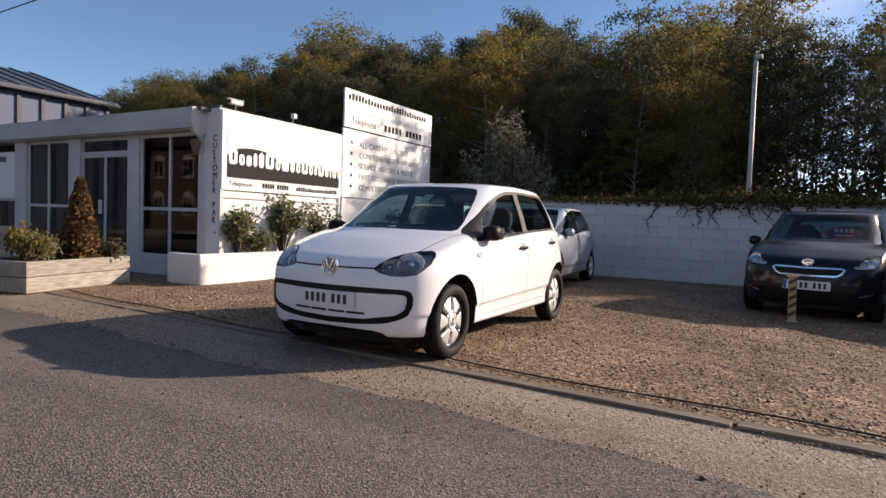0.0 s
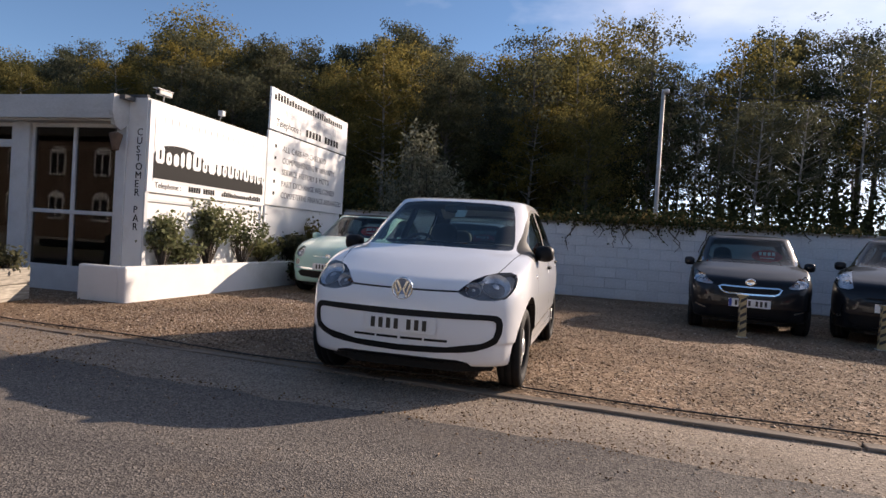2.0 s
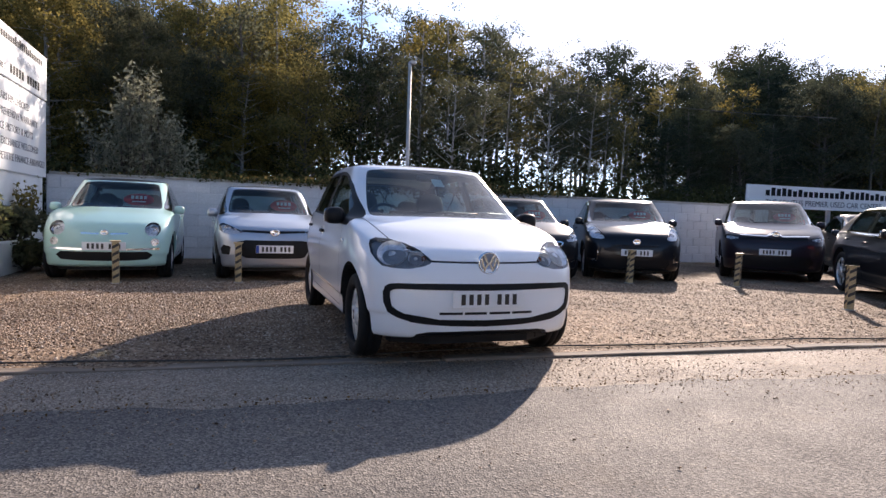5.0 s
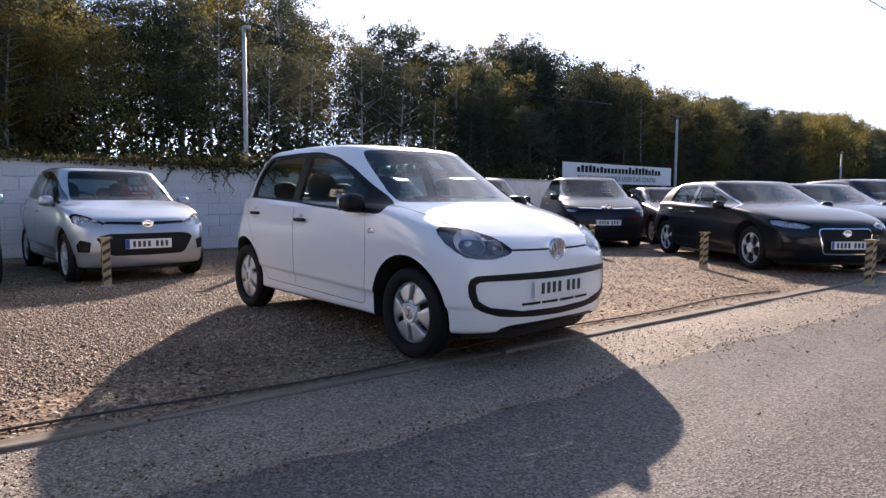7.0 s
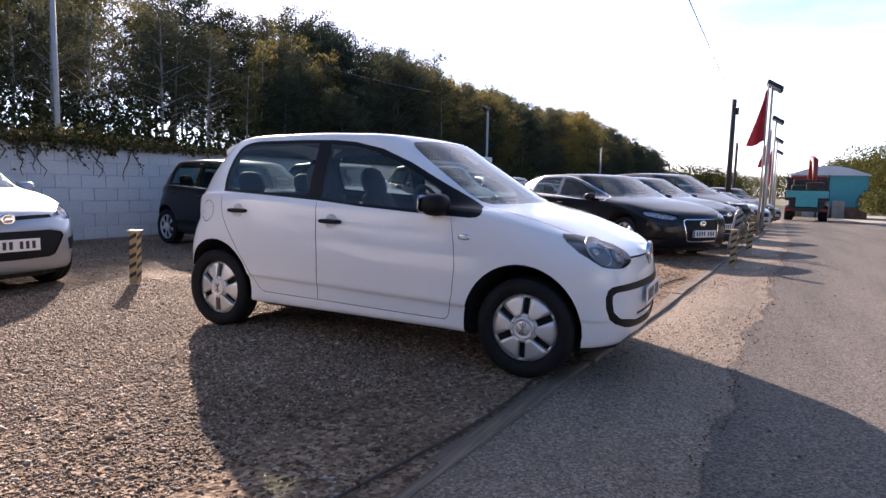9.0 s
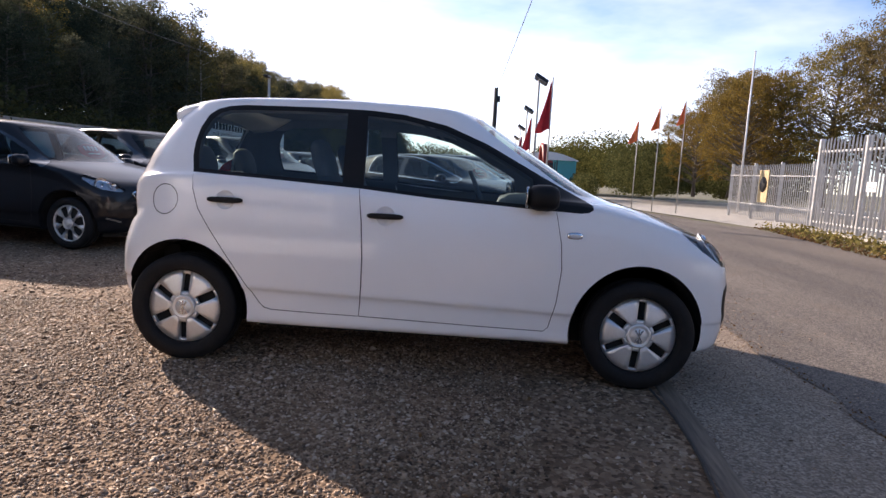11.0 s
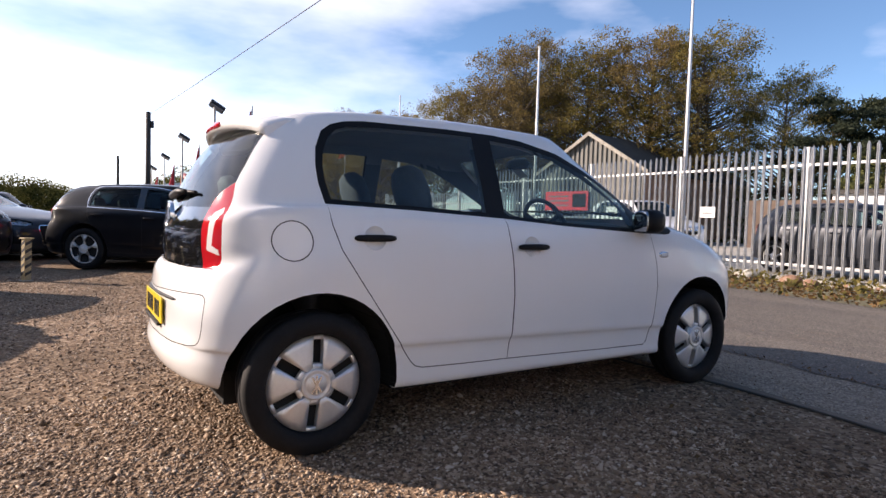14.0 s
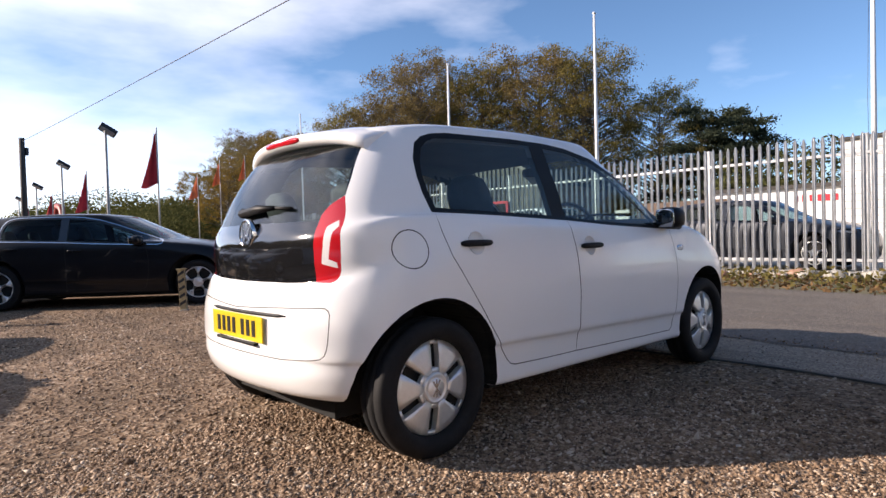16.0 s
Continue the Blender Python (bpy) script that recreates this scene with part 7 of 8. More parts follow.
part("bed", boxes(((0.15, -1.25, 1.32), (6.0, 1.25, 1.5))), M["lampcase"], lorry)
M["rust"] = surf("rusty_brown_steel", (0.085, 0.045, 0.035), 0.8, var=0.5, scale=2.5, bump=0.3)
for s in (1, -1):
    part("side_board", boxes(((0.15, s * 1.22 - 0.03, 1.5), (6.0, s * 1.22 + 0.03, 2.05))), M["rust"], lorry, "dull brown side board")
    for xx in (0.9, 2.1, 6.6):
        bm = bmesh.new()
        lathe(bm, [(-0.24, 0.2), (-0.25, 0.45), (-0.18, 0.5), (0.18, 0.5), (0.25, 0.45), (0.24, 0.2), (0.1, 0.001)], 20, "y", Matrix.Translation((xx, s * 0.98, 0.5)))
        part("wheel", bm, M["tyre"], lorry)
    part("lamp", boxes(((0.03, s * 1.0 - 0.14, 0.68), (0.05, s * 1.0 + 0.14, 0.80))), M["redlens"], lorry)
    part("stake", boxes(((0.5, s * 1.16 - 0.04, 2.05), (0.58, s * 1.16 + 0.04, 3.0))), M["lampcase"], lorry)
    part("stake", boxes(((3.0, s * 1.16 - 0.04, 2.05), (3.08, s * 1.16 + 0.04, 2.9))), M["lampcase"], lorry)
for k, (x0, x1, y0, y1, z1) in enumerate(((1.0, 2.6, -0.95, 0.1, 2.55), (1.4, 3.6, 0.15, 0.95, 2.35), (3.7, 4.6, -0.8, 0.9, 2.8))):
    part("load", boxes(((x0, y0, 1.5), (x1, y1, z1), 0.08)), M["rust"] if k != 1 else M["lampcase"], lorry, "dark machinery carried on the bed")
part("headboard", boxes(((5.9, -1.2, 1.4), (6.0, 1.2, 2.9))), M["lampcase"], lorry)
part("cab", boxes(((6.2, -1.2, 0.8), (8.0, 1.2, 3.1), 0.12)), M["crane_red"], lorry)
bm = bmesh.new()
tube(bm, [(5.0, -0.1, 1.5), (5.0, -0.1, 3.7), (4.6, -0.15, 4.25), (3.9, -0.3, 4.1), (3.6, -0.35, 3.0), (3.6, -0.35, 2.4)], [0.22, 0.18, 0.24, 0.22, 0.16, 0.12], 8)
tube(bm, [(4.8, -0.35, 2.4), (4.4, -0.4, 3.9)], 0.10, 6)
part("crane", bm, M["crane_red"], lorry, "folded red loading crane")
sx, sy = 66.0, -8.35
ts = thing("industrial_shed", "turquoise metal shed with pale curved roof", "building", m=pose(sx, sy, gz(66), 0, 0, -4))
part("wall", boxes(((0, -3.4, 0), (14, 3.0, 4.15))), M["teal"], ts)
bm = bmesh.new()
prism(bm, [(-3.6, 4.1)] + [(-3.6 + 6.8 * k / 12, 4.15 + 0.85 * math.sin(math.pi * k / 12)) for k in range(13)] + [(3.2, 4.1)], "yz", -0.3, 14.2)
part("roof", bm, M["whiteboard"], ts, "pale curved roof")
part("brick_base", boxes(((-0.1, -3.5, 0), (0.0, 3.1, 1.1))), M["brick"], ts)
for k in range(3):
    part("stack", boxes(((-2.0, -1.6 + 1.2 * k, 0), (-0.9, -0.6 + 1.2 * k, 1.7 - 0.3 * k), 0.02)), M["concrete"], ts, "stacked grey pallets")

# ---- trees and plants ----
def leaf_mesh(name, centres, sizes, mat, rs, flat=0.0, long=1.7):
    """Many small leaves, each a bent diamond of four points, turned every way."""
    n = len(centres)
    d = rs.normal(size=(n, 3))
    d[:, 2] *= (1 - flat)
    d /= np.linalg.norm(d, axis=1)[:, None]
    e = rs.normal(size=(n, 3))
    e -= d * (e * d).sum(1)[:, None]
    e /= np.linalg.norm(e, axis=1)[:, None]
    nm = np.cross(d, e)
    s = np.asarray(sizes)[:, None]
    pts = np.stack((centres - d * s * long / 2, centres + e * s / 2 + nm * s * 0.12, centres + d * s * long / 2, centres - e * s / 2 + nm * s * 0.12), 1).reshape(-1, 3)
    me = bpy.data.meshes.new(name)
    me.vertices.add(4 * n)
    me.vertices.foreach_set("co", pts.astype(np.float32).ravel())
    me.loops.add(4 * n)
    me.loops.foreach_set("vertex_index", np.arange(4 * n, dtype=np.int32))
    me.polygons.add(n)
    me.polygons.foreach_set("loop_start", np.arange(0, 4 * n, 4, dtype=np.int32))
    me.update(calc_edges=True)
    me.materials.append(mat)
    return me


def grow(seed, height, spread, bare, limbs, leaves, leaf, trunk_r, mat_leaf, mat_bark, lean=0.03, droop=0.0, clump=0.35, tight=0.55):
    """A tree: tapered trunk, limbs, twigs and a crown of single leaves. Returns (trunk mesh, crown mesh)."""
    rs, rd = np.random.RandomState(seed), random.Random(seed)
    bm = bmesh.new()
    top = Vector((rd.uniform(-lean, lean) * height, rd.uniform(-lean, lean) * height, height * 0.96))
    bend = Vector((rd.uniform(-0.03, 0.03) * height, rd.uniform(-0.03, 0.03) * height, 0))
    trunk = [(top * t) + bend * math.sin(math.pi * t) for t in [k / 7 for k in range(8)]]
    tube(bm, trunk, [trunk_r * (1.25 if k == 0 else 1) * (1 - 0.9 * k / 7) + 0.012 for k in range(8)], 7)
    ends = []
    for k in range(limbs):
        t = bare + (0.97 - bare) * (k + rd.random()) / limbs
        i = min(6, int(t * 7))
        base = trunk[i].lerp(trunk[i + 1], t * 7 - i)
        az = k * 2.4 + rd.uniform(-0.5, 0.5)
        ln = spread * (0.35 + 0.65 * math.sin(math.pi * min(1, 0.18 + 0.82 * (t - bare) / (1 - bare)))) * rd.uniform(0.7, 1.15)
        rise = rd.uniform(0.35, 0.9) - droop
        mid = base + Vector((math.cos(az), math.sin(az), rise * 0.8)) * ln * 0.5
        end = base + Vector((math.cos(az + 0.2), math.sin(az + 0.2), rise * 0.9 - 0.1)) * ln
        r0 = trunk_r * (1 - 0.85 * t) * 0.5 + 0.008
        tube(bm, [base, mid, end], [r0, r0 * 0.6, 0.006], 5, False)
        ends.append((base, mid, end))
        for q in range(3):
            s_ = rd.uniform(0.4, 0.95)
            p = mid.lerp(end, s_)
            tip = p + Vector((rd.uniform(-1, 1), rd.uniform(-1, 1), rd.uniform(-0.3 - droop, 0.8 - droop))) * ln * 0.35
            tube(bm, [p, tip], [0.010, 0.004], 4, False)
            ends.append((p, p.lerp(tip, 0.5), tip))
    cs = []
    per = max(1, leaves // len(ends))
    for a, m_, e in ends:
        u = rs.uniform(0.25, 1.05, 3)[:, None]
        mids = np.array(m_)[None] * (1 - u) + np.array(e)[None] * u + rs.normal(size=(3, 3)) * clump * np.array((0.9, 0.9, 0.7))
        cs.append(mids[rs.randint(0, 3, per)] + rs.normal(size=(per, 3)) * clump * np.array((tight, tight, tight * 0.7)))
    cs = np.concatenate(cs)
    return blob(bm, "trunk", mat_bark), leaf_mesh("crown", cs, rs.uniform(0.6, 1.4, len(cs)) * leaf, mat_leaf, rs)


def tree_thing(name, label, meshes, m, group="", category="tree"):
    t = thing(name, label, category, group, m)
    for nm, me in zip(("trunk", "crown"), meshes):
        ob = new(nm, me)
        ob.parent = t
    return t


rt = random.Random(21)
KINDS = [
    grow(1, 9.4, 1.9, 0.24, 40, 23000, 0.053, 0.10, M["leaf_olive"], M["birch"], droop=0.25, clump=0.26),
    grow(2, 8.8, 1.8, 0.28, 36, 21000, 0.053, 0.09, M["leaf_green"], M["bark"], clump=0.26),
    grow(3, 9.8, 2.0, 0.20, 42, 23000, 0.055, 0.11, M["leaf_green"], M["bark"], clump=0.27),
    grow(4, 9.0, 1.7, 0.26, 36, 17000, 0.053, 0.09, M["leaf_gold"], M["birch"], droop=0.3, clump=0.25),
    grow(5, 8.4, 2.2, 0.18, 40, 23000, 0.055, 0.11, M["leaf_olive"], M["bark"], clump=0.36),
    grow(6, 9.6, 1.6, 0.40, 26, 8500, 0.050, 0.09, M["leaf_green"], M["birch"], clump=0.24),
    grow(7, 9.6, 1.9, 0.34, 34, 17000, 0.050, 0.12, M["leaf_pine"], M["bark"], droop=0.35, clump=0.30, tight=0.5),
    grow(8, 9.2, 1.6, 0.45, 26, 9500, 0.050, 0.11, M["leaf_pine"], M["bark"], droop=0.25, clump=0.28, tight=0.5),
]
LABELS = ["slender birch with thinning olive leaves", "slender dark green tree in the wood", "tall dark green tree in the wood", "birch turning golden in the wood", "broad olive green tree in the wood", "thin tree with bare lower trunk", "dark pine with layered boughs in the wood", "tall dark pine with a bare trunk"]
first = {}


def plant(k, x, y, turn, s=1.0):
    if (k, s) not in first:
        t = tree_thing("tree", LABELS[k], KINDS[k], pose(x, y, gz(x), 0, 0, turn), "trees of the wood")
        if s != 1.0:
            t.scale = (s, s, s)
        first[(k, s)] = t
        return t
    return copy_thing(first[(k, s)], pose(x, y, gz(x), 0, 0, turn))


# how high the wood stands along its line, taken where that line runs 26.5 m behind the road
CREST = ((-60, 8.4), (-38, 10.2), (-33, 11.0), (-30, 10.5), (-28, 12.0), (-24.5, 11.0), (-21, 12.7), (-18, 11.2), (-15, 11.8), (-12, 11.2), (-7, 11.4), (-3, 10.4), (1, 10.9), (3.3, 10.1), (6.5, 11.3), (9, 10.7), (10.3, 11.3),
         (13, 10.0), (15, 10.5), (17.7, 10.4), (19.3, 8.9), (21.5, 9.5), (23.5, 9.7), (27.4, 11.8), (31, 10.9), (36, 10.8), (43, 10.2), (58, 10.7), (75, 11.2), (95, 12.2), (155, 11.5))
CREST_X, CREST_Z = [a for a, _ in CREST], [b for _, b in CREST]


def line_x(x, y):
    return -1.0 + (x + 1.0) * 26.5 / (y + 4.5)


def crest_at(x, y):
    return 1.0 + (float(np.interp(line_x(x, y), CREST_X, CREST_Z)) - 1.0) * (y + 4.5) / 26.5 - gz(x)


TALL = (9.4, 8.8, 9.8, 9.0, 8.4, 9.6, 9.6, 9.2)
for r_i, (rowy, step, jit) in enumerate(((14.2, 2.2, 1.0), (17.5, 2.5, 1.4), (21.5, 2.5, 1.8), (26.0, 2.7, 2.0), (31.0, 3.0, 2.0))):
    x = -30.5 + rt.random() - 16.0 * (r_i > 1)
    while x < 118:
        tx, ty = x + rt.uniform(-jit, jit) * 0.6, rowy + rt.uniform(-jit, jit)
        lx0 = line_x(tx, ty)
        open_ = 4.5 < lx0 < 21 and r_i > 0
        if not (open_ and rt.random() < (0.46, 0.46, 0.46, 0.52, 0.56)[r_i]):
            k = rt.choice((0, 1, 2, 3, 4, 4, 2, 0)) if lx0 < 2.0 else rt.choice((5, 5, 7, 5, 7, 1, 7)) if lx0 < 21 else rt.choice((6, 6, 2, 1, 6, 2)) if lx0 < 34 else rt.choice((1, 2, 4, 2, 6))
            s = crest_at(tx, ty) * rt.choice((0.80, 0.88, 0.95, 1.0) if r_i < 3 else (0.90, 0.96, 1.0, 1.03)) / TALL[k] / (1.09 if lx0 < 12 else 1.01)
            if -9 < tx - 0.9 * ty < 9:
                s = min(s, (ty - 4.0) / 1.77 / 9.3)       # the low sun clears these trees
            plant(k, tx, ty, rt.uniform(0, 360), round(s * 20) / 20)
        x += step * (1 if x < 40 else 1.4)
# the tall pines that stand over the rest
for tx, ty, s in ((31.7, 26.0, 1.40), (30.2, 27.0, 1.30), (33.5, 27.5, 1.35), (17.4, 20.6, 1.0)):
    plant(6, tx, ty, 50 * tx, s)
# thin saplings between the larger trunks
thin = [grow(41, 7.6, 0.9, 0.45, 16, 2600, 0.055, 0.055, M["leaf_green"], M["bark"], clump=0.2), grow(42, 8.2, 0.8, 0.55, 14, 2000, 0.055, 0.05, M["leaf_olive"], M["birch"], clump=0.2)]
tf = {}
for q in range(64):
    x, y = rt.uniform(-2, 27), rt.uniform(13, 30)
    k, s = q % 2, rt.choice((0.9, 1.1, 1.3))
    if -9 < x - 0.9 * y < 9:
        s = max(0.6, math.floor(min(s, (y - 4.0) / 1.77 / 8.0) * 10) / 10)
    if (k, s) not in tf:
        tf[(k, s)] = tree_thing("sapling", "thin sapling with a bare lower trunk", thin[k], pose(x, y, gz(x), 0, 0, 40 * q), "trees of the wood")
        tf[(k, s)].scale = (s, s, s)
    else:
        copy_thing(tf[(k, s)], pose(x, y, gz(x), 0, 0, 40 * q))
# autumn trees across the road
big = [grow(31, 14.0, 4.6, 0.18, 110, 42000, 0.070, 0.24, M["leaf_rust"], M["bark"], clump=0.36), grow(32, 13.0, 4.2, 0.2, 105, 38000, 0.070, 0.22, M["leaf_olive"], M["bark"], clump=0.36),
       grow(33, 10.0, 3.6, 0.15, 85, 28000, 0.064, 0.2, M["leaf_gold"], M["bark"], clump=0.26), grow(34, 12.5, 3.6, 0.25, 140, 11000, 0.06, 0.2, M["leaf_rust"], M["bark"], clump=0.35)]
bl = ["large russet autumn tree behind the barn", "large olive and brown tree behind the barn", "rounded golden autumn tree", "half-bare brown autumn tree"]
bf = {}
# the five at negative x stay out of view, added only to be reflected
for k, x, y, z in ((0, 33, -27, 1.0), (1, 29.5, -30, 1.0), (0, 26, -32.5, 1.0), (3, 31, -33, 1.0), (1, 22.5, -34, 1.0), (3, 24, -36, 1.0), (1, 19, -37, 0.8), (2, 41, -20.5, 0.9), (3, 42, -22.5, 0.75), (2, 49, -19, 0.7), (1, 37, -23.0, 0.8), (0, 34.5, -25.5, 0.8), (2, 39, -18.6, 0.8),
                   (3, 36, -30, 1.0), (1, 38, -33, 1.0), (0, 54, -24, 0.8), (2, 62, -26, 1.0), (1, -14, -32, 1.0), (0, -22, -30, 1.0), (2, -30, -25, 1.0), (1, -8, -34, 1.0), (0, -40, -22, 1.0), (1, 70, -30, 1.0), (2, 80, -28, 1.0)):
    if (k, z) not in bf:
        bf[(k, z)] = tree_thing("tree", bl[k], big[k], pose(x, y, 0, 0, 0, rt.uniform(0, 360)), "trees across the road")
        bf[(k, z)].scale = (z, z, z)
    else:
        copy_thing(bf[(k, z)], pose(x, y, 0, 0, 0, rt.uniform(0, 360)))
# dark flat-topped pines
rs = np.random.RandomState(77)
for q, (x, y, h) in enumerate(((15.6, -37, 8.4), (13.6, -38.5, 7.9))):
    bm = bmesh.new()
    tube(bm, [(0, 0, 0), (0.2, 0, h * 0.5), (0.1, 0.1, h * 0.97)], [0.24, 0.17, 0.05], 8)
    cs = []
    for k in range(22):
        zz = h * (0.34 + 0.64 * k / 21)
        az, ln = k * 2.4, (3.1 - 1.9 * (k / 21) ** 2) * rs.uniform(0.55, 1.2)
        e = np.array((math.cos(az) * ln, math.sin(az) * ln, zz + rs.uniform(-0.1, 0.5)))
        tube(bm, [(0.1, 0.05, zz), tuple(e * np.array((0.5, 0.5, 1)) + np.array((0, 0, -0.12))), tuple(e)], [0.06, 0.04, 0.015], 5)
        for j in range(4):
            f = 0.5 + 0.2 * j
            c = e * np.array((f, f, 1)) + np.append(rs.normal(size=2) * 0.3, rs.uniform(-0.1, 0.25))
            cs.append(c + rs.normal(size=(150, 3)) * np.array((0.36, 0.36, 0.13)))
    cs = np.concatenate(cs)
    tree_thing("tree", "dark flat-topped pine against the sky", (blob(bm, "trunk", M["bark"]), leaf_mesh("crown", cs, rs.uniform(0.05, 0.13, len(cs)), M["leaf_pine"], rs, long=2.4)), pose(x, y, 0, 0, 0, 70 * q))


def thicket(name, label, lumps, leaf, mat, seed, count, kind="stuff"):
    """A mass of leaves on lumps given as (x, y, z, rx, ry, rz)."""
    r = np.random.RandomState(seed)
    cs = []
    vol = np.array([l[3] * l[4] + l[4] * l[5] + l[3] * l[5] for l in lumps])
    for l, v in zip(lumps, vol / vol.sum()):
        n = int(count * v) + 1
        d = r.normal(size=(n, 3))
        d /= np.linalg.norm(d, axis=1)[:, None]
        rad = r.uniform(0.62, 1.08, n)[:, None]
        cs.append(np.array(l[:3]) + d * rad * np.array(l[3:]))
    cs = np.concatenate(cs)
    cs = cs[cs[:, 2] > -0.3]
    ob = new(name, leaf_mesh(name, cs, r.uniform(0.5, 1.5, len(cs)) * leaf, mat, r))
    return tagged(ob, label, "undergrowth", kind=kind)


lum = []
x = -24.0
while x < 92:
    h = rt.uniform(1.6, 2.6) if x < 26 else rt.uniform(1.4, 3.0)
    lum.append((x, 11.4 + rt.uniform(-0.8, 0.8), gz(x) + h * 0.5, rt.uniform(1.2, 1.9), rt.uniform(0.9, 1.4), h * 0.62))
    h = h * 1.4 if x < 1.5 else h + 0.5 if x < 20 else h
    if 1.0 < x < 21:
        up = rt.uniform(2.2, 3.3) if x < 9.5 else rt.uniform(2.0, 2.8)
        lum.append((x + 0.5, 13.8 + rt.uniform(-0.6, 0.6), gz(x) + up * 0.5, rt.uniform(1.0, 1.5), 0.9, up * 0.55))
        lum.append((x - 0.2, 17.0 + rt.uniform(-0.8, 0.8), gz(x) + up * 0.55, rt.uniform(1.0, 1.7), 1.0, up * rt.uniform(0.55, 0.8)))
    if not 1.5 < x < 20:
        lum.append((x + 0.8, 16.5 + rt.uniform(-1.5, 1.5), gz(x) + h * 0.6, rt.uniform(1.4, 2.2), rt.uniform(0.9, 1.4), h * rt.uniform(0.6, 0.95)))
        lum.append((x + 0.3, 24 + rt.uniform(-2, 2), gz(x) + h * 0.6, rt.uniform(1.6, 2.4), 1.5, h * rt.uniform(0.6, 0.8)))
    x += 1.45 if x < 30 else 2.4
x = -26.0
while x < -2.0:
    for yy, zz in ((20.0, 2.6), (23.0, 4.0)):
        lum.append((x + rt.uniform(-0.6, 0.6), yy + rt.uniform(-0.8, 0.8), zz + rt.uniform(-0.5, 0.6), 1.6, 1.2, 1.9))
    x += 1.7
thicket("undergrowth", "dark bramble and shrub undergrowth below the trees", lum, 0.085, M["underwood"], 3, 380000)
# far woods on the rising ground down the road
lum = []
for k in range(46):
    x = 78 + rt.uniform(0, 70)
    y = rt.uniform(-48, -16)
    lum.append((x, y, 2.0 + rt.uniform(0, 2.6), rt.uniform(4, 7), rt.uniform(4, 7), rt.uniform(2.6, 4.6)))
for k in range(16):
    lum.append((150 + rt.uniform(0, 40), -16 + 3 * k, 1.5 + rt.uniform(0, 1.5), 6, 5, rt.uniform(2.5, 4.0)))
for k in range(14):
    y = 1.5 + 1.3 * k
    lum.append((118 + rt.uniform(0, 10), y, 0.6 + rt.uniform(0, 0.8), 3.5, rt.uniform(1.8, 3.0), 3.2 + 2.4 * math.exp(-((y - 9) / 4.5) ** 2) + rt.uniform(-0.3, 0.5)))
thicket("woodland", "distant autumn woods at the end of the road", lum, 0.19, M["leaf_ivy"], 9, 240000)
lum = [(rt.uniform(48, 76), rt.uniform(-30, -15), 1.2 + rt.uniform(0, 1.5), 2.6, 2.6, rt.uniform(1.6, 3.0)) for k in range(14)] + [(50 + 2 * k, -10.5 - 0.15 * k, 0.2, 1.4, 0.8, 1.3) for k in range(8)]
lum += [(3.5 + 1.5 * k, -30.5 + rt.uniform(-0.5, 0.5), 1.8 + rt.uniform(0, 0.5), 1.4, 1.2, rt.uniform(2.2, 3.0)) for k in range(6)]
lum += [(6 + 2.3 * k, -40.5 + 0.35 * k, 1.0 + rt.uniform(0, 0.8), 2.0, 1.4, rt.uniform(1.8, 3.0)) for k in range(13)]
thicket("hedge", "mixed hedge and scrub beyond the yards", lum, 0.11, M["leaf_ivy"], 12, 100000)

# grey-green bush behind the wall
bush = thing("bush", "large silvery green bush behind the wall", "bush", m=pose(-3.35, 9.35, 0))
rs = np.random.RandomState(5)
bm = bmesh.new()
cs = []
for k in range(52):
    az, out = rs.uniform(0, 6.28), rs.uniform(0.1, 1.2)
    h = rs.uniform(2.0, 3.0) if out > 0.6 else rs.uniform(2.9, 3.95)
    e = Vector((math.cos(az) * out, math.sin(az) * out * 0.8, h))
    b = Vector((math.cos(az) * 0.15, math.sin(az) * 0.15, 0.0))
    mid = b.lerp(e, 0.55) + Vector((math.cos(az), math.sin(az), 0)) * 0.15
    tube(bm, [b, mid, e], [0.025, 0.015, 0.004], 4, False)
    u = rs.uniform(0.15, 1.06, 120)[:, None]
    cs.append(np.array(mid)[None] * (1 - u) + np.array(e)[None] * u + rs.normal(size=(120, 3)) * 0.085)
cs = np.concatenate(cs)
for nm, me in (("branchwork", blob(bm, "branchwork", M["twig"])), ("foliage", leaf_mesh("foliage", cs, rs.uniform(0.03, 0.06, len(cs)), M["leaf_grey"], rs, long=2.6))):
    ob = new(nm, me)
    ob.parent = bush

# ivy along the wall's top: a matted band of leaves, with woody runners hanging down the face
rs = np.random.RandomState(8)
ivy = thing("ivy", "matted ivy on the wall's top with hanging woody runners", "climber", m=pose(0, 0, 0))
ivx = np.concatenate((rs.normal(2.3, 1.5, 2600), rs.uniform(-2.2, 6.2, 1300), rs.uniform(-4.6, -2.0, 120)))
lift = 0.10 + 0.10 * np.exp(-((ivx - 2.2) / 1.6) ** 2) * (1 + 0.5 * np.sin(ivx * 3.1) + 0.3 * np.sin(ivx * 7.3))
ivp = np.stack((ivx, WALL_Y + 0.05 + rs.normal(0, 0.10, len(ivx)), 1.64 + np.abs(rs.normal(0, 0.6, len(ivx))) * lift - (rs.uniform(0, 1, len(ivx)) < 0.3) * rs.uniform(0, 0.9, len(ivx)) * lift), 1)
ivp[:, 1] = np.where(ivp[:, 2] < 1.66, WALL_Y - 0.03 - np.abs(rs.normal(0, 0.03, len(ivx))), ivp[:, 1])
half_ = rs.uniform(0, 1, len(ivx)) < 0.62
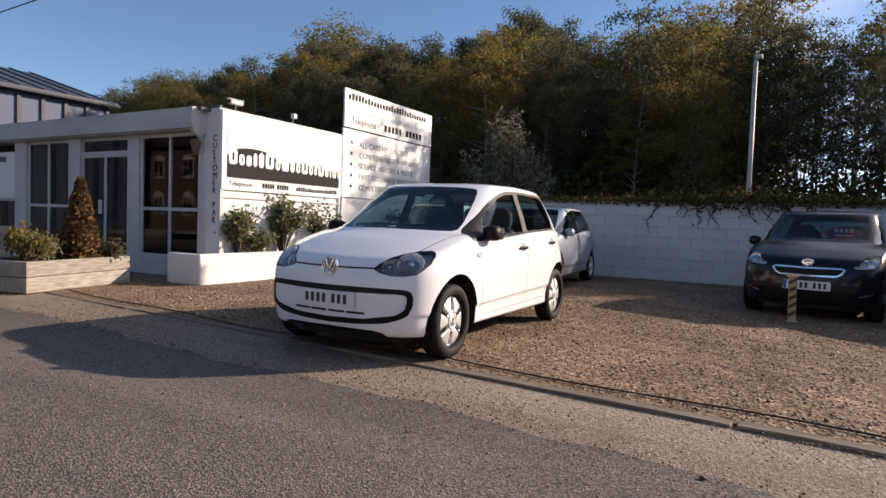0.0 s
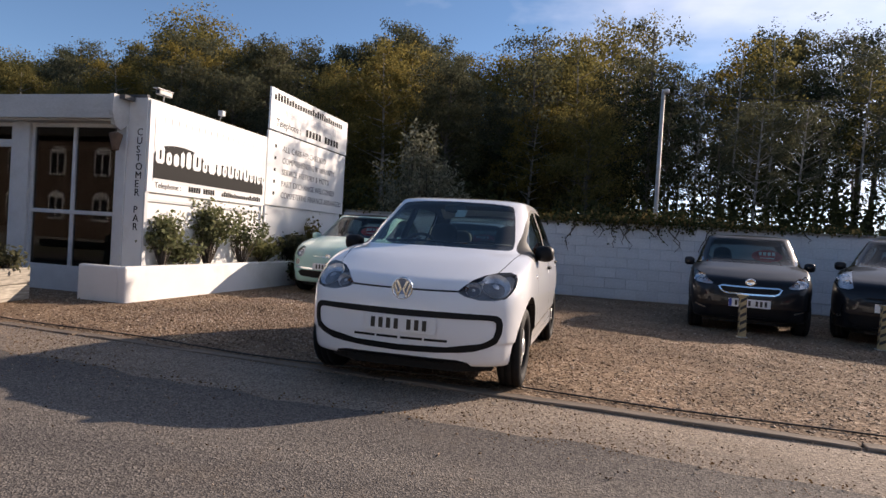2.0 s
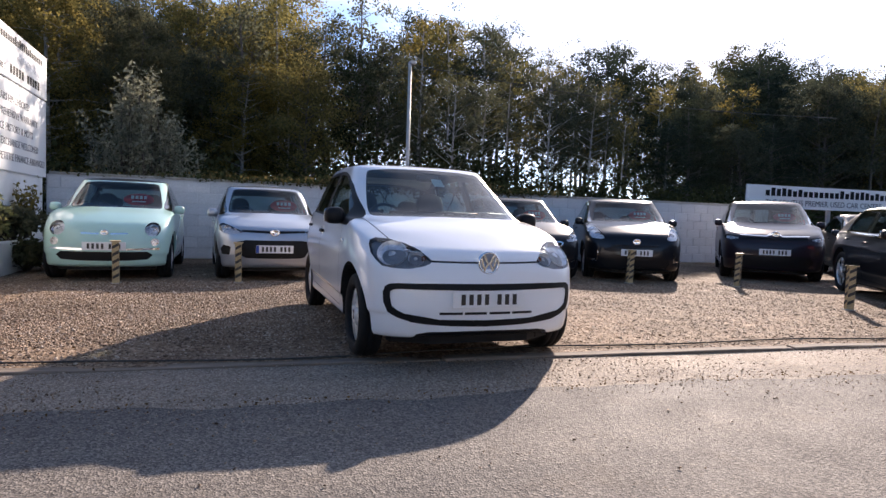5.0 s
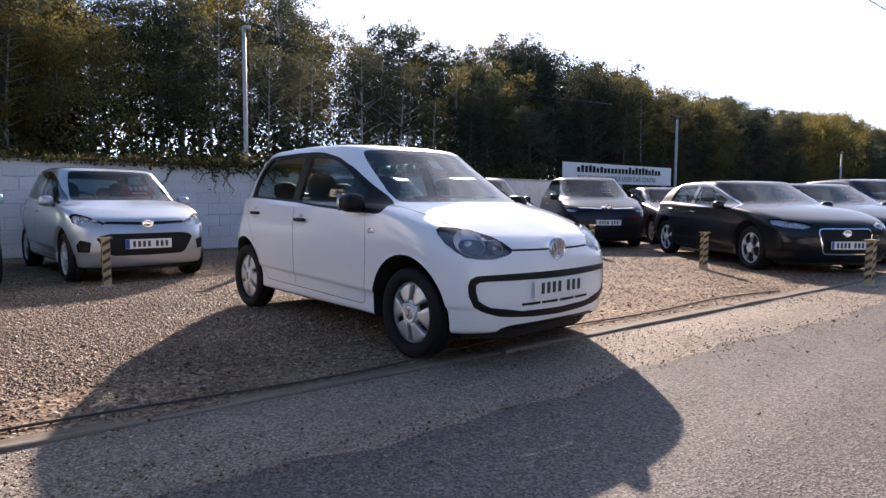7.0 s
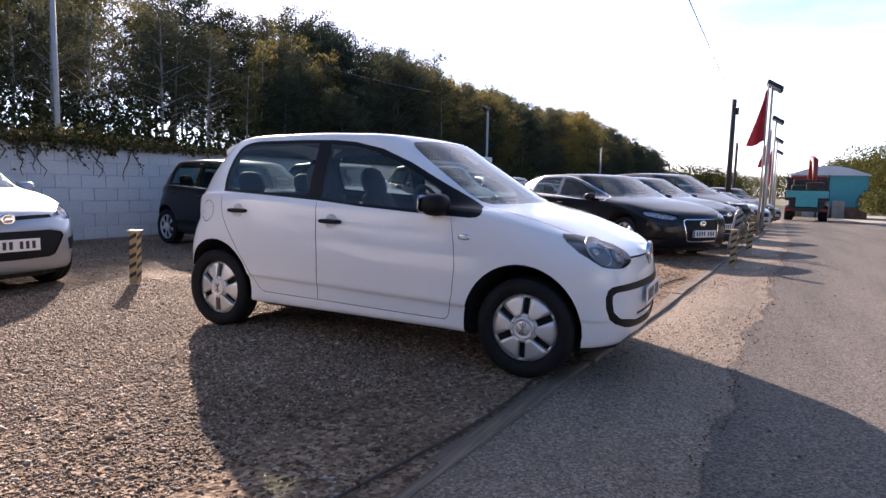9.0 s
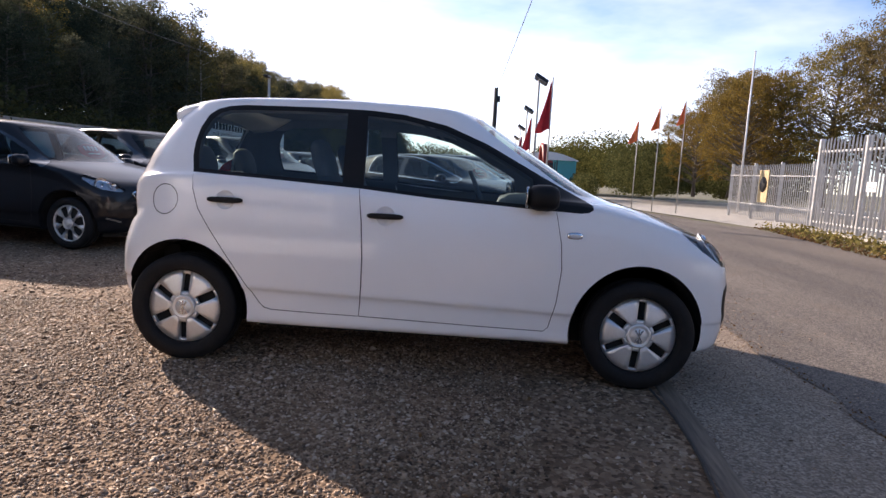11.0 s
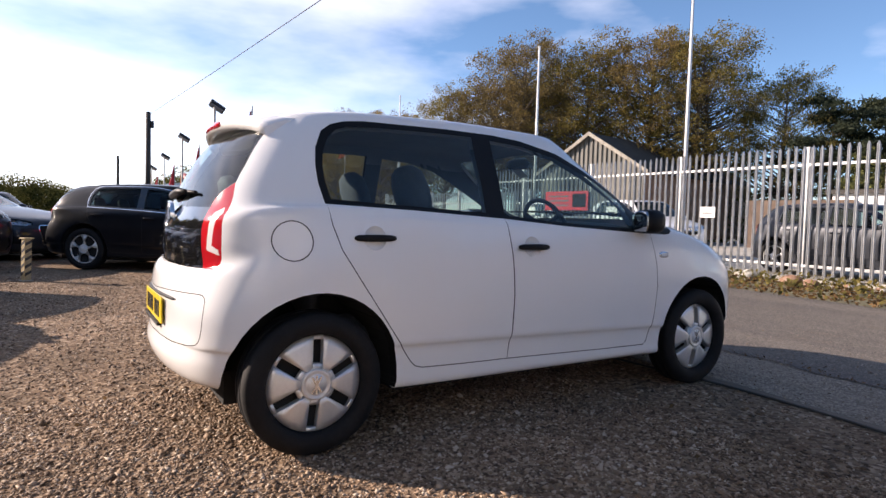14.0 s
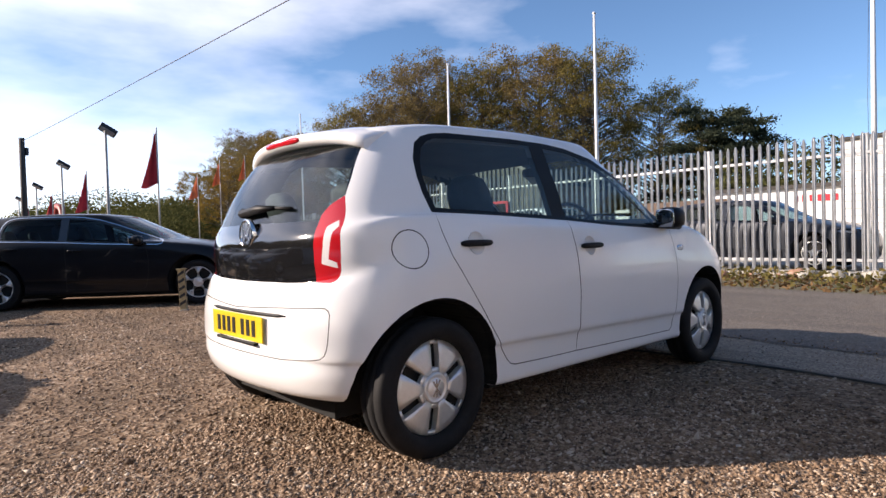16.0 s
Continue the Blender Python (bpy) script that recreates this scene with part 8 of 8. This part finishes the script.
for mt, pick in (("leaf_ivy", half_), ("leaf_rust", ~half_)):
    ob = new("leaves", leaf_mesh("leaves", ivp[pick], rs.uniform(0.03, 0.07, int(pick.sum())), M[mt], rs, long=1.2))
    ob.parent = ivy
for k in range(26):
    x = rs.normal(2.2, 1.1) if k < 20 else rs.uniform(-1.5, 5.5)
    dep = rs.uniform(0.15, 0.70) if k < 12 else rs.uniform(0.08, 0.25)
    pts, px = [(x - 0.1, WALL_Y + 0.1, 1.67), (x, WALL_Y - 0.035, 1.665)], x
    for q in range(5):
        px += rs.uniform(-0.10, 0.12) * (0.5 + dep)
        pts.append((px, WALL_Y - 0.03 - rs.uniform(0, 0.02), 1.60 - dep * (q + 1) / 5))
    part("runner", tubes((pts, [0.014, 0.014, 0.013, 0.011, 0.009, 0.007, 0.004]), sides=5), M["twig"], ivy)
    if k % 2 == 0:
        n = int(6 + 14 * dep)
        u = rs.randint(2, 6, n)
        at_ = np.array(pts)[u] + rs.normal(size=(n, 3)) * np.array((0.05, 0.012, 0.05))
        ob = new("spray", leaf_mesh("spray", at_, rs.uniform(0.025, 0.055, n), M["leaf_ivy"], rs, long=1.2))
        ob.parent = ivy


def shrub(name, label, x, y, z, h, w, stems, leaves, leaf, mat, seed, category="shrub"):
    t = thing(name, label, category, "", pose(x, y, z))
    r = np.random.RandomState(seed)
    bm = bmesh.new()
    cs = []
    for k in range(stems):
        az, out = r.uniform(0, 6.28), r.uniform(0.1, 1.0) * w
        e = Vector((math.cos(az) * out, math.sin(az) * out, h * r.uniform(0.55, 1.0)))
        mid = e * 0.5 + Vector((r.uniform(-0.05, 0.05), r.uniform(-0.05, 0.05), 0.08 * h))
        tube(bm, [(0.02 * math.cos(az), 0.02 * math.sin(az), 0), mid, e], [0.009, 0.006, 0.002], 4, False)
        n = leaves // stems
        u = r.uniform(0.1, 1.0, n)[:, None]
        cs.append(np.array(mid)[None] * (1 - u) + np.array(e)[None] * u + r.normal(size=(n, 3)) * 0.055)
    cs = np.concatenate(cs)
    cs[:, 2] = np.maximum(cs[:, 2], 0.02)
    for nm, me in (("branchwork", blob(bm, "branchwork", M["twig"])), ("foliage", leaf_mesh("foliage", cs, r.uniform(0.6, 1.4, len(cs)) * leaf, mat, r))):
        ob = new(nm, me)
        ob.parent = t
    return t


pz = 0.385
shrub("shrub", "small dark evergreen shrub in the white planter", -4.72, 1.62, pz, 0.78, 0.30, 30, 1300, 0.042, M["leaf_shrub"], 1)
shrub("shrub", "tall leafy shrub with pale tips in the white planter", -4.70, 2.60, pz, 1.05, 0.50, 44, 2400, 0.042, M["leaf_shrub"], 2)
shrub("shrub", "thin straggling shrub in the white planter", -4.70, 3.55, pz, 0.98, 0.45, 30, 900, 0.040, M["leaf_shrub"], 3)
shrub("shrub", "low leafy plant in the white planter", -4.70, 2.05, pz, 0.40, 0.3, 24, 700, 0.040, M["leaf_shrub"], 4)
shrub("shrub", "low leafy plant in the white planter", -4.70, 4.2, pz, 0.48, 0.4, 28, 900, 0.045, M["leaf_shrub"], 5)
shrub("shrub", "sprawling green shrub spilling over the planter", -4.62, 5.3, pz - 0.05, 0.60, 0.62, 46, 2400, 0.05, M["leaf_green"], 6)
shrub("shrub", "sprawling green shrub spilling over the planter", -4.42, 5.15, 0.0, 0.42, 0.50, 40, 1800, 0.05, M["leaf_green"], 7)
shrub("shrub", "tall seed-headed weed in the planter", -4.62, 5.9, pz, 0.95, 0.2, 16, 320, 0.045, M["leaf_olive"], 8)
# brown conifer and bedding plants in the wooden planter
con = thing("conifer", "small brown cone-shaped conifer in the planter", "shrub", "", pose(-5.72, -0.35, 0.34))
rs = np.random.RandomState(4)
n = 5200
zz = rs.uniform(0, 1, n) ** 1.25
rad = (0.26 * (1 - zz) ** 0.8 + 0.02) * np.sqrt(rs.uniform(0.25, 1.1, n))
az = rs.uniform(0, 6.28, n)
cs = np.stack((rad * np.cos(az), rad * np.sin(az), 0.04 + 1.12 * zz), 1)
for nm, me in (("trunk", blob(tubes(([(0, 0, -0.1), (0, 0, 1.0)], [0.03, 0.008]), sides=6), "trunk", M["twig"])), ("foliage", leaf_mesh("foliage", cs, rs.uniform(0.022, 0.05, n), M["leaf_brown"], rs, long=2.2))):
    ob = new(nm, me)
    ob.parent = con
for k, (x, y, mt, h) in enumerate(((-5.55, -1.0, "leaf_grey", 0.35), (-5.75, -0.75, "leaf_ivy", 0.28), (-5.62, 0.0, "leaf_green", 0.25), (-5.35, -1.15, "leaf_olive", 0.42), (-5.9, -1.0, "leaf_gold", 0.45))):
    shrub("shrub", "low bedding plant in the wooden planter", x, y, 0.33, h, 0.2, 18, 420, 0.04, M[mt], 20 + k)

# verge below the fence: weeds, leaves and rubble
rs = np.random.RandomState(15)
n = 3200
vx = rs.uniform(-8, 13, n)
vy = FENCE_Y + 0.2 + rs.uniform(0, 1, n) ** 1.6 * (np.array([road_far(x) for x in vx]) - FENCE_Y - 0.15)
hh = rs.uniform(0.0, 1.0, n) ** 2 * 0.16
ob = new("weeds", leaf_mesh("weeds", np.stack((vx, vy, 0.02 + hh), 1), rs.uniform(0.025, 0.07, n), M["leaf_olive"], rs, long=2.0))
tagged(ob, "low weeds and fallen leaves along the fence", "weeds", kind="stuff")
n = 7000
vx = rs.uniform(-8, 13, n)
vy = FENCE_Y + 0.1 + rs.uniform(0, 1, n) * (np.array([road_far(x) for x in vx]) - FENCE_Y)
ob = new("fallen_leaves", leaf_mesh("fallen_leaves", np.stack((vx, vy, np.full(n, 0.012)), 1), rs.uniform(0.03, 0.06, n), M["leaf_brown"], rs, flat=0.8, long=1.4))
tagged(ob, "dry brown leaves on the verge", "leaves", kind="stuff")
rub = []
for q in range(3):
    b = bmesh.new()
    vs = round_box(b, (0, 0, 0.25), (1, rt.uniform(0.6, 0.9), 0.5), 2.4, None, 5)
    for v in vs:
        v.co += v.co * 0.35 * noise.noise(v.co * 1.3 + Vector((q * 7, 0, 0)))
    rub.append(blob(b, "stone", M["concrete"] if q else M["brick"]))
for k in range(60):
    x = rt.uniform(-3, 9)
    s = rt.choice((0.06, 0.09, 0.14, 0.2))
    ob = new("rubble_stone", rub[k % 3])
    ob.matrix_world = pose(x, FENCE_Y + rt.uniform(0.1, 0.75), -0.01, 0, rt.uniform(-15, 15), rt.uniform(0, 360)) @ Matrix.Diagonal((s, s, s, 1))
    tagged(ob, "broken stone or brick lying by the fence", "stone", "rubble by the fence")
kerb = thing("fence_footing", "broken concrete footing under the palisade fence", "footing")
x = -7.6
while x < 12.7:
    ln = rt.uniform(0.5, 1.3)
    part("block", boxes(((x, FENCE_Y - 0.15, -0.1), (x + ln - 0.03, FENCE_Y + rt.uniform(0.08, 0.2), rt.uniform(0.05, 0.11)), 0.012)), M["concrete"], kerb)
    x += ln

# ---- blocks of the wall, and loose gravel ----
blk = blob(boxes(((-0.2155, -0.012, -0.105), (0.2155, 0.02, 0.105), 0.006)), "block", M["block"])
cut = blob(boxes(((-0.1035, -0.012, -0.105), (0.1035, 0.02, 0.105), 0.006)), "block", M["block"])
rb = random.Random(3)
for r in range(7):
    x = SIGN_X + 0.02 + (0.0 if r % 2 else 0.22)
    if r % 2 == 0:
        ob = new("block", cut)
        ob.parent, ob.location = wall, (SIGN_X + 0.125, WALL_Y + 0.012, 0.115 + 0.221 * r)
    while x < 12.6:
        ob = new("block", blk)
        ob.parent = wall
        ob.location = (x + 0.22, WALL_Y + 0.012 + rb.uniform(-0.003, 0.003), 0.115 + 0.221 * r)
        ob.rotation_euler = (rb.uniform(-0.006, 0.006), 0, 0)
        x += 0.4395


def stones(name, label, regions, mat, seed, size, beyond=False):
    """Loose stones as one mesh: each a squashed eight-sided lump. regions: (x0, x1, y0, y1, count)."""
    r = np.random.RandomState(seed)
    ps = []
    for x0, x1, y0, y1, n in regions:
        ps.append(np.stack((r.uniform(x0, x1, n), r.uniform(y0, y1, n)), 1))
    p = np.concatenate(ps)
    edge = -1.38 - 0.075 * p[:, 0]
    if beyond:
        # grit strewn over the strip beside the lot, thinning out on the road
        gap = edge - 0.12 - p[:, 1]
        p = p[(gap > 0) & (r.uniform(0, 1, len(p)) < np.exp(-np.maximum(0, gap - 0.55) / 0.35) * (0.55 + 0.45 * np.sin(p[:, 0] * 1.9 + p[:, 1] * 3.1)))]
    else:
        p = p[p[:, 1] > edge]
    n = len(p)
    base = np.array(((1, 0, 0), (0, 1, 0), (-1, 0, 0), (0, -1, 0), (0, 0, 1), (0, 0, -1)), float)
    face = np.array(((0, 1, 4), (1, 2, 4), (2, 3, 4), (3, 0, 4), (1, 0, 5), (2, 1, 5), (3, 2, 5), (0, 3, 5)))
    sc = size * r.lognormal(0, 0.35, n)[:, None] * np.stack((r.uniform(0.7, 1.4, n), r.uniform(0.6, 1.0, n), r.uniform(0.35, 0.65, n)), 1)
    a = r.uniform(0, 6.283, n)
    v = base[None] * (1 + r.uniform(-0.25, 0.25, (n, 6, 1))) * sc[:, None, :]
    tilt = r.normal(0, 0.3, (n, 1))
    v[:, :, 2] += v[:, :, 0] * tilt
    c, s = np.cos(a)[:, None], np.sin(a)[:, None]
    x, y = v[:, :, 0] * c - v[:, :, 1] * s, v[:, :, 0] * s + v[:, :, 1] * c
    co = np.stack((x + p[:, :1], y + p[:, 1:], v[:, :, 2] + sc[:, 2:] * 0.2), 2).reshape(-1, 3)
    idx = (face[None] + 6 * np.arange(n)[:, None, None]).reshape(-1)
    me = bpy.data.meshes.new(name)
    me.vertices.add(6 * n)
    me.vertices.foreach_set("co", co.astype(np.float32).ravel())
    me.loops.add(24 * n)
    me.loops.foreach_set("vertex_index", idx.astype(np.int32))
    me.polygons.add(8 * n)
    me.polygons.foreach_set("loop_start", np.arange(0, 24 * n, 3, dtype=np.int32))
    me.update(calc_edges=True)
    me.materials.append(mat)
    return tagged(new(name, me), label, "gravel", kind="stuff")


m_, n_, l_, out_ = material("gravel_stone")
p_ = n_.new("ShaderNodeBsdfPrincipled")
g_ = n_.new("ShaderNodeNewGeometry")
tc_ = n_.new("ShaderNodeTexCoord").outputs["Object"]
col_ = ramp_node(n_, l_, g_.outputs["Random Per Island"], ((0.0, (0.08, 0.054, 0.037)), (0.3, (0.206, 0.141, 0.095)), (0.6, (0.317, 0.226, 0.157)), (0.85, (0.44, 0.345, 0.26)), (1.0, (0.58, 0.51, 0.43))))
col_ = mix_node(n_, l_, 1.0, col_, ramp_node(n_, l_, noise_node(n_, l_, tc_, 0.8, 6.0, 0.62), ((0.35, (0.68, 0.64, 0.6)), (0.65, (1.08, 1.04, 1.0)))), "MULTIPLY")
l_.new(col_, p_.inputs["Base Color"])
p_.inputs["Roughness"].default_value, p_.inputs["Specular IOR Level"].default_value = 0.6, 0.16
l_.new(p_.outputs["BSDF"], out_.inputs["Surface"])
M["stones"] = m_
stones("gravel", "small golden brown pebbles lying thick underfoot", ((-3.7, 0.4, -0.6, 3.6, 95000),), M["stones"], 5, 0.0074)
stones("gravel", "loose golden brown gravel stones underfoot", ((-4.4, 1.2, -1.2, 3.4, 20000), (-4.4, 6.5, -1.6, 7.6, 22000), (-10, -4.4, -1.0, 1.2, 5000), (1.2, 7, -1.9, 3.0, 15000)), M["stones"], 2, 0.0088)
stones("grit", "pale loose grit strewn over the roadside strip", ((-7.0, 8.0, -4.2, -0.8, 60000),), M["stones"], 9, 0.0052, True)
n = 420
rs = np.random.RandomState(44)
gx, gy_ = rs.uniform(-4.6, 9, n), rs.uniform(-1.5, 7.6, n)
ob = new("fallen_leaves", leaf_mesh("fallen_leaves", np.stack((gx, gy_, np.full(n, 0.018)), 1), rs.uniform(0.010, 0.026, n), M["leaf_brown"], rs, flat=0.75, long=1.4))
tagged(ob, "dry fallen leaves scattered over the gravel", "leaves", kind="stuff")

n = 1500
lx_ = rs.uniform(-8, 11, n)
ly_ = np.array([road_edge(x) for x in lx_]) + rs.normal(0, 0.045, n) + 0.03 * np.sin(lx_ * 1.7)
ob = new("road_litter", leaf_mesh("road_litter", np.stack((lx_, ly_, np.array([gz(x) for x in lx_]) + 0.010), 1), rs.uniform(0.004, 0.014, n), M["leaf_brown"], rs, flat=0.8, long=1.5))
tagged(ob, "brown leaf litter gathered along the road's edge", "leaves", kind="stuff")
